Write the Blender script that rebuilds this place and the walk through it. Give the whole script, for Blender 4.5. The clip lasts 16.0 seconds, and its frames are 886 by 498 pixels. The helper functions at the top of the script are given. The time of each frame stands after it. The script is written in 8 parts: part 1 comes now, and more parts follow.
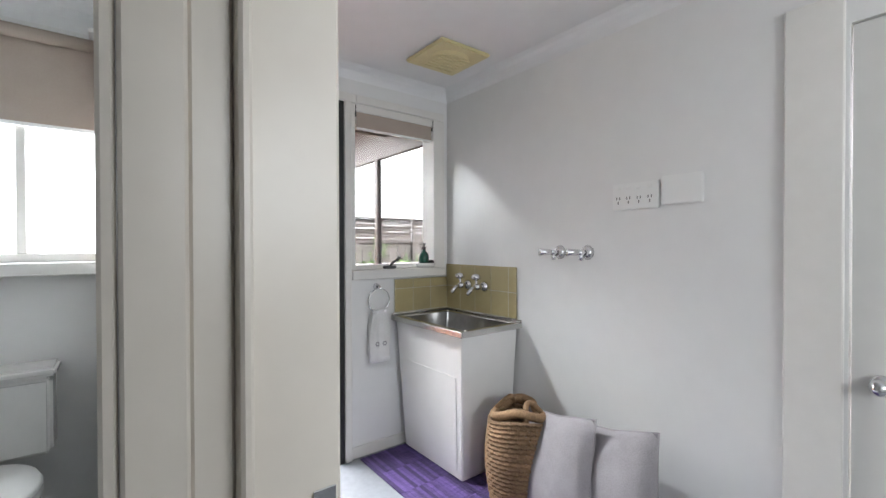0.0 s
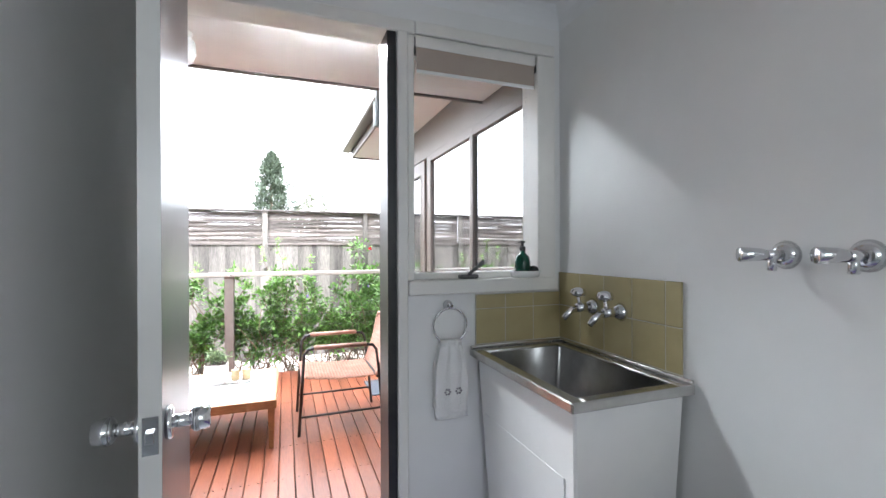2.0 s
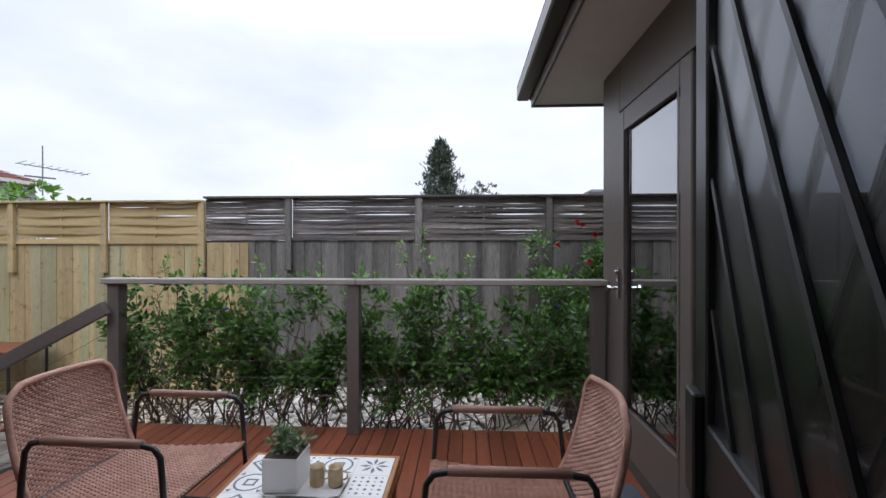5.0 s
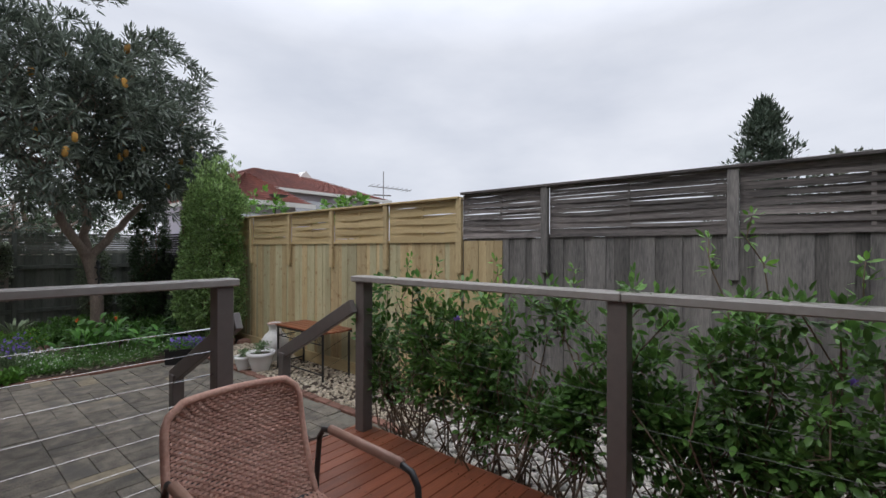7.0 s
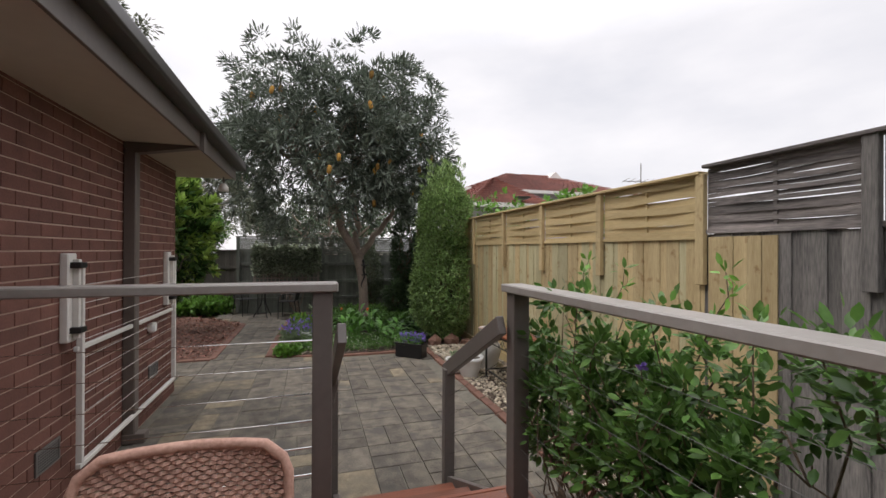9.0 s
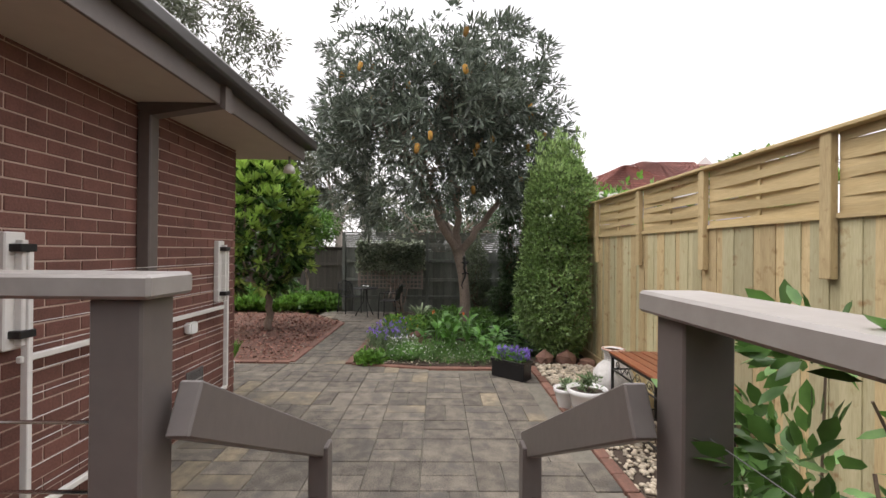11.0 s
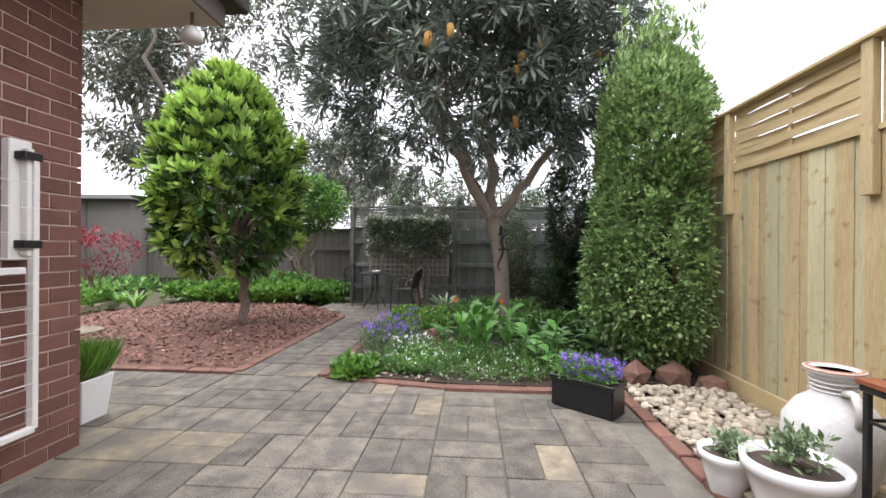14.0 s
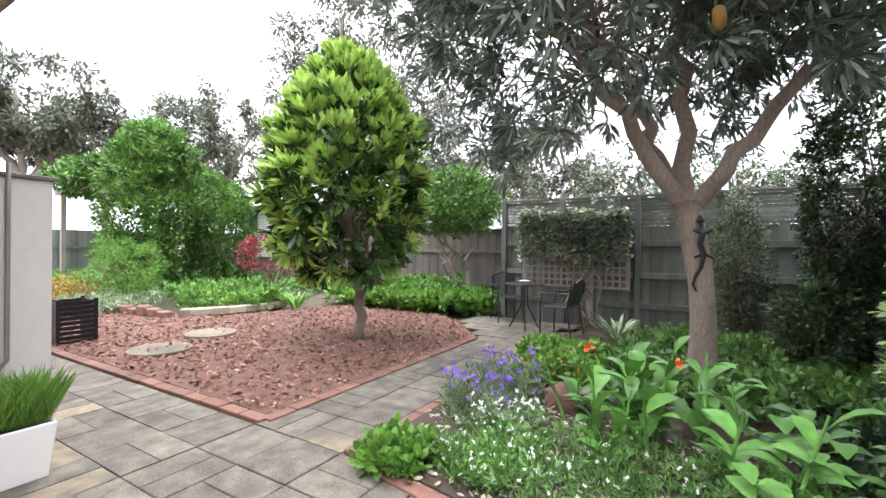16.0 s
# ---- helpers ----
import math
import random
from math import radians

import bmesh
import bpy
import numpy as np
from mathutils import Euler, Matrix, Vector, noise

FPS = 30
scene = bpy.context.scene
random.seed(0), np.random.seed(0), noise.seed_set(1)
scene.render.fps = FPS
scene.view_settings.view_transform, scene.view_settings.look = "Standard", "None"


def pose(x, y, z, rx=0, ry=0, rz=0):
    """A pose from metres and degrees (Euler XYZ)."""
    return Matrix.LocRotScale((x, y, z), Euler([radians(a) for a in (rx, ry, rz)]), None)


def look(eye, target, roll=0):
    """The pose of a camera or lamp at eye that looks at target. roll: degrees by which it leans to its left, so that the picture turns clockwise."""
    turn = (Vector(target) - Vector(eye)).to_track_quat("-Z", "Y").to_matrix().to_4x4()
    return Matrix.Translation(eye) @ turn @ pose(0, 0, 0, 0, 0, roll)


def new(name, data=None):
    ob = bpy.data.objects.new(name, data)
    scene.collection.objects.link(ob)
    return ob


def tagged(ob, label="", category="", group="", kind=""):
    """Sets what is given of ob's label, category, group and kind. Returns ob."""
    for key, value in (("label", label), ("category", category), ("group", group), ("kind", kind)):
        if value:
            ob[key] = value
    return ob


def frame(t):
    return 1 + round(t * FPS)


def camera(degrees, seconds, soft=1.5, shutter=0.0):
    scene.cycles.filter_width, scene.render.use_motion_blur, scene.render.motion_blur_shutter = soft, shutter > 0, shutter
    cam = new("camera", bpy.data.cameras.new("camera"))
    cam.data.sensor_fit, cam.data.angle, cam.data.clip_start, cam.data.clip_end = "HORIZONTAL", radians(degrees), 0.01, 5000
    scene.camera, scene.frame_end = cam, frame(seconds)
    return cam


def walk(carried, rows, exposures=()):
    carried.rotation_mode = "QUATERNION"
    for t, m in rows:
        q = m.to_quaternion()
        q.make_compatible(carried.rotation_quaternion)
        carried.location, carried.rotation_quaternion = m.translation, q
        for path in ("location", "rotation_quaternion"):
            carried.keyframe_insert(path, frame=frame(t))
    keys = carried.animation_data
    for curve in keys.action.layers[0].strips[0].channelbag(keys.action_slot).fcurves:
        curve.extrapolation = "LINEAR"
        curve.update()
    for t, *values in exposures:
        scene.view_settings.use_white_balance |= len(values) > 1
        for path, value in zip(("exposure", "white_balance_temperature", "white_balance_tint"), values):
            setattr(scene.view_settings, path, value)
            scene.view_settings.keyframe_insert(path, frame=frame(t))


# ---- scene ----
cam = camera(91.99, 16.0)
PATH_ROWS = [
    (0.0, 0.081, 0.002, 1.325, -37.67, -0.53, 0.13),
    (0.5, 0.231, 0.124, 1.315, -43.39, -0.34, -0.04),
    (1.0, 0.401, 0.302, 1.323, -38.19, -0.62, 0.09),
    (1.5, 0.580, 0.488, 1.310, -28.28, -0.31, 0.16),
    (2.0, 0.761, 0.704, 1.306, -20.23, -0.11, 0.21),
    (2.5, 0.852, 0.996, 1.314, -14.01, -0.15, 0.25),
    (3.0, 0.890, 1.305, 1.298, -8.47, -0.30, 0.29),
    (3.2, 0.893, 1.409, 1.303, -6.55, -0.29, 0.27),
    (5.3, 1.031, 2.845, 1.270, 6.22, -0.11, 0.00),
    (5.5, 1.036, 2.946, 1.266, 9.12, 0.00, 0.00),
    (6.0, 0.970, 3.188, 1.260, 18.13, -0.03, -0.06),
    (6.5, 0.936, 3.470, 1.264, 28.87, -0.04, 0.07),
    (7.0, 0.827, 3.706, 1.246, 39.28, 0.05, -0.14),
    (7.5, 0.771, 3.953, 1.244, 47.04, 0.02, -0.21),
    (8.0, 0.693, 4.202, 1.233, 55.86, 0.14, -0.36),
    (8.5, 0.573, 4.495, 1.211, 63.57, 0.17, -0.11),
    (9.0, 0.459, 4.723, 1.232, 73.01, 0.18, -0.26),
    (9.5, 0.270, 4.902, 1.198, 81.41, 0.16, -0.36),
    (10.0, -0.030, 5.130, 1.172, 86.11, 0.19, -0.44),
    (10.2, -0.182, 5.203, 1.155, 87.26, 0.21, -0.53),
    (12.3, -1.883, 5.353, 1.066, 90.04, 0.20, -0.52),
    (12.5, -2.009, 5.352, 1.022, 89.96, 0.26, -0.56),
    (13.0, -2.312, 5.370, 0.918, 90.02, 0.40, -0.57),
    (13.5, -2.652, 5.397, 0.783, 91.40, 0.34, -0.47),
    (14.0, -3.135, 5.419, 0.672, 93.95, 0.01, -0.45),
    (14.5, -3.698, 5.468, 0.679, 97.58, 0.02, -0.39),
    (15.0, -4.234, 5.548, 0.704, 102.74, -0.03, -0.50),
    (15.5, -4.650, 5.664, 0.704, 109.61, 0.04, -0.50),
    (16.0, -5.070, 5.800, 0.717, 120.57, -0.05, -0.56),
]
EXPOSURES = [
    (0.0, 3.5, 6700, 12), (1.0, 3.55, 6500, 11), (1.5, 3.55, 6400, 10), (2.0, 3.15, 6350, 10), (2.5, 2.6, 6150, 10), (3.0, 1.65, 6050, 11), (3.2, 1.4, 6050, 11),
    (5.3, 0.15, 6050, 12), (6.0, 0.0, 6050, 11), (7.0, -0.15, 6250, 11), (8.0, 0.05, 6550, 11), (9.0, 0.15, 6800, 13), (10.0, 0.45, 6900, 14), (12.3, 0.85, 6700, 14), (14.0, 1.3, 6400, 15), (15.0, 1.65, 6400, 13), (16.0, 1.78, 6400, 13),
]
walk(cam, [(t, pose(x, y, z, 90 + pitch, roll, yaw)) for t, x, y, z, yaw, pitch, roll in PATH_ROWS], EXPOSURES)

# ---- light: an overcast sky with a broad weak sun ----
world = bpy.data.worlds.new("overcast")
scene.world = world
world.use_nodes = True
wn, wl = world.node_tree.nodes, world.node_tree.links
wn.clear()
w_out, w_bg = wn.new("ShaderNodeOutputWorld"), wn.new("ShaderNodeBackground")
w_sky = wn.new("ShaderNodeTexSky")
w_sky.sky_type, w_sky.sun_disc = "NISHITA", False
w_sky.sun_elevation, w_sky.sun_rotation = radians(52), radians(250)
w_co, w_map = wn.new("ShaderNodeTexCoord"), wn.new("ShaderNodeMapping")
w_map.inputs["Scale"].default_value = (1.0, 1.0, 2.6)
w_noise, w_ramp = wn.new("ShaderNodeTexNoise"), wn.new("ShaderNodeValToRGB")
w_noise.inputs["Scale"].default_value, w_noise.inputs["Detail"].default_value = 2.2, 6.0
w_ramp.color_ramp.elements[0].position, w_ramp.color_ramp.elements[1].position = 0.30, 0.68
w_ramp.color_ramp.elements[0].color = (7.2, 7.5, 8.2, 1)
w_ramp.color_ramp.elements[1].color = (9.8, 9.9, 10.3, 1)
w_mix = wn.new("ShaderNodeMix")
w_mix.data_type = "RGBA"
w_mix.inputs["Factor"].default_value = 0.93
wl.new(w_co.outputs["Generated"], w_map.inputs["Vector"])
wl.new(w_map.outputs["Vector"], w_noise.inputs["Vector"])
wl.new(w_noise.outputs["Fac"], w_ramp.inputs["Fac"])
wl.new(w_sky.outputs["Color"], w_mix.inputs["A"])
wl.new(w_ramp.outputs["Color"], w_mix.inputs["B"])
w_sep, w_rise, w_mul = wn.new("ShaderNodeSeparateXYZ"), wn.new("ShaderNodeMapRange"), wn.new("ShaderNodeVectorMath")
w_rise.inputs["From Min"].default_value, w_rise.inputs["From Max"].default_value = 0.42, 1.0
w_rise.inputs["To Min"].default_value, w_rise.inputs["To Max"].default_value = 1.0, 3.0
w_mul.operation = "MULTIPLY"
wl.new(w_co.outputs["Generated"], w_sep.inputs[0])
wl.new(w_sep.outputs["Z"], w_rise.inputs["Value"])
wl.new(w_mix.outputs["Result"], w_mul.inputs[0])
wl.new(w_rise.outputs["Result"], w_mul.inputs[1])
wl.new(w_mul.outputs[0], w_bg.inputs["Color"])
w_bg.inputs["Strength"].default_value = 0.1
wl.new(w_bg.outputs["Background"], w_out.inputs["Surface"])
sun_data = bpy.data.lights.new("sun", "SUN")
sun_data.energy, sun_data.angle, sun_data.color = 0.7, radians(25), (1.0, 0.96, 0.9)
sun = new("sun", sun_data)
sun.matrix_world = look((-6, -4, 10), (-3, 4, 0))


def daylight(name, at, to, sx, sy, watts, spread=95):
    """An area lamp added for daylight at an opening or as indoor fill."""
    d = bpy.data.lights.new(name, "AREA")
    d.shape, d.size, d.size_y, d.energy, d.color = "RECTANGLE", sx, sy, watts, (0.86, 0.94, 1.0)
    d.spread = radians(spread)
    ob = new(name, d)
    ob.matrix_world = look(at, to)
    return ob


daylight("daylight_door", (0.80, 2.60, 2.27), (1.3, 1.2, 0.3), 0.70, 0.05, 6.0, 100)
# Unseen fill lamp before the solid end wall; no window is built there.
daylight("fill_hall", (0.9, -1.66, 1.6), (1.1, 2.0, 1.1), 1.2, 1.0, 2.5, 160)
daylight("daylight_toilet_window", (-0.32, 2.83, 1.60), (-0.32, 0.0, 1.0), 0.70, 0.55, 1.2, 150)

# ---- materials ----
MATS = {}


def pm(name, a, b=None, rough=0.6, scale=12.0, bump=0.0, metal=0.0, fine=0.0, stretch=None, rand=0.0, spec=0.5, coord="Object", trans=0.0, stain=None):
    """A procedural material: two tones mixed by noise at a large and a fine scale, with relief; rand varies it piece by piece."""
    if name in MATS:
        return MATS[name]
    m = bpy.data.materials.new(name)
    m.use_nodes = True
    n, l = m.node_tree.nodes, m.node_tree.links
    bs = n["Principled BSDF"]
    b = b or tuple(c * 0.85 for c in a)
    co = n.new("ShaderNodeTexCoord")
    vec = co.outputs[coord] if coord != "Position" else n.new("ShaderNodeNewGeometry").outputs["Position"]
    mp = n.new("ShaderNodeMapping")
    mp.inputs["Scale"].default_value = stretch or (1, 1, 1)
    l.new(vec, mp.inputs["Vector"])
    big, small = n.new("ShaderNodeTexNoise"), n.new("ShaderNodeTexNoise")
    big.inputs["Scale"].default_value, big.inputs["Detail"].default_value = scale * 0.25, 5
    small.inputs["Scale"].default_value, small.inputs["Detail"].default_value = scale * 3, 6
    l.new(mp.outputs["Vector"], big.inputs["Vector"])
    l.new(mp.outputs["Vector"], small.inputs["Vector"])
    add = n.new("ShaderNodeMath")
    add.operation = "ADD"
    half = n.new("ShaderNodeMath")
    half.operation, half.inputs[1].default_value = "MULTIPLY_ADD", 0.5
    l.new(big.outputs["Fac"], half.inputs[0])
    sm = n.new("ShaderNodeMath")
    sm.operation, sm.inputs[1].default_value = "MULTIPLY", 0.5
    l.new(small.outputs["Fac"], sm.inputs[0])
    l.new(sm.outputs[0], half.inputs[2])
    ramp = n.new("ShaderNodeValToRGB")
    ramp.color_ramp.elements[0].position, ramp.color_ramp.elements[1].position = 0.36, 0.64
    ramp.color_ramp.elements[0].color, ramp.color_ramp.elements[1].color = (*b, 1), (*a, 1)
    l.new(half.outputs[0], ramp.inputs["Fac"])
    col = ramp.outputs["Color"]
    if stain:
        sn, sr, sx = n.new("ShaderNodeTexNoise"), n.new("ShaderNodeValToRGB"), n.new("ShaderNodeMix")
        sn.inputs["Scale"].default_value, sn.inputs["Detail"].default_value = stain[1], 7
        sr.color_ramp.elements[0].position, sr.color_ramp.elements[1].position = stain[2], stain[2] + 0.16
        sx.data_type = "RGBA"
        gp = n.new("ShaderNodeNewGeometry")
        l.new(gp.outputs["Position"], sn.inputs["Vector"])
        l.new(sn.outputs["Fac"], sr.inputs["Fac"])
        l.new(sr.outputs["Color"], sx.inputs["Factor"])
        l.new(col, sx.inputs["A"])
        sx.inputs["B"].default_value = (*stain[0], 1)
        col = sx.outputs["Result"]
    if rand:
        oi, geo = n.new("ShaderNodeObjectInfo"), n.new("ShaderNodeNewGeometry")
        both, fr = n.new("ShaderNodeMath"), n.new("ShaderNodeMath")
        both.operation, fr.operation = "ADD", "FRACT"
        l.new(oi.outputs["Random"], both.inputs[0])
        l.new(geo.outputs["Random Per Island"], both.inputs[1])
        l.new(both.outputs[0], fr.inputs[0])
        mr = n.new("ShaderNodeMapRange")
        mr.inputs["To Min"].default_value, mr.inputs["To Max"].default_value = 1 - rand, 1 + rand
        l.new(fr.outputs[0], mr.inputs["Value"])
        hs = n.new("ShaderNodeHueSaturation")
        l.new(mr.outputs["Result"], hs.inputs["Value"])
        l.new(col, hs.inputs["Color"])
        col = hs.outputs["Color"]
    l.new(col, bs.inputs["Base Color"])
    bs.inputs["Roughness"].default_value, bs.inputs["Metallic"].default_value = rough, metal
    bs.inputs["Specular IOR Level"].default_value = spec
    if bump:
        bp = n.new("ShaderNodeBump")
        bp.inputs["Strength"].default_value, bp.inputs["Distance"].default_value = min(1.0, bump), 0.01
        l.new(half.outputs[0], bp.inputs["Height"])
        l.new(bp.outputs["Normal"], bs.inputs["Normal"])
    if trans:
        tr, ms = n.new("ShaderNodeBsdfTranslucent"), n.new("ShaderNodeMixShader")
        ms.inputs[0].default_value = trans
        l.new(col, tr.inputs["Color"])
        l.new(bs.outputs[0], ms.inputs[1])
        l.new(tr.outputs[0], ms.inputs[2])
        l.new(ms.outputs[0], n["Material Output"].inputs["Surface"])
    MATS[name] = m
    return m


def glassy(name, tint=(1, 1, 1), rough=0.0, reflect=0.5):
    """Thin clear glass: see-through with a Fresnel gloss."""
    m = bpy.data.materials.new(name)
    m.use_nodes = True
    n, l = m.node_tree.nodes, m.node_tree.links
    n.remove(n["Principled BSDF"])
    tr, gl, ms, lw = n.new("ShaderNodeBsdfTransparent"), n.new("ShaderNodeBsdfGlossy"), n.new("ShaderNodeMixShader"), n.new("ShaderNodeLayerWeight")
    tr.inputs["Color"].default_value = (*tint, 1)
    gl.inputs["Roughness"].default_value = rough
    lw.inputs["Blend"].default_value = 0.5
    pw, mx = n.new("ShaderNodeMath"), n.new("ShaderNodeMapRange")
    pw.operation, pw.inputs[1].default_value = "POWER", 4.0
    mx.inputs["To Min"].default_value, mx.inputs["To Max"].default_value = reflect, 0.9
    l.new(lw.outputs["Facing"], pw.inputs[0])
    l.new(pw.outputs[0], mx.inputs["Value"])
    l.new(mx.outputs["Result"], ms.inputs[0])
    l.new(tr.outputs[0], ms.inputs[1])
    l.new(gl.outputs[0], ms.inputs[2])
    l.new(ms.outputs[0], n["Material Output"].inputs["Surface"])
    return m


WALL = pm("painted plaster", (0.79, 0.785, 0.77), (0.76, 0.755, 0.74), 0.55, 3, 0.04)
CEIL = pm("ceiling paint", (0.80, 0.80, 0.80), (0.77, 0.77, 0.77), 0.8, 3, 0.03)
GLOSSW = pm("gloss white trim", (0.78, 0.76, 0.72), (0.74, 0.72, 0.68), 0.3, 5, 0.03)
# Jamb trim is the white gloss paint tinted with the hall's warm light.
JAMB_WARM = pm("jamb enamel tinted by warm light", (0.74, 0.685, 0.61), (0.70, 0.645, 0.57), 0.32, 5, 0.03)
DOORG = pm("grey door enamel", (0.125, 0.127, 0.13), (0.11, 0.112, 0.115), 0.3, 4, 0.05)
DOORP = pm("door enamel", (0.70, 0.69, 0.66), (0.66, 0.65, 0.62), 0.28, 4, 0.05)
VINYL = pm("grey vinyl", (0.25, 0.26, 0.28), (0.20, 0.21, 0.23), 0.45, 10, 0.05)
DARKT = pm("brown grey paint", (0.135, 0.112, 0.098), (0.115, 0.096, 0.084), 0.42, 8, 0.12)
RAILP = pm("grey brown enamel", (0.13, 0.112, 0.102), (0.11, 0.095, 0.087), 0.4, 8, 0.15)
RAILTOP = pm("paler rail top", (0.30, 0.28, 0.26), (0.24, 0.22, 0.2), 0.35, 8, 0.15)
GUTTER = pm("dark gutter steel", (0.06, 0.052, 0.048), (0.05, 0.044, 0.04), 0.3, 6, 0.03)
SOFFIT = pm("soffit board", (0.52, 0.46, 0.38), (0.48, 0.42, 0.35), 0.7, 3, 0.05)
SOFFITW = pm("white soffit board", (0.72, 0.70, 0.68), (0.68, 0.66, 0.64), 0.7, 3, 0.05)
BRICK = pm("red brown brick", (0.185, 0.08, 0.06), (0.12, 0.052, 0.04), 0.85, 25, 0.5, rand=0.16, coord="Position")
MORTAR = pm("mortar", (0.50, 0.37, 0.30), (0.42, 0.31, 0.25), 0.95, 30, 0.5)
DECKW = pm("merbau decking", (0.24, 0.078, 0.040), (0.14, 0.042, 0.022), 0.36, 9, 0.25, stretch=(5, 0.5, 5), rand=0.25, coord="Position")
PAVER = pm("weathered paver", (0.205, 0.178, 0.14), (0.068, 0.06, 0.05), 0.95, 34, 1.0, rand=0.2, stain=((0.09, 0.082, 0.07), 5.0, 0.52), coord="Position")
PAVERY = pm("buff paver", (0.29, 0.24, 0.16), (0.13, 0.11, 0.08), 0.95, 50, 0.7, rand=0.2, stain=((0.12, 0.105, 0.085), 2.3, 0.48), coord="Position")
JOINT = pm("joint sand", (0.19, 0.175, 0.14), (0.12, 0.11, 0.09), 1.0, 40, 0.6)
PINE = pm("treated pine", (0.52, 0.41, 0.225), (0.37, 0.275, 0.14), 0.75, 7, 0.35, stretch=(6, 6, 0.6), rand=0.2, stain=((0.25, 0.145, 0.06), 13.0, 0.60))
PINEG = pm("greenish treated pine", (0.46, 0.42, 0.26), (0.35, 0.31, 0.175), 0.75, 7, 0.35, stretch=(6, 6, 0.6), rand=0.2, stain=((0.26, 0.16, 0.07), 13.0, 0.61))
PINEH = pm("treated pine slat", (0.54, 0.42, 0.225), (0.42, 0.315, 0.155), 0.75, 7, 0.35, stretch=(0.6, 6, 6), rand=0.13)
OLDW = pm("silvered paling", (0.23, 0.212, 0.195), (0.085, 0.08, 0.077), 0.9, 7, 0.6, stretch=(6, 6, 0.6), rand=0.38)
OLDH = pm("silvered slat", (0.24, 0.21, 0.195), (0.075, 0.068, 0.065), 0.9, 7, 0.6, stretch=(0.6, 6, 6), rand=0.45)
DARKF = pm("dark green stained paling", (0.23, 0.24, 0.21), (0.13, 0.145, 0.125), 0.85, 7, 0.35, stretch=(6, 6, 0.6), rand=0.25)
SOIL = pm("soil", (0.075, 0.052, 0.038), (0.04, 0.028, 0.02), 1.0, 30, 0.9, coord="Position")
MULCHG = pm("mulch ground", (0.16, 0.085, 0.058), (0.08, 0.04, 0.03), 1.0, 40, 0.9, coord="Position")
CHROME = pm("chrome", (0.75, 0.75, 0.76), (0.7, 0.7, 0.71), 0.09, 10, 0, metal=1.0)
STEEL = pm("stainless steel", (0.58, 0.57, 0.55), (0.5, 0.49, 0.47), 0.22, 10, 0.03, metal=1.0, stretch=(1, 12, 1))
BLACKM = pm("black metal", (0.02, 0.02, 0.02), (0.013, 0.013, 0.013), 0.4, 10, 0.05)
GLASS = glassy("window glass", (1, 1, 1), 0.0, 0.04)
GLASSD = glassy("dark window glass", (0.5, 0.52, 0.55), 0.0, 0.45)


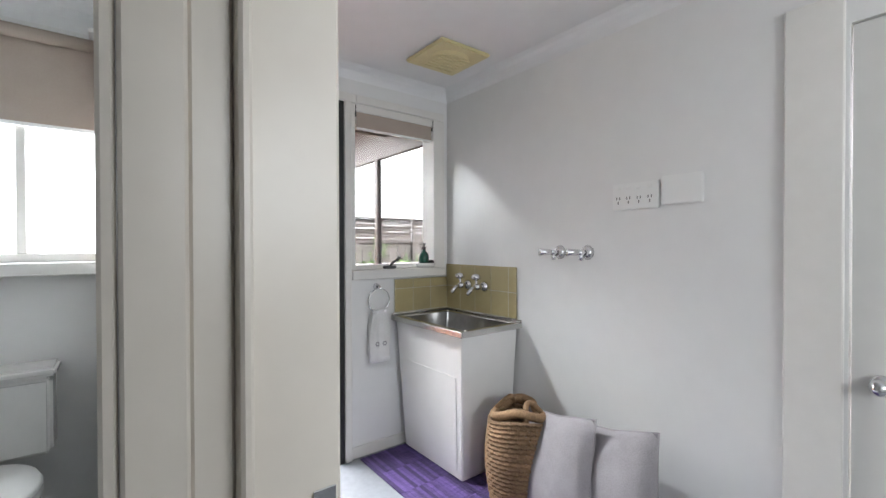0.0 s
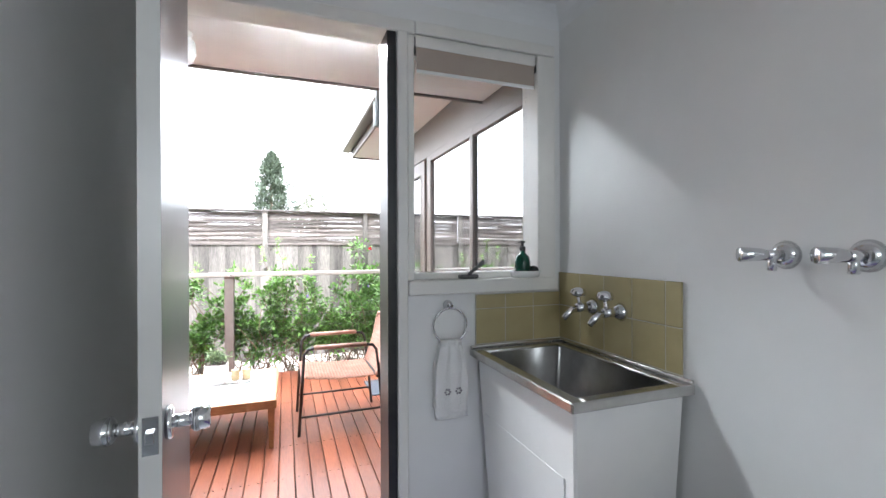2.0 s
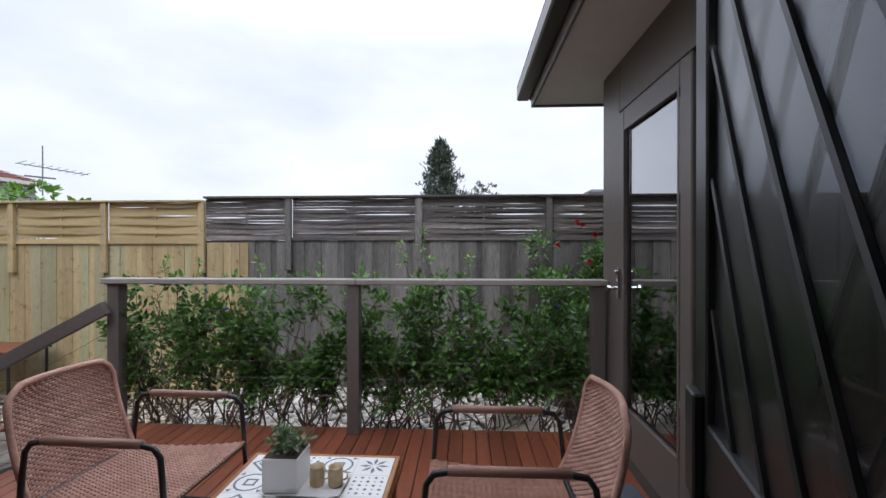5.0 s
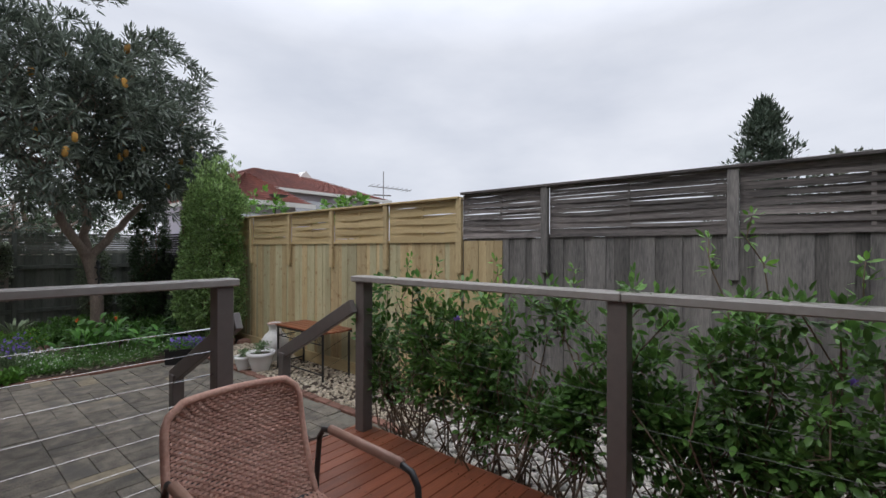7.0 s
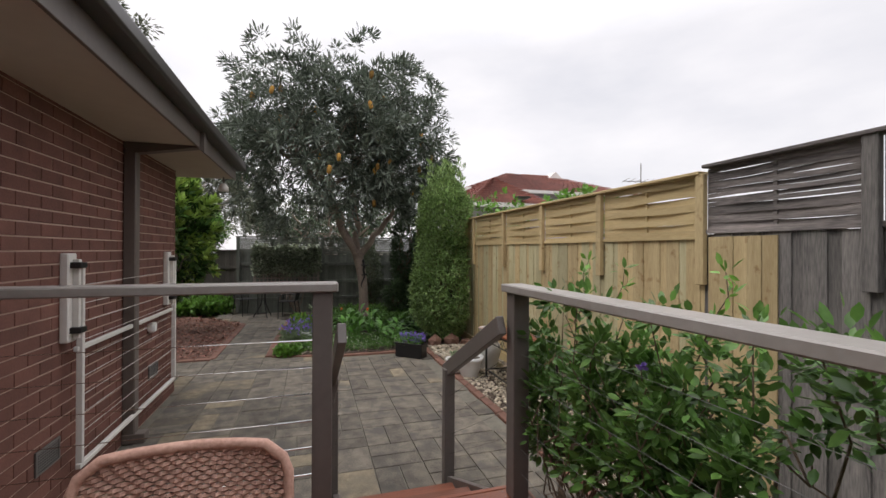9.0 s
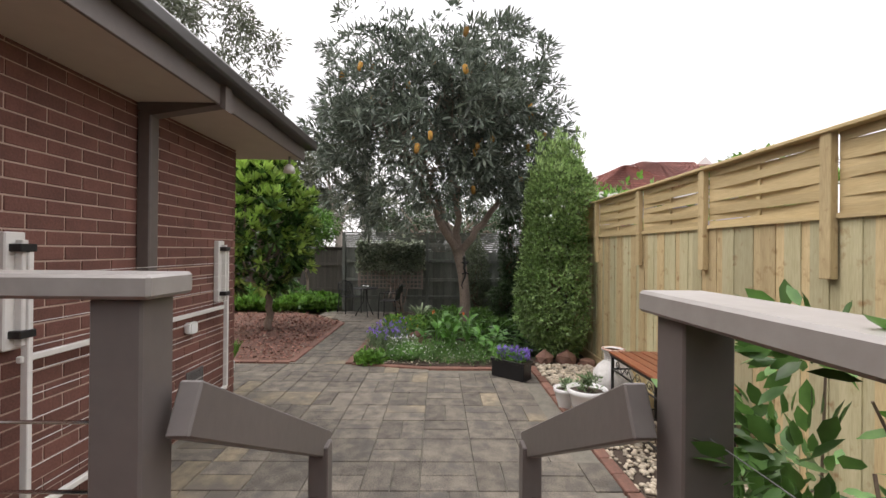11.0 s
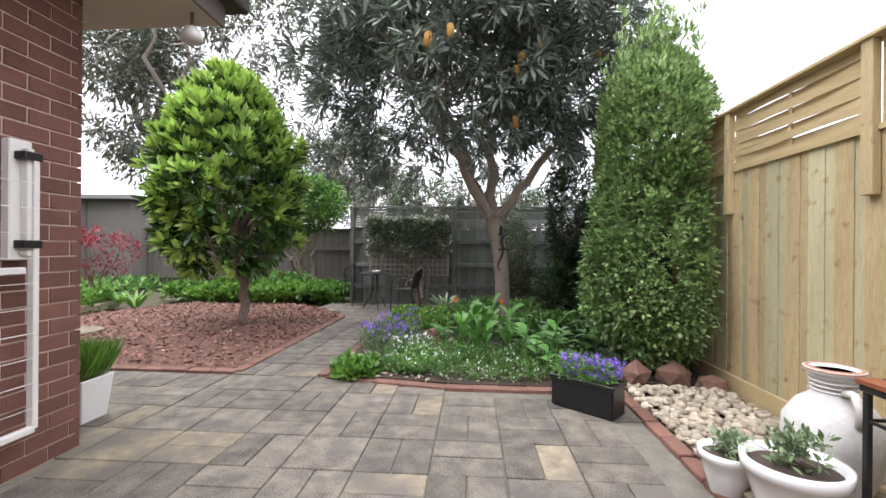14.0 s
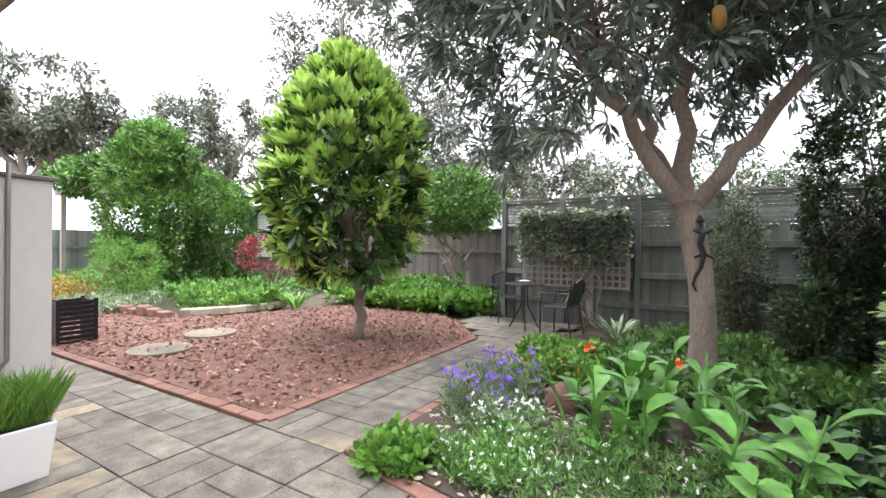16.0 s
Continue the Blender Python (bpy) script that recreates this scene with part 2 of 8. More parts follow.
# ---- builders ----
class Mesh:
    """Gathers vertices and faces of one mesh."""

    def __init__(self):
        self.v, self.f = [], []

    def add(self, vs, fs):
        o = len(self.v)
        self.v += [tuple(p) for p in vs]
        self.f += [tuple(i + o for i in f) for f in fs]
        return self

    def box(self, x0, x1, y0, y1, z0, z1, m=None):
        vs = [Vector((x, y, z)) for z in (z0, z1) for y in (y0, y1) for x in (x0, x1)]
        if m:
            vs = [m @ p for p in vs]
        return self.add(vs, [(0, 2, 3, 1), (4, 5, 7, 6), (0, 1, 5, 4), (2, 6, 7, 3), (0, 4, 6, 2), (1, 3, 7, 5)])

    def tube(self, pts, r, seg=8, r2=None):
        pts = [Vector(p) for p in pts]
        n, rings = len(pts), []
        up = Vector((0.13, 0.21, 0.97)) if abs((pts[-1] - pts[0]).normalized().z) < 0.9 else Vector((0.97, 0.2, 0.1))
        vs, fs = [], []
        for i, p in enumerate(pts):
            d = (pts[min(i + 1, n - 1)] - pts[max(i - 1, 0)]).normalized()
            a = d.cross(up).normalized()
            b = d.cross(a)
            rr = r if r2 is None else r + (r2 - r) * i / (n - 1)
            vs += [p + (a * math.cos(k * math.tau / seg) + b * math.sin(k * math.tau / seg)) * rr for k in range(seg)]
        for i in range(n - 1):
            for k in range(seg):
                j = (k + 1) % seg
                fs.append((i * seg + k, i * seg + j, (i + 1) * seg + j, (i + 1) * seg + k))
        fs.append(tuple(range(seg))), fs.append(tuple((n - 1) * seg + k for k in range(seg - 1, -1, -1)))
        return self.add(vs, fs)

    def lathe(self, c, prof, seg=24):
        vs, fs = [], []
        for r, z in prof:
            vs += [(c[0] + r * math.cos(k * math.tau / seg), c[1] + r * math.sin(k * math.tau / seg), c[2] + z) for k in range(seg)]
        for i in range(len(prof) - 1):
            for k in range(seg):
                j = (k + 1) % seg
                fs.append((i * seg + k, i * seg + j, (i + 1) * seg + j, (i + 1) * seg + k))
        fs.append(tuple(range(seg - 1, -1, -1))), fs.append(tuple((len(prof) - 1) * seg + k for k in range(seg)))
        return self.add(vs, fs)

    def prism(self, pts, z0, z1):
        n = len(pts)
        vs = [(x, y, z0) for x, y in pts] + [(x, y, z1) for x, y in pts]
        return self.add(vs, [tuple(range(n - 1, -1, -1)), tuple(range(n, 2 * n))] + [(i, (i + 1) % n, n + (i + 1) % n, n + i) for i in range(n)])

    def data(self, name, mat, bevel=0.0, smooth=False, seg=1):
        me = bpy.data.meshes.new(name)
        me.from_pydata(self.v, [], self.f)
        bm = bmesh.new()
        bm.from_mesh(me)
        if len(self.f) < 4000:
            bmesh.ops.recalc_face_normals(bm, faces=bm.faces)
        if bevel:
            sharp = [e for e in bm.edges if len(e.link_faces) == 2 and e.calc_face_angle(0) > 0.6]
            bmesh.ops.bevel(bm, geom=sharp, offset=bevel, segments=seg, affect="EDGES", clamp_overlap=True)
        bm.to_mesh(me)
        bm.free()
        if smooth:
            me.shade_smooth()
        me.materials.append(mat)
        return me


FINE = {"leaves", "outer_leaves", "young_leaves", "shoot_leaves", "branchwork", "cane_growth", "blossom", "blossom", "needles", "blades", "top_growth", "bud_growth"}


def part(name, mesh, mat, parent=None, label="", bevel=0.0, smooth=False, seg=1):
    """Links a mesh as one object, under a thing or a part."""
    me = mesh if isinstance(mesh, bpy.types.Mesh) else mesh.data(name, mat, bevel, smooth, seg)
    ob = new(name, me)
    if parent:
        ob.parent = parent
        ob.matrix_parent_inverse = Matrix.Translation(-parent.location)
    if label:
        tagged(ob, label)
    if name in FINE:
        tagged(ob, kind="stuff")
    return ob


def thing(name, at, label, category, group="", kind=""):
    ob = new(name)
    ob.location = at
    ob.empty_display_size = 0.1
    return tagged(ob, label, category, group, kind)


def struct(name, mesh, mat, label, category, bevel=0.0, smooth=False):
    return tagged(part(name, mesh, mat, None, "", bevel, smooth), label, category, "", "structure")


def box(*a):
    return Mesh().box(*a)


def wall(name, x0, x1, y0, y1, z0, z1, mat, label, holes=(), axis="x"):
    """A wall as one mesh with openings through it: holes are (from, to, bottom, top) along the axis."""
    me = Mesh()
    lo, hi = (x0, x1) if axis == "x" else (y0, y1)
    cuts = sorted({lo, hi, *[c for h in holes for c in h[:2]]})
    for a, b in zip(cuts, cuts[1:]):
        spans, mid = [(z0, z1)], (a + b) / 2
        for h in holes:
            if h[0] < mid < h[1]:
                nxt = []
                for s, e in spans:
                    if h[2] > s:
                        nxt.append((s, min(e, h[2])))
                    if h[3] < e:
                        nxt.append((max(s, h[3]), e))
                spans = nxt
        for s, e in spans:
            me.box(a, b, y0, y1, s, e) if axis == "x" else me.box(x0, x1, a, b, s, e)
    ob = struct(name, me, mat, label, "wall")
    return ob

# ---- structure: laundry, hall and toilet ----
C = 2.42
struct("floor", box(-1.3, 2.0, -1.7, 2.56, -0.12, 0.0), VINYL, "grey vinyl floor of the laundry and hall", "floor")
struct("ceiling", box(-1.4, 2.15, -1.8, 2.72, C, C + 0.1), CEIL, "plain white plaster ceiling", "ceiling")
wall_east = wall("wall_east", 2.0, 2.12, -1.7, 2.44, 0, C, WALL, "plain off-white painted laundry wall", [(-0.52, 0.30, 0, 2.05)], "y")
wall_north = wall("wall_north", 0.05, 2.03, 2.44, 2.55, -0.1, C, WALL, "off-white outer wall with a door and a window", [(0.385, 1.17, 0.0, 2.2), (1.238, 1.90, 1.15, 2.2)])
wall_west = wall("wall_west", 0.205, 0.335, 0.64, 2.70, 0, C, WALL, "white partition between laundry and toilet", axis="y")
wall_hall = wall("wall_hall", 0.205, 0.314, -1.7, 0.64, 0, C, WALL, "white hall wall with the laundry doorway", [(-0.33, 0.54, 0, 2.05)], "y")
wall_toilet = wall("wall_toilet", -1.3, 0.205, 0.54, 0.64, 0, C, WALL, "white hall wall with the toilet doorway", [(-0.75, 0.085, 0, 2.05)])
struct("wall_toilet_west", box(-0.92, -0.80, 0.64, 2.7, 0, C), WALL, "white toilet side wall", "wall")
struct("wall_hall_west", box(-1.4, -1.3, -1.7, 0.64, 0, C), WALL, "white hall side wall", "wall")
struct("wall_south", box(-1.4, 2.12, -1.8, -1.7, 0, C), WALL, "white hall end wall", "wall")
wall("wall_toilet_north", -0.92, 0.33, 2.70, 2.80, 0, C, WALL, "white toilet wall with a window", [(-0.72, 0.08, 1.25, 2.2)])
struct("toilet_floor", box(-0.92, 0.22, 2.56, 2.7, -0.12, 0.0), VINYL, "grey vinyl toilet floor strip", "floor")


def cornice(name, p0, p1, n):
    """A small concave cove along a ceiling edge; n points into the room."""
    me, d = Mesh(), Vector(n)
    prof = [(0.0, -0.001), (0.075, -0.001), (0.05, -0.012), (0.028, -0.028), (0.012, -0.05), (0.0, -0.075)]
    vs = []
    for p in (Vector(p0), Vector(p1)):
        vs += [p + d * a + Vector((0, 0, b)) for a, b in prof]
    k = len(prof)
    me.add(vs, [(i, (i + 1) % k, k + (i + 1) % k, k + i) for i in range(k)] + [tuple(range(k)), tuple(range(2 * k - 1, k - 1, -1))])
    return struct(name, me, CEIL, "white plaster cove cornice", "trim")


cornice("trim_cornice_east", (2.0, -1.6, C), (2.0, 2.44, C), (-1, 0, 0))
cornice("trim_cornice_north", (0.36, 2.44, C), (2.0, 2.44, C), (0, -1, 0))
cornice("trim_cornice_toilet", (-0.8, 2.7, C), (0.22, 2.7, C), (0, -1, 0))
struct("baseboard", Mesh().box(1.985, 2.0, 0.47, 2.44, 0, 0.07), GLOSSW, "white painted skirting board", "trim", 0.003)
struct("baseboard_north", box(1.23, 1.985, 2.425, 2.44, 0, 0.07), GLOSSW, "white painted skirting board", "trim", 0.003)
struct("trim_architrave_hall", Mesh().box(0.315, 0.325, 0.545, 0.62, 0, 2.12).box(0.19, 0.204, 0.50, 0.539, 0, 2.12).box(0.204, 0.313, 0.520, 0.539, 0, 2.05), JAMB_WARM, "painted architrave and jamb, warm hall light in the colour", "trim", 0.004)
struct("trim_architrave_toilet", Mesh().box(0.085, 0.145, 0.520, 0.538, 0, 2.12).box(0.068, 0.084, 0.528, 0.65, 0, 2.05).box(0.145, 0.190, 0.527, 0.538, 0, 2.12), JAMB_WARM, "painted toilet door architrave, warm hall light in the colour", "trim", 0.004)
struct("trim_architrave_east", Mesh().box(1.978, 1.999, 0.31, 0.47, 0, 2.15).box(1.978, 1.999, -0.60, -0.52, 0, 2.15), GLOSSW, "white painted door architrave", "trim", 0.004)
tagged(part("strike_plate", box(0.275, 0.305, 0.516, 0.519, 0.95, 1.02), CHROME, None, "", 0.001), "chrome door strike plate on the jamb", "strike plate")
door_2 = tagged(part("door_2", box(2.01, 2.05, -0.515, 0.295, 0.01, 2.045), DOORP, None, "", 0.002), "closed grey painted internal door", "door", "", "structure")
part("door_handle", Mesh().tube([(2.005, 0.22, 0.88), (1.99, 0.22, 0.88)], 0.03, 14).tube([(1.99, 0.22, 0.88), (1.965, 0.22, 0.88)], 0.012, 10).lathe((1.945, 0.22, 0.88), [(0.004, -0.026), (0.02, -0.02), (0.027, 0), (0.02, 0.02), (0.004, 0.026)], 14), CHROME, door_2, "round chrome knob", 0, True)

# outer doorway trim and window
struct("trim_door_north", Mesh().box(0.355, 0.395, 2.405, 2.56, 0, 2.2).box(1.192, 1.236, 2.405, 2.48, 0, 2.2).box(0.355, 1.268, 2.405, 2.56, 2.194, 2.25).box(0.395, 1.172, 2.47, 2.57, -0.09, 0.015), GLOSSW, "white painted outer door frame and sill", "trim", 0.005)
window_1 = thing("window_1", (1.58, 2.5, 1.15), "white framed laundry window above the tub", "window", "", "structure")
part("window_frame", Mesh().box(1.239, 1.268, 2.42, 2.55, 1.17, 2.2).box(1.86, 1.955, 2.41, 2.55, 1.15, 2.2).box(1.268, 1.86, 2.42, 2.55, 2.15, 2.2).box(1.268, 1.86, 2.46, 2.53, 1.17, 1.20).box(1.27, 1.95, 2.405, 2.42, 2.2, 2.25), GLOSSW, window_1, "", 0.004)
part("window_sill", Mesh().box(1.237, 1.955, 2.395, 2.50, 1.11, 1.17), GLOSSW, window_1, "", 0.005)
pane = part("pane", box(1.268, 1.86, 2.497, 2.502, 1.20, 2.15), GLASS, window_1)
pane.visible_shadow = False

door_1 = thing("door_1", (0.47, 2.42, 0.01), "outer door, dark grey outside and pale inside, open inwards", "door", "", "structure")
dm = Matrix.Translation((0.425, 2.42, 0)) @ Matrix.Rotation(radians(-82.5), 4, "Z")
part("door_leaf", Mesh().box(0, 0.82, -0.014, 0.018, 0.012, 2.18, dm), DOORG, door_1, "dark grey outer face", 0.002)
part("inner_face", Mesh().box(0, 0.82, -0.018, -0.0142, 0.012, 2.18, dm), DOORP, door_1, "pale painted inner face")
kn = Mesh()
for sgn in (-1, 1):
    c0, c1 = dm @ Vector((0.76, 0.018 * sgn, 0.97)), dm @ Vector((0.76, 0.03 * sgn, 0.97))
    c2, c3, c4 = dm @ Vector((0.76, 0.06 * sgn, 0.97)), dm @ Vector((0.76, 0.068 * sgn, 0.97)), dm @ Vector((0.76, 0.095 * sgn, 0.97))
    kn.tube([c0, c1], 0.032, 16).tube([c1, c2], 0.013, 12).tube([c2, c3], 0.018, 14, 0.027).tube([c3, c4], 0.027, 14, 0.022)
part("door_handle", kn, CHROME, door_1, "satin chrome knobs", 0.002, True)
part("door_edge", box(0.8202, 0.8214, -0.0178, 0.0178, 0.014, 2.178, dm), DOORP, door_1, "pale grey door edge")
part("latch_plate", Mesh().box(0.8195, 0.8225, -0.013, 0.013, 0.935, 1.005, dm).box(0.82, 0.834, -0.007, 0.007, 0.96, 0.98, dm), CHROME, door_1, "", 0.001)
for hz in (0.25, 1.19, 1.95):
    part("hinge", Mesh().tube([(0.412, 2.40, hz), (0.412, 2.40, hz + 0.1)], 0.008, 8), CHROME, door_1)

# ---- structure: brick house face, eaves and the wing ----
P = -0.5
struct("wall_brick_core", Mesh().box(-5.48, -2.257, 2.81, 3.114, P - 0.1, 2.25).box(-2.25, -1.15, 2.81, 3.114, P - 0.1, 1.21).box(-1.15, -0.72, 2.81, 3.114, P - 0.1, 2.25).box(0.08, 0.12, 2.81, 3.114, P - 0.1, 2.25).box(-0.72, 0.08, 2.81, 3.114, P - 0.1, 1.22).box(-0.72, 0.08, 2.81, 3.114, 2.16, 2.3).box(0.12, 0.195, 2.56, 3.114, P - 0.1, 2.3).box(-5.494, -5.3, -4, 2.81, P - 0.1, 2.25), MORTAR, "mortar bed of the brick house wall", "wall")
wall("wall_house_back", -5.3, -0.93, 2.70, 2.81, P, C, WALL, "inner leaf of the house wall")
struct("ceiling_soffit_brick", box(-5.95, 0.0, 3.0, 3.70, 2.185, 2.205), SOFFIT, "beige soffit boards under the eave", "soffit")
struct("ceiling_soffit_end", box(-5.95, -5.4, -4, 3.0, 2.185, 2.205), SOFFIT, "beige soffit boards at the house end", "soffit")
struct("ceiling_soffit_laundry", box(0.0, 2.03, 2.56, 3.355, 2.31, 2.33), SOFFITW, "white soffit boards over the door", "soffit")
struct("trim_fascia", Mesh().box(-5.95, 0.0, 3.70, 3.722, 2.17, 2.43).box(0.0, 2.03, 3.355, 3.375, 2.295, 2.48), DARKT, "dark painted eaves fascia", "trim", 0.003)
gp = [(0, 0), (0.10, 0), (0.115, 0.02), (0.115, 0.09), (0.10, 0.11), (0.09, 0.11), (0.09, 0.02), (0.0, 0.02)]


def gutter(name, x0, x1, y, z):
    me = Mesh()
    vs = [(x, y + a, z + b) for x in (x0, x1) for a, b in gp]
    k = len(gp)
    me.add(vs, [(i, (i + 1) % k, k + (i + 1) % k, k + i) for i in range(k)] + [tuple(range(k)), tuple(range(2 * k - 1, k - 1, -1))])
    return struct(name, me, GUTTER, "dark brown steel eaves gutter", "gutter", 0.004)


gutter("trim_gutter", -5.98, 0.0, 3.722, 2.315)
struct("trim_gutter_end", box(-6.06, -5.95, -4, 3.835, 2.315, 2.425), GUTTER, "dark brown steel gutter along the house end", "gutter", 0.01)
struct("roof", Mesh().add([(-6.0, 3.8, 2.44), (0.0, 3.8, 2.44), (2.0, -2, 4.27), (-4.0, -2, 4.27), (-6.0, 3.8, 2.41), (0.0, 3.8, 2.41), (2.0, -2, 4.17), (-4.0, -2, 4.17)], [(0, 1, 2, 3), (7, 6, 5, 4), (0, 4, 5, 1), (1, 5, 6, 2), (2, 6, 7, 3), (3, 7, 4, 0)]), pm("roof tile", (0.10, 0.06, 0.05), (0.07, 0.045, 0.04), 0.8, 10, 0.3), "dark tiled house roof", "roof")

window_4 = thing("window_4", (-1.62, 3.05, 1.25), "white aluminium framed window in the brick wall", "window", "", "structure")
part("window_frame", Mesh().box(-2.245, -2.205, 3.01, 3.06, 1.25, 2.114).box(-1.205, -1.165, 3.01, 3.06, 1.25, 2.114).box(-2.205, -1.205, 3.01, 3.06, 1.25, 1.285).box(-2.205, -1.205, 3.01, 3.06, 2.08, 2.114).box(-1.72, -1.69, 3.015, 3.055, 1.285, 2.08), GLOSSW, window_4, "", 0.003)
part("pane", box(-2.205, -1.72, 3.03, 3.035, 1.285, 2.08), GLASSD, window_4)
part("pane", box(-1.69, -1.205, 3.03, 3.035, 1.285, 2.08), GLASSD, window_4)
for i in range(9):
    part("sill_brick", Mesh().box(-2.27 + i * 0.122, -2.158 + i * 0.122, 3.0, 3.15, 1.14, 1.245), BRICK, window_4, "", 0.003)

# wing with glazed wall
WX = 2.03
wing_wall = struct("wall_wing", Mesh().box(WX, WX + 0.12, 5.54, 5.87, P, 2.5).box(WX, WX + 0.12, 2.56, 5.54, 2.17, 2.5).box(WX, WX + 0.12, 2.56, 4.55, P, 0.02).box(WX, WX + 0.12, 2.56, 2.70, 0.02, 2.17).box(WX, WX + 0.12, 4.53, 4.60, 0.0, 2.17).box(WX + 0.12, 6.0, 5.75, 5.87, P, 2.5), DARKT, "dark brown painted timber wall of the house wing", "wall", 0.004)
struct("roof_laundry", box(0.0, 2.1, 1.0, 3.38, 2.53, 2.58), MATS["roof tile"], "dark roof over the laundry door", "roof")
struct("wing_floor", box(WX, 6, 2.56, 5.75, -0.1, 0), pm("brown carpet", (0.12, 0.10, 0.08), None, 0.95, 40, 0.3), "brown carpet inside the wing", "floor")
# The wing room's lack of light is put into its grey wall colour.
struct("wing_room", Mesh().box(5.9, 6.0, 2.56, 5.75, 0, 2.5).box(2.15, 6.0, 2.44, 2.56, 0, 2.5).box(WX, 6, 2.56, 5.75, 2.5, 2.56), pm("room paint darkened for dimness", (0.35, 0.34, 0.32), None, 0.8, 4), "walls inside the wing, the room's dimness put into the colour", "wall")
struct("ceiling_soffit_wing", Mesh().box(1.60, 6, 5.87, 6.36, 2.50, 2.52).box(1.60, WX, 3.38, 5.87, 2.50, 2.52), SOFFITW, "pale soffit boards under the wing eave", "soffit")
struct("trim_fascia_wing", Mesh().box(1.58, 1.60, 3.38, 6.38, 2.48, 2.68).box(1.60, 6, 6.36, 6.38, 2.48, 2.68), DARKT, "dark painted wing fascia", "trim", 0.003)
struct("trim_gutter_wing", Mesh().box(1.47, 1.58, 3.39, 6.48, 2.57, 2.69).box(1.58, 6, 6.38, 6.48, 2.57, 2.69), GUTTER, "dark brown wing gutter", "gutter", 0.012)
struct("roof_wing", Mesh().add([(1.47, 2.0, 2.69), (1.47, 6.48, 2.69), (3.4, 6.0, 3.4), (3.4, 2.0, 3.4), (6, 6.48, 2.69), (6, 6.0, 3.4), (6, 2.0, 3.4), (6, 2, 2.69)], [(0, 1, 2, 3), (1, 4, 5, 2), (3, 2, 5, 6), (0, 7, 4, 1)]), MATS["roof tile"], "dark tiled wing roof", "roof")
door_3 = thing("door_3", (WX, 5.05, 0), "dark painted glazed door of the wing", "door", "", "structure")
part("door_frame", Mesh().box(WX - 0.02, WX + 0.05, 5.41, 5.535, 0.0, 2.15).box(WX - 0.02, WX + 0.05, 4.605, 4.71, 0, 2.15).box(WX - 0.02, WX + 0.05, 4.71, 5.41, 2.02, 2.15).box(WX - 0.02, WX + 0.05, 4.71, 5.41, 0.0, 0.28), DARKT, door_3, "", 0.006)
part("pane", box(WX, WX + 0.006, 4.71, 5.41, 0.28, 2.02), GLASSD, door_3)
part("door_handle", Mesh().box(WX - 0.04, WX - 0.03, 5.455, 5.49, 0.95, 1.15).tube([(WX - 0.04, 5.47, 1.02), (WX - 0.085, 5.47, 1.02)], 0.012, 10).tube([(WX - 0.085, 5.47, 1.02), (WX - 0.105, 5.47, 1.02)], 0.024, 12).tube([(WX - 0.04, 5.47, 1.12), (WX - 0.055, 5.47, 1.12)], 0.016, 10), CHROME, door_3, "chrome lock and knob", 0.002)
part("bead", Mesh().box(WX - 0.026, WX - 0.02, 4.705, 4.722, 0.27, 2.03).box(WX - 0.026, WX - 0.02, 5.398, 5.415, 0.27, 2.03).box(WX - 0.026, WX - 0.02, 4.722, 5.398, 2.012, 2.03).box(WX - 0.026, WX - 0.02, 4.722, 5.398, 0.27, 0.29), DARKT, door_3, "", 0.002)
window_2 = thing("window_2", (WX, 3.6, 0.0), "dark framed full height window wall of the wing", "window", "", "structure")
wf = Mesh()
for ya, yb in ((2.70, 2.76), (3.50, 3.56), (4.45, 4.525)):
    wf.box(WX - 0.012, WX + 0.06, ya, yb, 0.02, 2.17)
for za in (0.02, 0.66, 2.11):
    wf.box(WX - 0.010, WX + 0.055, 2.76, 4.45, za, za + 0.07)
part("window_frame", wf, DARKT, window_2, "", 0.005)
for ya, yb in ((2.76, 3.50), (3.56, 4.45)):
    part("pane", box(WX + 0.01, WX + 0.016, ya, yb, 0.73, 2.11), GLASSD, window_2)
    part("pane", box(WX + 0.01, WX + 0.016, ya, yb, 0.09, 0.66), GLASSD, window_2)

# ---- structure: ground, patio, beds ----
GR = pm("garden earth", (0.10, 0.085, 0.05), (0.06, 0.055, 0.03), 1.0, 8, 0.8, coord="Position")
struct("ground", Mesh().add([(-400, -400, P - 0.06), (400, -400, P - 0.06), (400, 400, P - 0.06), (-400, 400, P - 0.06)], [(0, 1, 2, 3)]), GR, "bare earth ground reaching far off", "ground")
struct("patio", Mesh().prism([(-1.7, 2.9), (-1.7, 6.6), (-6.72, 6.6), (-6.95, 4.03), (-10.9, 4.2), (-10.9, 3.25), (-6.95, 3.25), (-6.95, -3), (-6.1, -3), (-6.2, 2.9)], P - 0.05, P - 0.012), JOINT, "joint bed of the paved patio", "pavement")
struct("deck_base", Mesh().box(-1.66, 2.02, 2.6, 5.8, P, -0.115), pm("deck joist", (0.05, 0.03, 0.02), None, 0.9), "dark timber deck base", "deck")

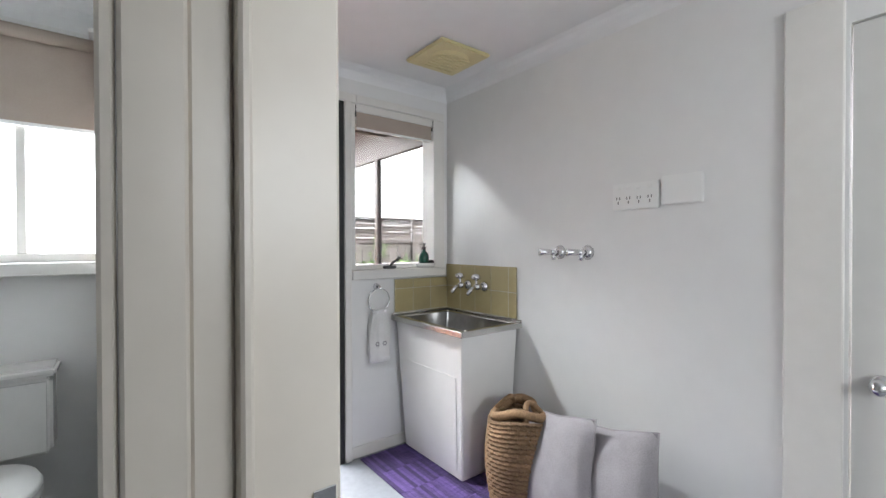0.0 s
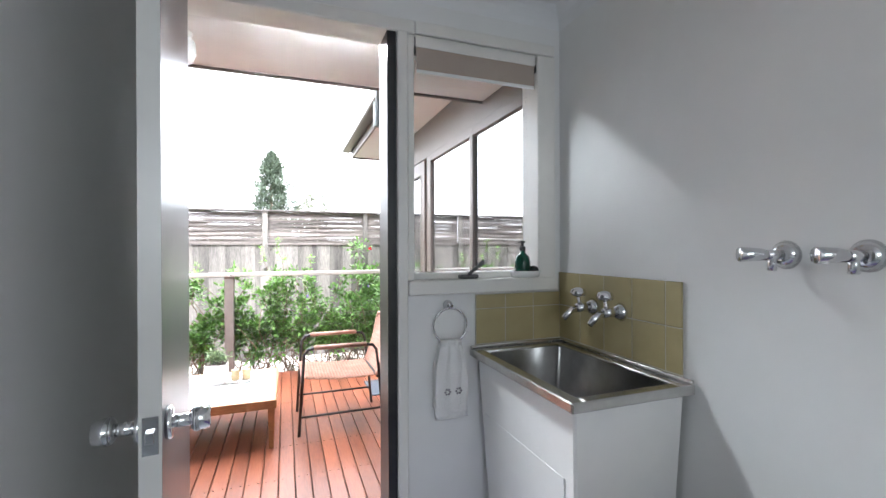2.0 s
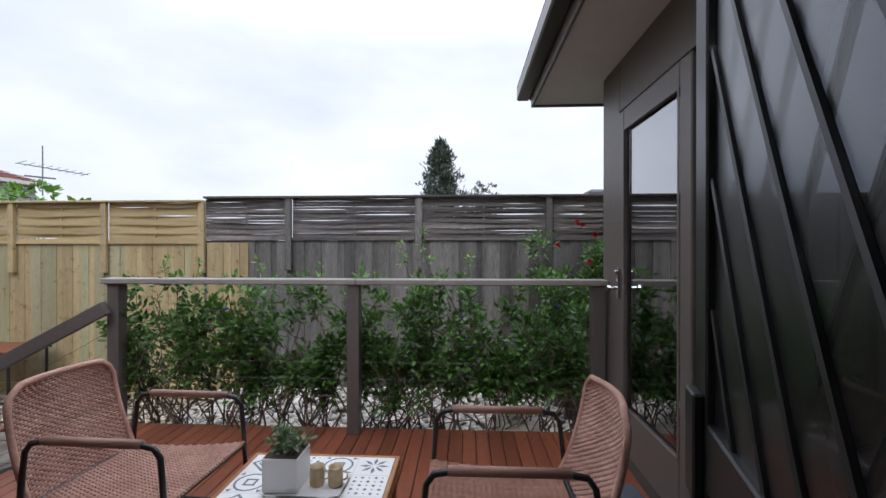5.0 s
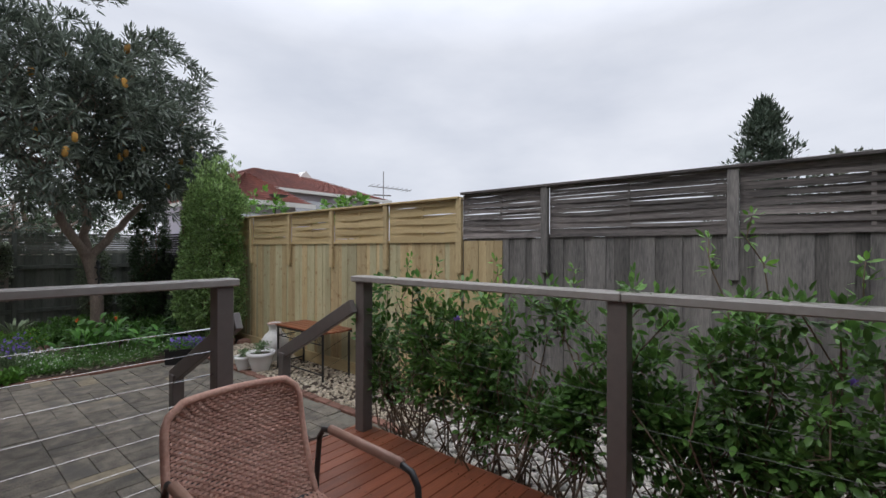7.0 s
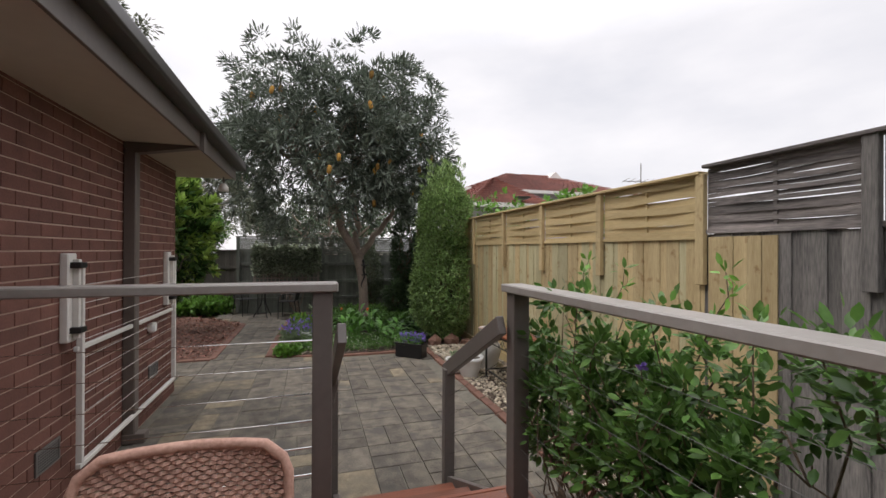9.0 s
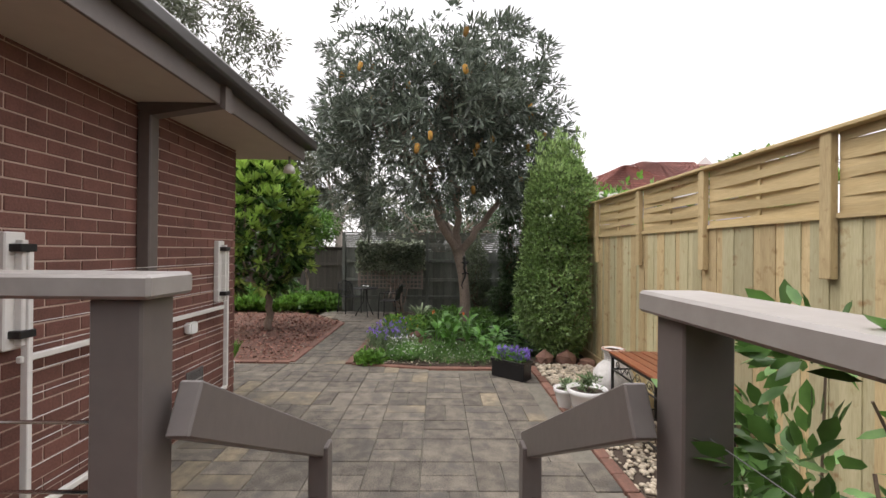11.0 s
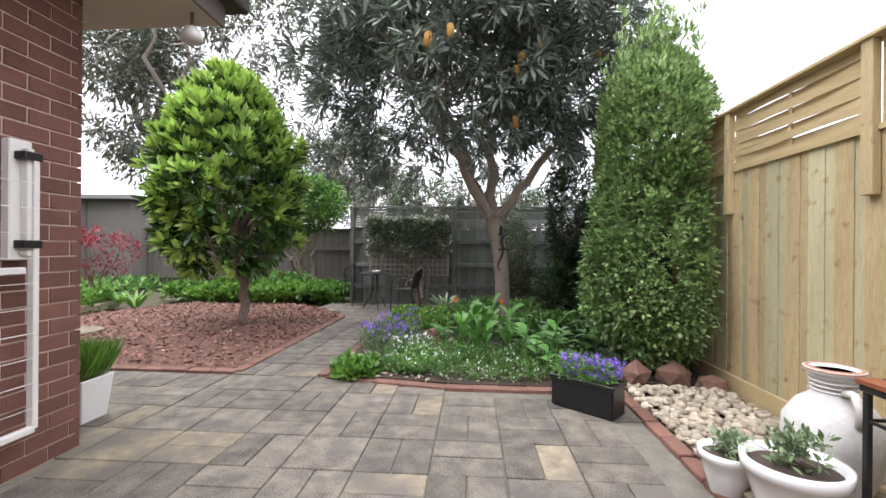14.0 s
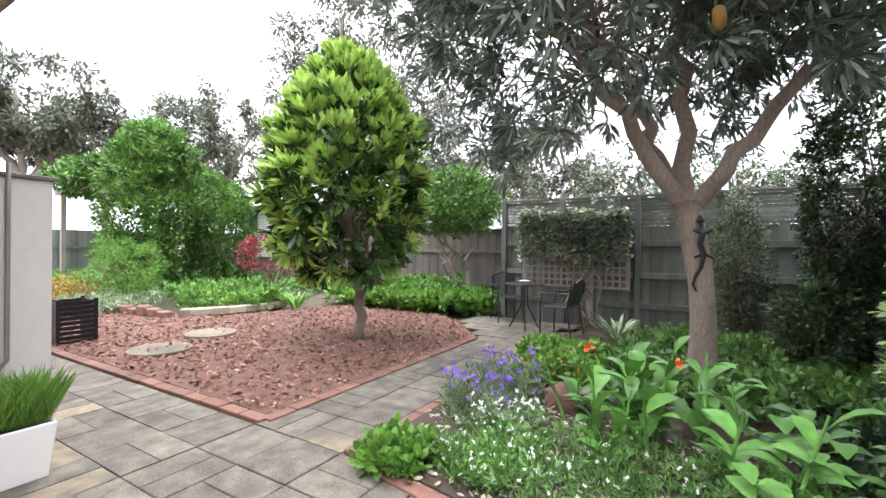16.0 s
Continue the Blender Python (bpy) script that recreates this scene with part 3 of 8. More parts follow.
# ---- deck, steps and balustrade ----
D = -0.08
deck = thing("deck", (0.15, 4.2, D - 0.03), "oiled reddish brown timber deck", "deck", "", "structure")
NB = 40
bw = (2.02 + 1.70) / NB
board = Mesh().box(-bw / 2 + 0.0025, bw / 2 - 0.0025, 0, 3.27, -0.022, 0).data("deck_board", DECKW, 0.003)
for i in range(NB):
    o = part("deck_board", board, DECKW, deck)
    o.location = (-1.70 + bw * (i + 0.5), 2.58, D)
screw = Mesh()
for i in range(NB):
    for yy in (3.0, 3.45, 3.9, 4.35, 4.8, 5.25, 5.72):
        for dx in (-0.025, 0.025):
            cx = -1.70 + bw * (i + 0.5) + dx
            screw.add([(cx + 0.004 * math.cos(k), yy + 0.004 * math.sin(k), D + 0.001) for k in (0, 1.05, 2.1, 3.14, 4.19, 5.24)], [(0, 1, 2, 3, 4, 5)])
tagged(part("deck_screws", screw, STEEL, deck), kind="stuff")
part("edge_board", Mesh().box(-1.73, -1.70, 2.98, 5.86, -0.25, D + 0.002).box(-1.70, 2.02, 5.852, 5.872, -0.28, D - 0.005), DECKW, deck, "", 0.003)

steps = thing("deck_steps", (-2.1, 5.28, P), "dark timber steps from deck to patio", "steps", "", "structure")
for k, (xa, zt) in enumerate(((-2.02, -0.22), (-2.34, -0.36))):
    for j in range(3):
        part("tread", box(xa + j * 0.1, xa + j * 0.1 + 0.094, 4.90, 5.65, zt - 0.03, zt), DECKW, steps, "", 0.003)
    part("riser", box(xa + 0.02, xa + 0.04, 4.90, 5.65, P, zt - 0.031), RAILP, steps)
for ys in (4.861, 5.652):
    part("stringer", Mesh().add([(x, y, z) for y in (ys, ys + 0.038) for x, z in ((-1.73, -0.09), (-2.45, -0.38), (-2.45, P), (-1.73, P))], [(0, 1, 2, 3), (7, 6, 5, 4), (0, 4, 5, 1), (1, 5, 6, 2), (2, 6, 7, 3), (3, 7, 4, 0)]), RAILP, steps)


def rail_post(parent, x, y, z0, z1, w=0.09):
    return part("post", box(x - w / 2, x + w / 2, y - w / 2, y + w / 2, z0, z1), RAILP, parent, "", 0.004)


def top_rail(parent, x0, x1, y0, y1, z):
    return part("top_rail", box(x0, x1, y0, y1, z - 0.042, z), RAILTOP, parent, "timber top rail in a paler grey than the posts", 0.006)


RZ = 1.05
WIREM = pm("dull wire", (0.16, 0.16, 0.16), None, 0.5, 8, 0, metal=0.6)
rail_n = thing("balustrade", (0.15, 5.76, D), "grey brown timber balustrade with wire infill", "balustrade", "deck balustrades")
for x in (-1.62, 0.20, 1.96):
    rail_post(rail_n, x, 5.78, D, RZ - 0.042)
top_rail(rail_n, -1.70, 0.22, 5.715, 5.845, RZ)
top_rail(rail_n, 0.224, 2.02, 5.715, 5.845, RZ)
for k in range(7):
    z = 0.06 + k * 0.125
    part("wire", Mesh().tube([(-1.6, 5.78, z), (1.95, 5.78, z)], 0.0011, 5), WIREM, rail_n)
rail_w = thing("balustrade", (-1.64, 3.95, D), "grey brown timber balustrade with wire infill", "balustrade", "deck balustrades")
for y in (4.77, 3.05):
    rail_post(rail_w, -1.63, y, D, RZ - 0.012)
top_rail(rail_w, -1.695, -1.565, 3.0, 4.84, RZ + 0.03)
for k in range(7):
    z = 0.06 + k * 0.125
    part("wire", Mesh().tube([(-1.63, 4.77, z), (-1.63, 3.05, z)], 0.0018, 5), STEEL, rail_w)
    part("turnbuckle", Mesh().tube([(-1.63, 4.725, z), (-1.63, 4.66, z), (-1.63, 4.60, z), (-1.63, 4.53, z)], 0.0045, 6, 0.003), CHROME, rail_w)
for y, side in ((4.86, 1), (5.69, -1)):
    hr = thing("stair_handrail", (-2.1, y, P), "sloping grey brown timber stair handrail", "handrail", "stair handrails")
    rail_post(hr, -2.55, y, P, 0.36, 0.075)
    a, b = Vector((-1.655, y, 0.88)), Vector((-2.64, y, 0.37))
    d = (b - a).normalized()
    nrm = Vector((-d.z, 0, d.x))
    if nrm.z < 0:
        nrm = -nrm
    vs = [p + nrm * h + Vector((0, s, 0)) for p in (a, b) for h, s in ((-0.10, -0.022), (0, -0.022), (0, 0.022), (-0.10, 0.022))]
    part("sloping_rail", Mesh().add(vs, [(0, 1, 2, 3), (7, 6, 5, 4), (0, 4, 5, 1), (1, 5, 6, 2), (2, 6, 7, 3), (3, 7, 4, 0)]), RAILP, hr, "", 0.004)
    for k in range(5):
        z = 0.1 + k * 0.14
        part("wire", Mesh().tube([(-1.66, y, z - 0.03), (-2.53, y, z - 0.50)], 0.0016, 5), STEEL, hr)

# ---- fences ----
FY = 7.60


def weave_bay(parent, x0, x1, z0, z1, mat, n, old):
    """Thin slats woven in and out of an upright in the middle of the bay."""
    mid = (x0 + x1) / 2
    h = (z1 - z0) / n
    for k in range(n):
        me, s, z = Mesh(), 1 if k % 2 else -1, z0 + h * k
        xs = np.linspace(x0, x1, 9)
        sag = random.uniform(-0.008, 0.008) * (1.2 if old else 1)
        gap = random.choice((-0.002, -0.001, 0.0012, 0.0022 if k > n * 0.4 else 0.0)) if old else random.choice((-0.004, -0.004, -0.003, -0.002, -0.003, 0.0012))
        vs = []
        for x in xs:
            u = (x - x0) / (x1 - x0)
            yy = FY - 0.02 + s * (0.009 if old else 0.014) * math.sin(math.pi * u)
            dz = sag * math.sin(math.pi * u * 2)
            vs += [(x, yy - 0.003, z + gap + dz), (x, yy - 0.003, z + h - gap + dz), (x, yy + 0.003, z + h - gap + dz), (x, yy + 0.003, z + gap + dz)]
        fs = [(0, 1, 2, 3), (35, 34, 33, 32)]
        for i in range(8):
            for j in range(4):
                fs.append((i * 4 + j, i * 4 + 4 + j, i * 4 + 4 + (j + 1) % 4, i * 4 + (j + 1) % 4))
        part("slat", me.add(vs, fs), mat, parent)
    part("upright", box(mid - 0.012, mid + 0.012, FY - 0.026, FY - 0.012, z0, z1), mat, parent)


def side_fence(name, posts, label, pal, slat, zt, old):
    x0, x1 = posts[0], posts[-1]
    f = thing(name, ((x0 + x1) / 2, FY, P), label, "fence", "", "structure")
    x, i = x0, 0
    ztop = zt - 0.50
    while x < x1 - 0.02:
        w = random.uniform(0.096, 0.104)
        front = i % 2
        yf = FY - 0.004 - (0.012 if old else 0.007) * front
        ww = w + (0.028 if front else 0)
        zz = ztop + random.uniform(-0.012, 0.012) * (1.6 if old else 0.4)
        part("paling", box(max(x0, x - 0.014 * front), min(x1, x - 0.014 * front + ww), yf - 0.013, yf, P - 0.05, zz), pal if old or random.random() < 0.5 else PINEG, f)
        x += w
        i += 1
    for a, b in zip(posts, posts[1:]):
        weave_bay(f, a + 0.03, b - 0.03, zt - 0.50, zt - 0.03, slat, 9 if not old else 15, old)
        part("bottom_batten", box(a + 0.03, b - 0.03, FY - 0.045, FY - 0.028, zt - 0.515, zt - 0.485), slat, f)
    for x in posts[1 if old else 0:]:
        part("post", box(x - 0.045, x + 0.028, FY - 0.075, FY - 0.026, zt - 0.86, zt - 0.02), pal, f, "", 0.004)
    part("capping", box(x0 + (0.03 if old else -0.05), x1, FY - 0.09, FY + 0.03, zt - 0.025, zt), slat, f, "", 0.004)
    return f


side_fence("fence_new", [-7.95, -6.85, -5.58, -4.43, -3.27, -2.07], "fresh pale treated pine paling fence with woven top", PINE, PINEH, 1.84, False)
fo = side_fence("fence_old", [-2.075, -1.03, 0.49, 1.97, 3.4, 4.9], "silver grey weathered paling fence with woven top", OLDW, OLDH, 1.88, True)
nf = thing("fence_patch", (-1.75, FY, P), "pale new palings patched into the grey fence", "palings", "", "structure")
for i in range(5):
    part("paling", box(-2.02 + i * 0.1, -1.925 + i * 0.1, FY - 0.045 - 0.004 * (i % 2), FY - 0.035, P, 1.34), PINE, nf)
struct("fence_plinth", Mesh().box(-7.9, -2.0, FY - 0.06, FY - 0.036, P - 0.05, P + 0.16), PINEH, "pine plinth board along the fence foot", "fence", 0.004)

back = thing("fence_back", (-12.45, 5.2, P), "dark green stained paling fence with a slatted top", "fence", "", "structure")
y, i = 2.78, 0
while y < 7.7:
    part("paling", box(-12.47 - 0.015 * (i % 2), -12.455 - 0.015 * (i % 2), y, y + 0.105, P - 0.05, 1.11 + random.uniform(-0.02, 0.02)), DARKF, back)
    y += 0.1
    i += 1
for z in (-0.2, 0.28, 0.78):
    part("rail", box(-12.455, -12.41, 2.75, 7.7, z, z + 0.09), DARKF, back, "", 0.004)
for yy in (2.78, 3.85, 5.02, 6.2, 7.3):
    part("post", box(-12.44, -12.36, yy - 0.04, yy + 0.04, P, 1.58), DARKF, back, "", 0.004)
for k in range(8):
    part("slat", box(-12.46, -12.445, 2.75, 7.7, 1.11 + k * 0.055, 1.158 + k * 0.055), DARKF, back)
part("capping", box(-12.49, -12.38, 2.72, 7.7, 1.56, 1.60), DARKF, back, "", 0.004)
# Corner palings use a darker DARKF: the corner's shade is put into the colour.
CORNF = pm("green stained paling with corner shade", (0.06, 0.066, 0.058), (0.032, 0.036, 0.032), 0.85, 7, 0.35, stretch=(6, 6, 0.6), rand=0.25)
side = thing("fence_corner", (-10.2, FY, P), "stained paling fence with the corner's shade in its colour", "fence", "", "structure")
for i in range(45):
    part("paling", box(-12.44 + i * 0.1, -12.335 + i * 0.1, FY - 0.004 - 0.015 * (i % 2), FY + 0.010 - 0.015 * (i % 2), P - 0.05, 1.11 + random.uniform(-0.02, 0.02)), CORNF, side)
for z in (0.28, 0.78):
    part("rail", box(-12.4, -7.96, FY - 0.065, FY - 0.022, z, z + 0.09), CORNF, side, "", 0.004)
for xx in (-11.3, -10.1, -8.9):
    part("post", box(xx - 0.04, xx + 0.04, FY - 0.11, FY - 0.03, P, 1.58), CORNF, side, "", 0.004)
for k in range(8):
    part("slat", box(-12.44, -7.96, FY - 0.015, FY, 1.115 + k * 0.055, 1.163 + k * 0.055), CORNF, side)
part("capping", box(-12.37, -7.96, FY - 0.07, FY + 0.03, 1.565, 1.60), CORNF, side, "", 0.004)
FGREY = pm("grey brown paling", (0.16, 0.14, 0.12), (0.10, 0.09, 0.08), 0.9, 7, 0.35, stretch=(6, 6, 0.6), rand=0.2)
far = thing("fence_far", (-14.8, -2, P), "plain grey brown paling fence", "fence", "", "structure")
y = -12.0
i = 0
while y < 2.9:
    part("paling", box(-14.8 - 0.015 * (i % 2), -14.785 - 0.015 * (i % 2), y, y + 0.125, P, 1.18), FGREY, far)
    y += 0.12
    i += 1
part("rail", box(-14.78, -14.74, -12, 2.9, 0.62, 0.70), FGREY, far)
part("rail", box(-14.78, -14.74, -12, 2.9, -0.2, -0.12), FGREY, far)
part("capping", box(-14.83, -14.74, -12, 2.9, 1.18, 1.22), FGREY, far)
sth = thing("fence_side", (-11, -13.1, P), "dark paling fence behind the pergola", "fence", "", "structure")
for i in range(70):
    part("paling", box(-14.7 + i * 0.12, -14.575 + i * 0.12, -13.1 + 0.012 * (i % 2), -13.085 + 0.012 * (i % 2), P, 1.25), DARKF, sth)
part("rail", box(-14.7, -6.3, -13.07, -13.03, 0.6, 0.68), DARKF, sth)
ret = thing("fence_return", (-13.6, 2.78, P), "dark stained return of the garden fence", "fence", "", "structure")
for i in range(20):
    part("paling", box(-14.75 + i * 0.115, -14.64 + i * 0.115, 2.80 + 0.012 * (i % 2), 2.812 + 0.012 * (i % 2), P, 1.0), DARKF, ret)

# ---- bricks ----
bricks = thing("wall_brick", (-3, 3.12, P), "red brown face brick house wall with raked joints", "wall", "", "structure")
brick_mesh = Mesh().box(-0.115, 0.115, -0.03, 0, 0, 0.076).data("brick", BRICK, 0.003)
rest, near = Mesh(), 0
BY, BX0, BX1 = 3.12, -5.5, 0.20
for k in range(int((2.25 - P) / 0.086) + 1):
    z = P + 0.086 * k + 0.002
    x = BX1 - (0.12 if k % 2 else 0)
    if k % 2:
        rest.box(BX1 - 0.11, BX1, BY - 0.03, BY, z, z + 0.076)
    while x > BX0 + 0.03:
        xa = max(BX0, x - 0.23)
        if -2.25 < x and xa < -1.15 and 1.19 < z + 0.04 < 2.14:
            if xa < -2.27:
                rest.box(xa, -2.25, BY - 0.1, BY, z, z + 0.076)
            if x > -1.13:
                rest.box(-1.15, x, BY - 0.1, BY, z, z + 0.076)
            x -= 0.24
            continue
        if -0.95 < x and xa < 0.08 and 1.20 < z < 2.12:
            x -= 0.24
            continue
        if x - xa > 0.229 and -5.3 < x < -2.6 and -0.1 < z < 1.9 and near < 300:
            o = part("brick", brick_mesh, BRICK, bricks)
            o.location = (x - 0.115, BY + random.uniform(-0.001, 0.001), z)
            near += 1
        else:
            rest.box(xa, x, BY - 0.03, BY + random.uniform(-0.001, 0.001), z, z + 0.076)
        x -= 0.24
    for j in range(3):
        ya = 2.56 + 0.24 * j - (0.12 if k % 2 else 0)
        rest.box(BX1 - 0.03, BX1, max(2.56, ya), min(3.088, ya + 0.23), z, z + 0.076)
    for j in range(8):
        yb = 3.088 - 0.24 * j - (0.12 if k % 2 else 0)
        rest.box(BX0, BX0 + 0.03, yb - 0.23, yb, z, z + 0.076)
tagged(part("brick_rest", rest, BRICK, bricks), kind="stuff")

# ---- laundry things ----
TILE = pm("olive yellow tile", (0.44, 0.37, 0.20), (0.40, 0.335, 0.175), 0.22, 5, 0.02, rand=0.05)
GROUT = pm("grout", (0.55, 0.52, 0.44), None, 0.9, 20)
LACQ = pm("white enamelled steel", (0.80, 0.79, 0.77), (0.77, 0.76, 0.74), 0.3, 4, 0.02)
PLASTW = pm("white plastic", (0.82, 0.82, 0.80), (0.8, 0.8, 0.78), 0.35, 5)
CREAM = pm("cream plastic", (0.72, 0.64, 0.36), (0.68, 0.6, 0.33), 0.45, 5)
TERRY = pm("white terry cotton", (0.82, 0.81, 0.79), (0.75, 0.74, 0.72), 0.95, 60, 0.8)
SEAGR = pm("plaited seagrass", (0.32, 0.195, 0.105), (0.16, 0.095, 0.05), 0.85, 30, 0.8, rand=0.25)
LINEN = pm("mauve grey linen", (0.37, 0.345, 0.36), (0.31, 0.29, 0.30), 0.9, 60, 0.5)
BLINDC = pm("taupe blind cloth", (0.42, 0.35, 0.30), (0.40, 0.33, 0.28), 0.9, 60, 0.15)
DKGREEN = pm("green bottle glass", (0.005, 0.06, 0.035), (0.004, 0.045, 0.028), 0.08, 5)
CERAM = pm("white ceramic", (0.74, 0.73, 0.71), (0.71, 0.70, 0.68), 0.12, 5)

sb = thing("splashback", (2.0, 2.1, 0.88), "olive yellow glazed wall tiles round the tub", "tiles", "", "structure")
part("grout_bed", Mesh().box(1.9885, 1.999, 1.76, 2.436, 0.87, 1.19).box(1.55, 1.9885, 2.4255, 2.436, 0.87, 1.10), GROUT, sb)
for i in range(5):
    for j in range(2):
        w = 0.152 if i < 4 else 0.066
        part("tile", box(1.987, 1.995, 2.428 - 0.152 * i - w + 0.003, 2.428 - 0.152 * i, 0.883 + 0.155 * j, 0.883 + 0.155 * j + 0.152), TILE, sb, "", 0.0015)
for i in range(3):
    part("tile", box(1.986 - 0.146 * (i + 1) + 0.003, 1.986 - 0.146 * i, 2.424, 2.432, 0.883, 1.035), TILE, sb, "", 0.0015)
    part("tile", box(1.986 - 0.146 * (i + 1) + 0.003, 1.986 - 0.146 * i, 2.424, 2.432, 1.038, 1.098), TILE, sb, "", 0.0015)

tub = thing("laundry_tub", (1.75, 2.05, 0), "white steel laundry tub cabinet with stainless bowl", "laundry tub")
cab = Mesh()
top, bot = (1.545, 1.975, 1.735, 2.40), (1.60, 1.975, 1.80, 2.38)
vs = [(top[0], top[2], 0.84), (top[1], top[2], 0.84), (top[1], top[3], 0.84), (top[0], top[3], 0.84), (bot[0], bot[2], 0.012), (bot[1], bot[2], 0.012), (bot[1], bot[3], 0.012), (bot[0], bot[3], 0.012)]
cab.add(vs, [(7, 6, 5, 4), (0, 4, 5, 1), (1, 5, 6, 2), (2, 6, 7, 3), (3, 7, 4, 0)])
part("cabinet", cab, LACQ, tub, "", 0.008)
dvs = []
for u, zz in ((0.04, 0.60), (0.04, 0.06)):
    f = 1 - (0.84 - zz) / 0.828
    xx = bot[0] + (top[0] - bot[0]) * f
    for yy in (1.84 - 0.05 * f, 2.36):
        dvs.append((xx - 0.004, yy, zz))
part("cabinet_door", Mesh().add(dvs + [(a + 0.003, b, c) for a, b, c in dvs], [(0, 1, 3, 2), (6, 7, 5, 4), (0, 4, 5, 1), (1, 5, 7, 3), (3, 7, 6, 2), (2, 6, 4, 0)]), LACQ, tub, "", 0.001)
part("handle", Mesh().box(1.575, 1.592, 1.86, 1.872, 0.30, 0.40), PLASTW, tub, "", 0.003)
rim = Mesh()
rim.box(1.515, 1.56, 1.705, 2.415, 0.852, 0.868).box(1.93, 1.985, 1.705, 2.415, 0.852, 0.868).box(1.56, 1.93, 1.705, 1.745, 0.852, 0.868).box(1.56, 1.93, 2.35, 2.415, 0.852, 0.868)
rim.box(1.513, 1.522, 1.703, 2.417, 0.836, 0.868).box(1.513, 1.985, 1.703, 1.712, 0.836, 0.868).box(1.97, 1.985, 1.705, 2.415, 0.868, 0.882).box(1.515, 1.985, 2.402, 2.415, 0.868, 0.882)
part("rim", rim, STEEL, tub, "", 0.004)
bowl = Mesh()
bowl.add([(1.56, 1.745, 0.86), (1.93, 1.745, 0.86), (1.93, 2.35, 0.86), (1.56, 2.35, 0.86), (1.59, 1.775, 0.58), (1.90, 1.775, 0.58), (1.90, 2.32, 0.58), (1.59, 2.32, 0.58)], [(0, 1, 5, 4), (1, 2, 6, 5), (2, 3, 7, 6), (3, 0, 4, 7), (4, 5, 6, 7)])
# A darker copy of the rim's steel carries the shade inside the bowl.
bm_bowl = part("bowl", bowl, pm("bowl steel with recess shade", (0.30, 0.295, 0.285), (0.24, 0.235, 0.23), 0.3, 10, 0.03, metal=1.0), tub, "", 0.02, True, 3)
part("waste", Mesh().lathe((1.75, 2.05, 0.581), [(0.04, 0), (0.04, 0.003), (0.02, 0.004)], 16), CHROME, tub)


def tap(y, z, label, lever):
    t = thing("wall_tap", (1.99, y, z), label, "tap", "chrome taps")
    x = 1.988 if z < 1.19 else 2.0
    part("flange", Mesh().tube([(x, y, z), (x - 0.012, y, z), (x - 0.026, y, z)], 0.038, 18, 0.022), CHROME, t, "", 0.002, True)
    part("body", Mesh().tube([(x - 0.02, y, z), (x - 0.085, y, z)], 0.018, 12).tube([(x - 0.06, y, z), (x - 0.11, y, z - 0.008), (x - 0.15, y, z - 0.04)], 0.014, 10, 0.012), CHROME, t, "", 0, True)
    part("handle", Mesh().tube([(x - 0.065, y, z), (x - 0.075, y, z + 0.045)], 0.009, 10).lathe((x - 0.076, y, z + 0.045), [(0.012, 0), (0.030, 0.007), (0.034, 0.018), (0.027, 0.034), (0.008, 0.04)], 8), CHROME, t, "faceted clear and chrome handle", 0.001, True)
    return t


tap(2.19, 1.055, "chrome bib tap above the laundry tub", 0)
tap(2.03, 1.055, "chrome bib tap above the laundry tub", 0)
for y in (1.45, 1.28):
    t = thing("washer_tap", (2.0, y, 1.285), "chrome washing machine tap on the wall", "tap", "chrome taps")
    part("flange", Mesh().tube([(2.0, y, 1.285), (1.985, y, 1.285), (1.975, y, 1.285)], 0.038, 18, 0.02), CHROME, t, "", 0, True)
    part("body", Mesh().tube([(1.98, y, 1.285), (1.92, y, 1.285)], 0.014, 12).tube([(1.945, y, 1.285), (1.945, y, 1.245)], 0.011, 10), CHROME, t, "", 0, True)
    part("handle", Mesh().tube([(1.925, y, 1.285), (1.90, y + 0.01, 1.287), (1.865, y + 0.03, 1.287)], 0.014, 12, 0.02), CHROME, t, "", 0.002, True)

gpo = thing("power_outlet", (2.0, 1.02, 1.55), "white four gang power outlet", "outlet")
part("plate", box(1.978, 2.0, 0.915, 1.13, 1.488, 1.61), PLASTW, gpo, "", 0.004, False, 2)
for i in range(4):
    yc = 1.10 - 0.05 * i
    part("switch", box(1.972, 1.978, yc - 0.011, yc + 0.011, 1.58, 1.595), PLASTW, gpo, "", 0.002)
    part("socket", Mesh().box(1.9765, 1.9785, yc - 0.009, yc - 0.006, 1.535, 1.548).box(1.9765, 1.9785, yc + 0.006, yc + 0.009, 1.535, 1.548).box(1.9765, 1.9785, yc - 0.0015, yc + 0.0015, 1.515, 1.528), BLACKM, gpo, "dark slots")
sw = thing("switch_plate", (2.0, 0.82, 1.56), "white blank wall plate beside the outlet", "wall plate")
part("plate", box(1.984, 2.0, 0.735, 0.905, 1.50, 1.625), PLASTW, sw, "", 0.004, False, 2)

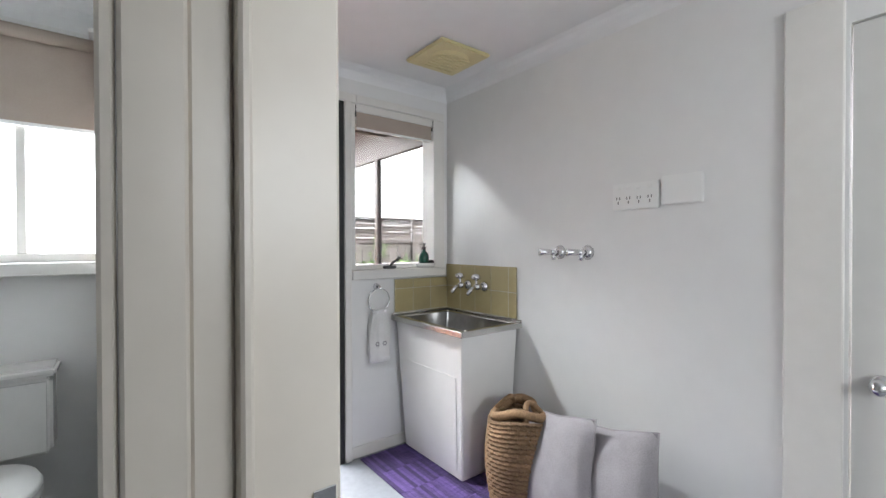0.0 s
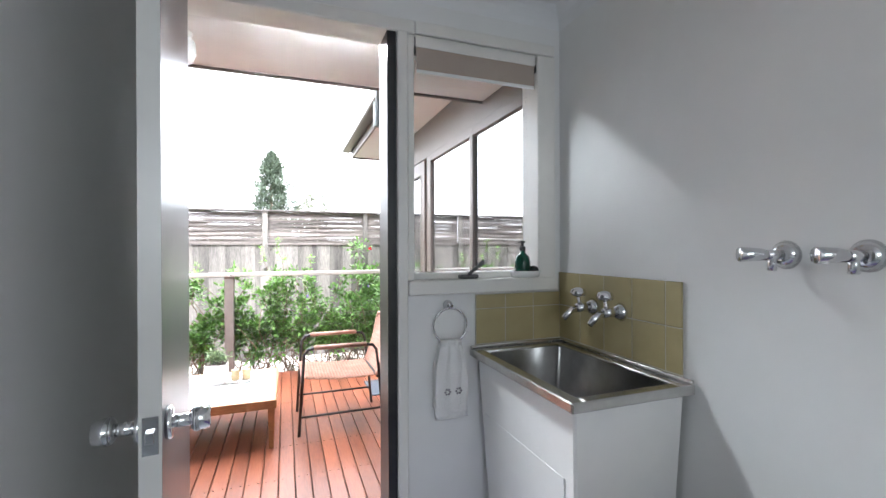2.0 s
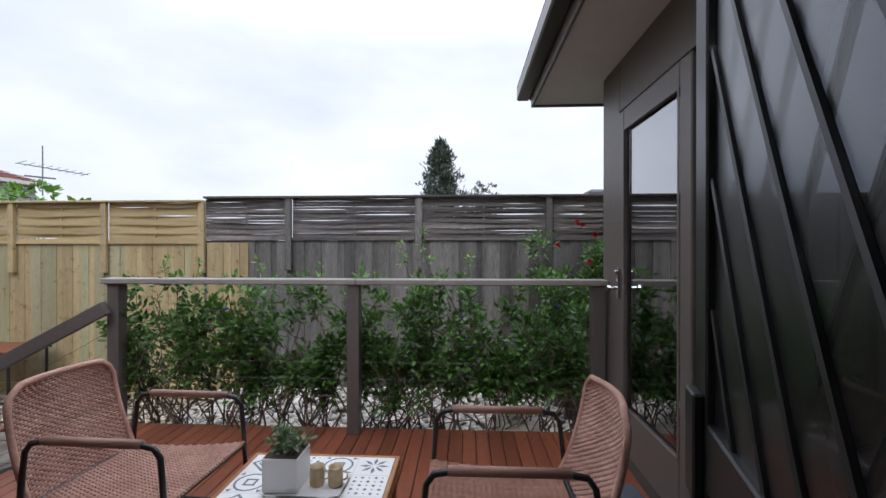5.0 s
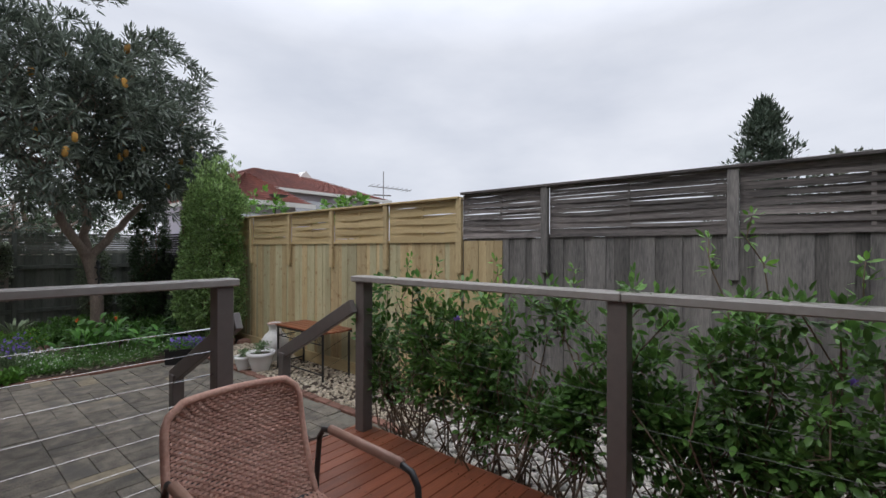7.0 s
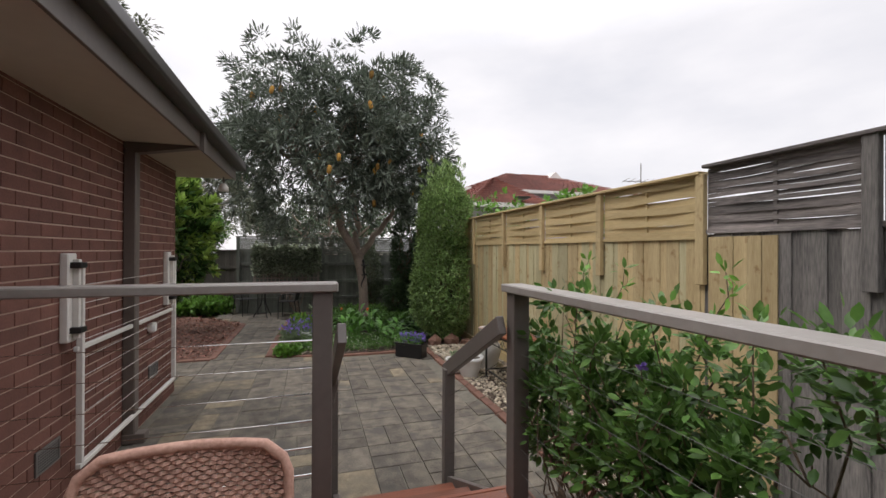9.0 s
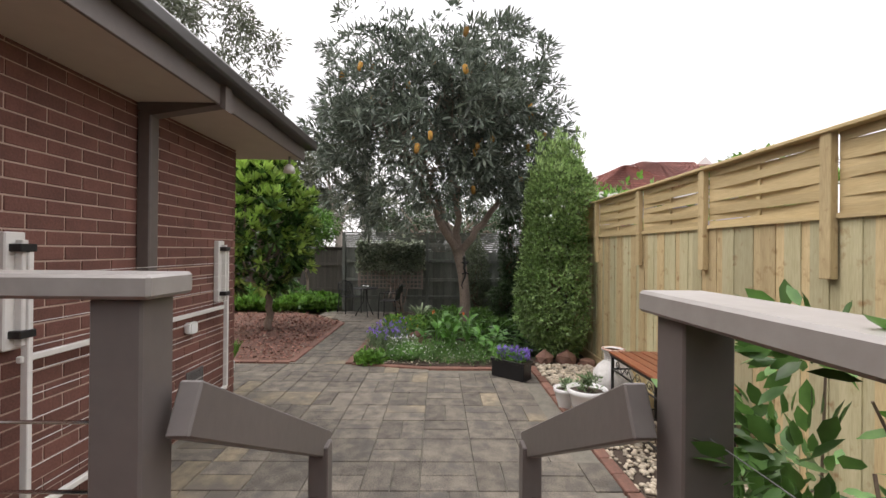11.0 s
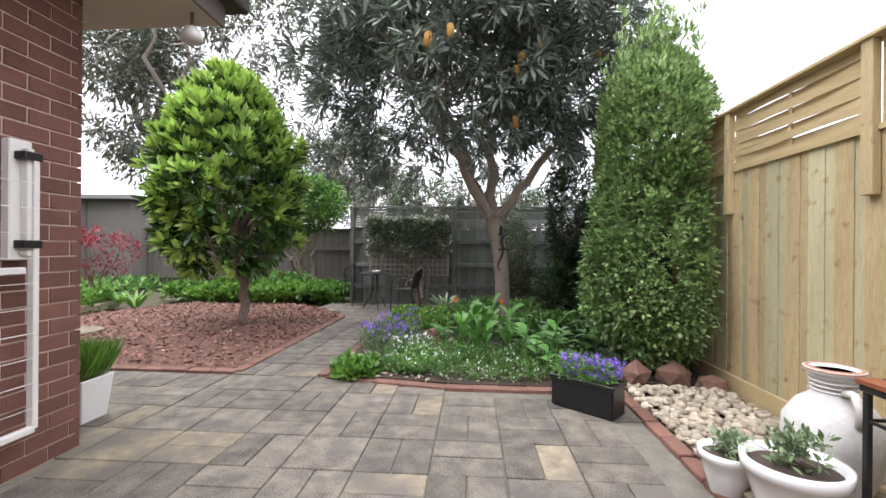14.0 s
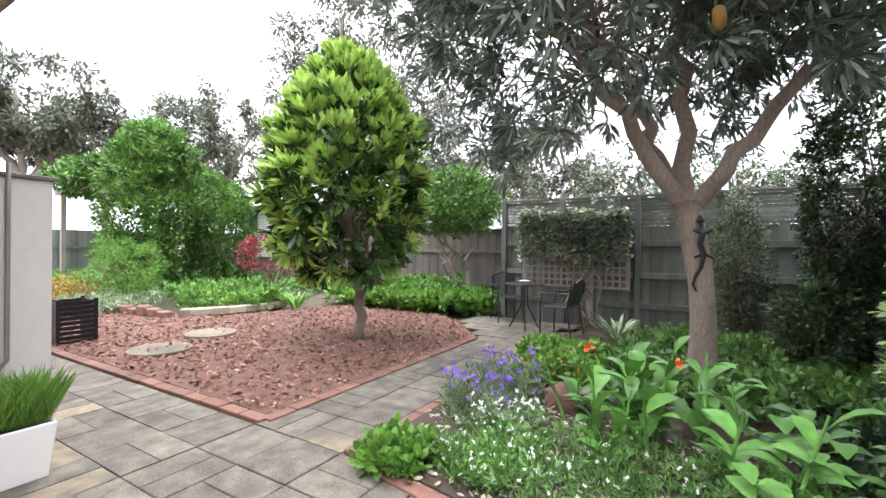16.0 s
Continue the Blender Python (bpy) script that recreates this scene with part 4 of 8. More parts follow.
ring = thing("towel_ring", (1.42, 2.44, 1.05), "chrome towel ring on the wall", "towel ring")
part("mount", Mesh().tube([(1.42, 2.44, 1.06), (1.42, 2.425, 1.06), (1.42, 2.40, 1.06)], 0.022, 16, 0.011), CHROME, ring, "", 0, True)
part("ring", Mesh().tube([(1.42 + 0.075 * math.sin(a), 2.405, 0.975 + 0.075 * math.cos(a)) for a in np.linspace(0, math.tau, 33)], 0.0045, 8), CHROME, ring, "", 0, True)
tw = Mesh()
for yy, z0 in ((2.395, 0.585), (2.418, 0.63)):
    vs, fs = [], []
    for i in range(13):
        u = i / 12
        for j in range(9):
            w = j / 8
            half = 0.045 + 0.028 * min(1, w * 2.5)
            xx = 1.42 + (u - 0.5) * 2 * half
            vs.append((xx, yy + 0.006 * math.sin(u * 15 + w * 2) * (1.2 - w) - 0.004, 0.915 + (z0 - 0.915) * w))
            vs.append((xx, yy + 0.006 * math.sin(u * 15 + w * 2) * (1.2 - w) + 0.004, 0.915 + (z0 - 0.915) * w))
    for i in range(12):
        for j in range(8):
            a, b = (i * 9 + j) * 2, ((i + 1) * 9 + j) * 2
            fs += [(a, b, b + 2, a + 2), (a + 1, a + 3, b + 3, b + 1)]
    for i in range(12):
        a, b = (i * 9 + 8) * 2, ((i + 1) * 9 + 8) * 2
        fs.append((a, b, b + 1, a + 1))
    for j in range(8):
        for i in (0, 12):
            a = (i * 9 + j) * 2
            fs.append((a, a + 2, a + 3, a + 1))
    tw.add(vs, fs)
tw.box(1.375, 1.465, 2.387, 2.422, 0.893, 0.917)
towel = tagged(part("hand_towel", tw, TERRY, None, "", 0, True), "white hand towel with embroidered flowers on a ring", "towel")
for fx in (1.40, 1.45):
    fl = Mesh()
    for k in range(6):
        a = k * math.tau / 6
        fl.lathe((fx + 0.011 * math.cos(a), 2.386, 0.70 + 0.011 * math.sin(a)), [(0.002, -0.004), (0.006, 0), (0.002, 0.004)], 6)
    part("embroidery", fl, LINEN, towel, "grey stitched flower")

blind = thing("roller_blind", (1.58, 2.46, 2.15), "taupe roller blind rolled up at the window head", "blind")
part("roll", Mesh().tube([(1.275, 2.452, 2.155), (1.855, 2.452, 2.155)], 0.028, 18), BLINDC, blind, "", 0, True)
part("cloth", box(1.28, 1.85, 2.425, 2.428, 2.05, 2.16), BLINDC, blind)
part("bottom_bar", box(1.28, 1.85, 2.421, 2.432, 2.042, 2.056), PLASTW, blind, "", 0.002)
part("bracket", box(1.853, 1.858, 2.42, 2.48, 2.12, 2.19), BLACKM, blind)
part("bracket", box(1.27, 1.275, 2.42, 2.48, 2.12, 2.19), BLACKM, blind)
win = thing("window_winder", (1.52, 2.43, 1.17), "dark metal window winder on the sill", "window winder")
part("base", box(1.475, 1.565, 2.425, 2.455, 1.171, 1.19), pm("gunmetal", (0.10, 0.10, 0.10), None, 0.35, 8, 0, metal=0.6), win, "", 0.005)
part("crank", Mesh().tube([(1.52, 2.435, 1.19), (1.535, 2.42, 1.21), (1.56, 2.40, 1.235)], 0.008, 8).tube([(1.553, 2.405, 1.225), (1.575, 2.39, 1.25)], 0.011, 8), MATS["gunmetal"], win, "", 0, True)
dish = thing("soap_dish", (1.80, 2.43, 1.17), "oval white ceramic soap dish on the sill", "dish")
dl = Mesh().lathe((0, 0, 0), [(0.045, 0.0), (0.052, 0.008), (0.057, 0.030), (0.054, 0.030), (0.048, 0.012), (0.01, 0.010)], 24)
dl.v = [(1.80 + x * 1.35, 2.425 + y * 0.85, 1.171 + z) for x, y, z in dl.v]
part("dish", dl, CERAM, dish, "", 0, True)
bottle = thing("soap_bottle", (1.785, 2.425, 1.182), "dark green pump soap bottle in the dish", "bottle")
part("bottle_body", Mesh().lathe((1.785, 2.425, 1.182), [(0.032, 0), (0.036, 0.004), (0.036, 0.06), (0.030, 0.085), (0.014, 0.10), (0.012, 0.112)], 20), DKGREEN, bottle, "", 0, True)
part("pump", Mesh().lathe((1.785, 2.425, 1.294), [(0.014, 0), (0.014, 0.018), (0.006, 0.02), (0.006, 0.034), (0.012, 0.035), (0.012, 0.044)], 14).tube([(1.785, 2.425, 1.333), (1.755, 2.415, 1.330)], 0.004, 6), BLACKM, bottle)
tagged(part("dark_soap", Mesh().lathe((1.84, 2.42, 1.184), [(0.006, 0), (0.022, 0.01), (0.025, 0.022), (0.018, 0.035), (0.004, 0.04)], 16), pm("dark jar", (0.015, 0.02, 0.018), None, 0.2, 5), None, "", 0, True), "small round dark jar in the dish", "jar")

vent = thing("exhaust_fan", (1.6, 2.0, C), "cream plastic square ceiling exhaust fan", "ceiling fan")
part("cover", Mesh().prism([(1.45, 1.78), (1.80, 1.78), (1.80, 2.13), (1.45, 2.13)], C - 0.022, C - 0.0005), CREAM, vent, "", 0.008, False, 2)
part("grille", Mesh().lathe((1.625, 1.955, C - 0.04), [(0.05, 0), (0.11, 0.004), (0.125, 0.018)], 28), CREAM, vent, "", 0.002)
for k in range(7):
    part("slat", box(1.625 - 0.095, 1.625 + 0.095, 1.865 + k * 0.03, 1.872 + k * 0.03, C - 0.044, C - 0.039), CREAM, vent)

# seagrass basket of stacked plaited coils
bk = thing("seagrass_basket", (1.72, 1.47, 0), "tan plaited seagrass belly basket with handles", "basket")
bc = Vector((1.73, 1.50, 0))
def basket_r(h):
    return 0.135 + 0.03 * math.sin(min(1, h / 0.42) * 2.6)
bb = Mesh()
for k in range(22):
    h = 0.012 + k * 0.0205
    rr = basket_r(h)
    ring_pts = [(bc.x + (rr + 0.004 * math.sin(22 * a + (k % 2) * math.pi)) * math.cos(a), bc.y + (rr + 0.004 * math.sin(22 * a + (k % 2) * math.pi)) * math.sin(a), h + 0.02 * math.sin(2 * a) * (k / 22)) for a in np.linspace(0, math.tau, 67)]
    bb.tube(ring_pts, 0.0115, 5)
tagged(part("woven_body", bb, SEAGR, bk), kind="stuff")
part("bottom", Mesh().lathe((bc.x, bc.y, 0.002), [(0.13, 0), (0.14, 0.01)], 24), SEAGR, bk)
part("folded_rim", Mesh().tube([(bc.x + (0.115 + 0.02 * math.sin(3 * a)) * math.cos(a), bc.y + (0.115 + 0.02 * math.sin(3 * a)) * math.sin(a), 0.475 + 0.02 * math.sin(2 * a)) for a in np.linspace(0, math.tau, 41)], 0.022, 7), SEAGR, bk, "", 0, True)
for s in (-1, 1):
    part("handle", Mesh().tube([(bc.x - 0.07 + 0.14 * u, bc.y + s * (0.11 - 0.05 * math.sin(math.pi * u)), 0.46 + 0.07 * math.sin(math.pi * u)) for u in np.linspace(0, 1, 11)], 0.014, 7), SEAGR, bk, "", 0, True)


def cushion(at, rx, ry, rz, label):
    me, n = Mesh(), 16
    vs, fs = [], []
    for s in (1, -1):
        for i in range(n + 1):
            for j in range(n + 1):
                u, v = i / n * 2 - 1, j / n * 2 - 1
                pin = 1 - 0.07 * (1 - abs(u * v)) * (max(abs(u), abs(v)) ** 4)
                th = 0.09 * ((1 - u * u) * (1 - v * v)) ** 0.45 + 0.004 * math.sin(9 * u + 4 * v) * (1 - u * u) * (1 - v * v)
                vs.append((0.225 * u * pin, s * th, 0.235 * v * pin))
    k = (n + 1) ** 2
    for i in range(n):
        for j in range(n):
            a = i * (n + 1) + j
            fs += [(a, a + 1, a + n + 2, a + n + 1), (k + a, k + a + n + 1, k + a + n + 2, k + a + 1)]
    ob = thing("cushion", at, label, "cushion", "grey cushions")
    m = pose(*at, rx, ry, rz)
    me.add([m @ Vector(p) for p in vs], fs)
    part("cover", me, LINEN, ob, "", 0, True)
    pts = [m @ Vector(p) for p in [(0.223 * x, 0, 0.233 * z) for x, z in [(-1, -1), (0, -0.93), (1, -1), (0.93, 0), (1, 1), (0, 0.93), (-1, 1), (-0.93, 0), (-1, -1)]]]
    part("piping", Mesh().tube(pts, 0.006, 6), LINEN, ob, "", 0, True)
    return ob


cushion((1.73, 1.27, 0.285), 17, 11, 82, "pale grey linen cushion leaning on the wall")
cushion((1.79, 1.02, 0.285), 19, 13, 84, "pale grey linen cushion leaning on the wall")

rug = thing("rug", (1.62, 1.3, 0), "purple and violet striped woven rug", "rug")
RUGM = pm("violet wool", (0.13, 0.08, 0.24), (0.055, 0.035, 0.12), 0.95, 40, 0.7, rand=0.5, stretch=(1, 8, 1))
for i in range(30):
    for j in range(9):
        part("strip", box(1.28 + i * 0.0225, 1.28 + i * 0.0225 + 0.0215, 0.28 + j * 0.235, 0.28 + (j + 1) * 0.235 - 0.002, 0.001, 0.009 + 0.001 * ((i + j) % 3)), RUGM, rug)

# ---- toilet ----
wc = thing("toilet", (-0.32, 2.4, 0), "white close coupled toilet", "toilet")
part("cistern", box(-0.52, -0.13, 2.50, 2.68, 0.42, 0.76), CERAM, wc, "", 0.02, False, 3)
part("cistern_lid", box(-0.535, -0.115, 2.49, 2.69, 0.762, 0.80), CERAM, wc, "", 0.012, False, 3)
part("button", Mesh().lathe((-0.325, 2.59, 0.80), [(0.022, 0), (0.022, 0.006), (0.018, 0.008)], 16), CHROME, wc)
bl = Mesh().lathe((0, 0, 0), [(0.11, 0), (0.12, 0.05), (0.13, 0.2), (0.19, 0.36), (0.2, 0.4), (0.18, 0.41)], 24)
bl.v = [(-0.325 + x * 0.95, 2.22 + y * 1.25, z) for x, y, z in bl.v]
part("pan", bl, CERAM, wc, "", 0, True)
sl = Mesh().lathe((0, 0, 0), [(0.19, 0), (0.20, 0.012), (0.19, 0.03), (0.05, 0.036)], 24)
sl.v = [(-0.325 + x * 0.95, 2.22 + y * 1.25, 0.412 + z) for x, y, z in sl.v]
part("seat", sl, PLASTW, wc, "", 0, True)
window_3 = thing("window_3", (-0.3, 2.75, 1.25), "white framed frosted toilet window", "window", "", "structure")
part("window_frame", Mesh().box(-0.72, 0.08, 2.72, 2.79, 1.25, 1.29).box(-0.72, 0.08, 2.72, 2.79, 2.16, 2.2).box(-0.72, -0.68, 2.72, 2.79, 1.29, 2.16).box(0.04, 0.08, 2.72, 2.79, 1.29, 2.16).box(-0.265, -0.23, 2.715, 2.79, 1.29, 2.16), GLOSSW, window_3, "", 0.003)
part("window_sill", box(-0.76, 0.12, 2.60, 2.72, 1.19, 1.25), GLOSSW, window_3, "", 0.005)
fg = part("pane", box(-0.68, 0.04, 2.752, 2.757, 1.29, 2.16), pm("frosted glass", (0.88, 0.91, 0.94), (0.84, 0.87, 0.9), 0.4, 4, trans=0.85), window_3)
fg.visible_shadow = False
bl2 = thing("roller_blind", (-0.3, 2.66, 2.25), "beige roller blind half drawn over the toilet window", "blind")
part("roll", Mesh().tube([(-0.74, 2.665, 2.28), (0.12, 2.665, 2.28)], 0.03, 16), BLINDC, bl2, "", 0, True)
part("cloth", box(-0.73, 0.11, 2.686, 2.689, 1.88, 2.28), BLINDC, bl2)
part("bottom_bar", box(-0.73, 0.11, 2.682, 2.693, 1.868, 1.884), PLASTW, bl2)

# ---- screen door ----
scr = thing("screen_door", (1.2, 2.58, 0), "dark security screen door with diamond grille, open", "screen door")
sm = Matrix.Translation((1.19, 2.60, 0)) @ Matrix.Rotation(radians(75), 4, "Z")
part("frame", Mesh().box(0, 0.05, -0.014, 0.014, 0.0, 2.16, sm).box(0.73, 0.79, -0.014, 0.014, 0.0, 2.16, sm).box(0.05, 0.73, -0.014, 0.014, 0.0, 0.09, sm).box(0.05, 0.73, -0.014, 0.014, 2.10, 2.16, sm).box(0.05, 0.73, -0.014, 0.014, 0.92, 1.02, sm), BLACKM, scr, "", 0.003)
for k in range(-14, 8):
    for s in (1, -1):
        pts = []
        for x in np.linspace(0.05, 0.73, 9):
            z = 1.05 + s * (x - 0.39) * 1.9 + k * 0.19 + 0.25
            if 0.09 < z < 2.10:
                pts.append(sm @ Vector((x, 0.004 * s, z)))
        if len(pts) > 1:
            part("grille_bar", Mesh().tube(pts, 0.005, 5), BLACKM, scr)
mesh_ = part("insect_mesh", Mesh().box(0.05, 0.73, -0.002, 0.002, 0.09, 2.10, sm), glassy("dark mesh", (0.42, 0.43, 0.46), 0.3, 0.03), scr)
part("hinge_post", box(1.152, 1.189, 2.415, 2.57, 0.0, 2.2), BLACKM, scr)
part("lock", Mesh().box(0.735, 0.785, -0.03, -0.014, 0.90, 1.06, sm).box(0.70, 0.78, -0.05, -0.035, 0.97, 0.985, sm).box(0.735, 0.785, 0.014, 0.03, 0.90, 1.06, sm), BLACKM, scr, "", 0.003)
part("closer", Mesh().tube([sm @ Vector((0.10, 0.05, 2.0)), sm @ Vector((0.10, 0.05, 1.88))], 0.016, 10).tube([sm @ Vector((0.10, 0.05, 2.05)), sm @ Vector((0.10, 0.05, 1.98))], 0.006, 8), pm("grey closer", (0.25, 0.25, 0.25), None, 0.4, 5), scr)
lamp = thing("soffit_light", (0.22, 2.95, 2.31), "white round light fitting under the eave", "light fitting")
part("base", Mesh().lathe((0.30, 2.98, 2.285), [(0.055, 0), (0.06, 0.024)], 20), PLASTW, lamp)
part("shade", Mesh().lathe((0.30, 2.98, 2.17), [(0.02, 0), (0.06, 0.012), (0.075, 0.05), (0.07, 0.10), (0.05, 0.116)], 20), PLASTW, lamp, "", 0, True)

# ---- deck things ----
WICK = pm("woven blush rope", (0.52, 0.32, 0.25), (0.36, 0.20, 0.15), 0.8, 30, 0.5, rand=0.12)
TIMB = pm("acacia timber", (0.40, 0.20, 0.085), (0.28, 0.13, 0.05), 0.45, 9, 0.2, stretch=(1, 6, 6))
ARMW = pm("arm timber", (0.34, 0.20, 0.15), (0.25, 0.14, 0.10), 0.5, 9, 0.2)


def deck_chair(at, rz, label):
    c = thing("deck_chair", (0, 0, 0), label, "chair", "woven deck chairs")
    # frame in local coordinates: faces +x, width along y
    w = 0.262
    for s in (-1, 1):
        leg = [(0.30, s * w, 0.0), (0.27, s * w, 0.45), (0.26, s * w, 0.56), (0.235, s * w, 0.592), (0.19, s * w, 0.60), (-0.20, s * w, 0.60), (-0.25, s * w, 0.592), (-0.275, s * w, 0.56), (-0.29, s * w, 0.45), (-0.335, s * w, 0.0)]
        part("side_frame", Mesh().tube(leg, 0.011, 8), BLACKM, c, "", 0, True)
        part("armrest", Mesh().tube([(0.19, s * w, 0.604), (-0.20, s * w, 0.604)], 0.016, 10), ARMW, c, "", 0, True)
        part("lower_rail", Mesh().tube([(0.293, s * w, 0.13), (-0.32, s * w, 0.13)], 0.008, 8), BLACKM, c, "", 0, True)
    part("cross_rail", Mesh().tube([(0.27, -w, 0.385), (0.27, w, 0.385)], 0.010, 8), BLACKM, c)
    part("cross_rail", Mesh().tube([(-0.285, -w, 0.36), (-0.285, w, 0.36)], 0.010, 8), BLACKM, c)
    seat, back = Mesh(), Mesh()
    n = 58
    for k in range(n):
        y0 = -0.245 + k * 0.49 / (n - 1)
        pts = []
        for i in range(25):
            u = i / 24
            x = 0.285 - 0.55 * u
            z = 0.398 - 0.028 * u - 0.012 * math.sin(math.pi * u) + (0.0045 if (i + k) % 2 else -0.0045)
            pts.append((x, y0, z))
        seat.tube(pts, 0.0053, 4)
    m = 42
    for k in range(m):
        h = 0.36 + k * 0.40 / (m - 1)
        v = k / (m - 1)
        half = 0.245 - 0.012 * v - (0.055 * max(0, (v - 0.82) / 0.18) ** 2.4)
        pts = []
        for i in range(31):
            u = i / 30 * 2 - 1
            x = -0.275 - 0.115 * v - 0.02 * math.sin(math.pi * v) - 0.035 * (1 - u * u) + (0.0045 if (i + k) % 2 else -0.0045)
            pts.append((x, u * half, h))
        back.tube(pts, 0.0062, 4)
    tagged(part("seat", seat, WICK, c), kind="stuff")
    tagged(part("backrest", back, WICK, c), kind="stuff")
    rimp = []
    for a in np.linspace(0, 1, 41):
        if a < 0.3:
            v, u = a / 0.3, -1
        elif a < 0.7:
            v, u = 1, -1 + 2 * (a - 0.3) / 0.4
        else:
            v, u = 1 - (a - 0.7) / 0.3, 1
        half = 0.245 - 0.012 * v - (0.055 * max(0, (v - 0.82) / 0.18) ** 2.4)
        rimp.append((-0.275 - 0.115 * v - 0.02 * math.sin(math.pi * v) - 0.035 * (1 - u * u), u * half, 0.36 + 0.405 * v))
    part("back_rim", Mesh().tube(rimp, 0.013, 8), WICK, c, "", 0, True)
    c.matrix_world = pose(*at, 0, 0, rz) @ Matrix.Diagonal((1, 1, 1.07, 1))
    return c


deck_chair((1.15, 4.29, D), 180, "blush woven rope chair with black metal frame")
deck_chair((-0.33, 4.42, D), -2, "blush woven rope chair with black metal frame")

table = thing("coffee_table", (0.335, 4.28, D), "low timber coffee table with patterned tile top", "coffee table")
TX0, TX1, TY0, TY1, TZ = -0.02, 0.70, 3.88, 4.74, 0.262
part("frame", Mesh().box(TX0, TX1, TY0, TY0 + 0.022, TZ - 0.06, TZ).box(TX0, TX1, TY1 - 0.022, TY1, TZ - 0.06, TZ).box(TX0, TX0 + 0.022, TY0 + 0.022, TY1 - 0.022, TZ - 0.06, TZ).box(TX1 - 0.022, TX1, TY0 + 0.022, TY1 - 0.022, TZ - 0.06, TZ), TIMB, table, "", 0.003)
for lx in (TX0 + 0.035, TX1 - 0.035):
    for ly in (TY0 + 0.035, TY1 - 0.035):
        lv = []
        for hw, z in ((0.014, D), (0.024, TZ - 0.02)):
            lv += [(lx - hw, ly - hw, z), (lx + hw, ly - hw, z), (lx + hw, ly + hw, z), (lx - hw, ly + hw, z)]
        part("leg", Mesh().add(lv, [(3, 2, 1, 0), (4, 5, 6, 7), (0, 1, 5, 4), (1, 2, 6, 5), (2, 3, 7, 6), (3, 0, 4, 7)]), TIMB, table, "", 0.003)
TWHITE = pm("white glazed tile", (0.78, 0.77, 0.74), (0.74, 0.73, 0.70), 0.3, 8)
TBLUE = pm("slate blue glaze", (0.10, 0.13, 0.18), (0.13, 0.16, 0.2), 0.3, 8)
nx, ny = 4, 5
tw_, th_ = (TX1 - TX0 - 0.044) / nx, (TY1 - TY0 - 0.044) / ny
for i in range(nx):
    for j in range(ny):
        x0, y0 = TX0 + 0.022 + i * tw_, TY0 + 0.022 + j * th_
        tl = part("tile", box(x0 + 0.001, x0 + tw_ - 0.001, y0 + 0.001, y0 + th_ - 0.001, TZ - 0.012, TZ - 0.001), TWHITE, table)
        cx, cy, r = x0 + tw_ / 2, y0 + th_ / 2, min(tw_, th_) / 2 - 0.006
        deco, kind_ = Mesh(), (i * 3 + j * 2) % 4
        zz = TZ - 0.0005

        def flat(pts):
            deco.add([(cx + r * a, cy + r * b, zz) for a, b in pts], [tuple(range(len(pts)))])

        def rngpoly(r0, r1, n, a0=0.0):
            for q in range(n):
                a, b = a0 + q * math.tau / n, a0 + (q + 1) * math.tau / n
                flat([(r0 * math.cos(a), r0 * math.sin(a)), (r1 * math.cos(a), r1 * math.sin(a)), (r1 * math.cos(b), r1 * math.sin(b)), (r0 * math.cos(b), r0 * math.sin(b))])

        if kind_ == 0:
            rngpoly(0.78, 0.98, 4)
            rngpoly(0.45, 0.58, 4)
            rngpoly(0.0, 0.22, 8)
        elif kind_ == 1:
            for q in range(8):
                a = q * math.tau / 8
                flat([(0.15 * math.cos(a), 0.15 * math.sin(a)), (0.55 * math.cos(a - 0.22), 0.55 * math.sin(a - 0.22)), (0.92 * math.cos(a), 0.92 * math.sin(a)), (0.55 * math.cos(a + 0.22), 0.55 * math.sin(a + 0.22))])
        elif kind_ == 2:
            rngpoly(0.80, 0.93, 16)
            rngpoly(0.30, 0.5, 4, math.pi / 4)
            for q in range(4):
                a = q * math.pi / 2 + math.pi / 4
                flat([(1.0 * math.cos(a), 1.0 * math.sin(a)), (1.3 * math.cos(a - 0.12), 1.3 * math.sin(a - 0.12)), (1.3 * math.cos(a + 0.12), 1.3 * math.sin(a + 0.12))])
        else:
            for qa in range(-2, 3):
                for qb in range(-2, 3):
                    s_ = 0.13 if (qa + qb) % 2 else 0.07
                    flat([(qa * 0.4 - s_, qb * 0.4), (qa * 0.4, qb * 0.4 - s_), (qa * 0.4 + s_, qb * 0.4), (qa * 0.4, qb * 0.4 + s_)])
        part("pattern", deco, TBLUE, tl, "slate blue pattern")
tray = thing("tray", (0.36, 4.52, TZ), "white ceramic serving tray", "tray")
ty = Mesh().lathe((0, 0, 0), [(0.16, 0), (0.17, 0.002), (0.185, 0.014), (0.18, 0.014), (0.165, 0.006), (0.02, 0.005)], 28)
ty.v = [(0.34 + max(-0.17, min(0.17, x * 1.15)), 4.455 + max(-0.10, min(0.10, y * 0.75)), TZ + z) for x, y, z in ty.v]
part("tray_body", ty, CERAM, tray, "", 0, True)
pot = thing("cube_planter", (0.27, 4.455, TZ + 0.006), "white cube planter with small succulent", "planter")
part("pot", Mesh().box(0.18, 0.33, 4.38, 4.53, TZ + 0.006, TZ + 0.148), CERAM, pot, "", 0.004)
part("soil", box(0.185, 0.325, 4.385, 4.525, TZ + 0.14, TZ + 0.15), SOIL, pot)
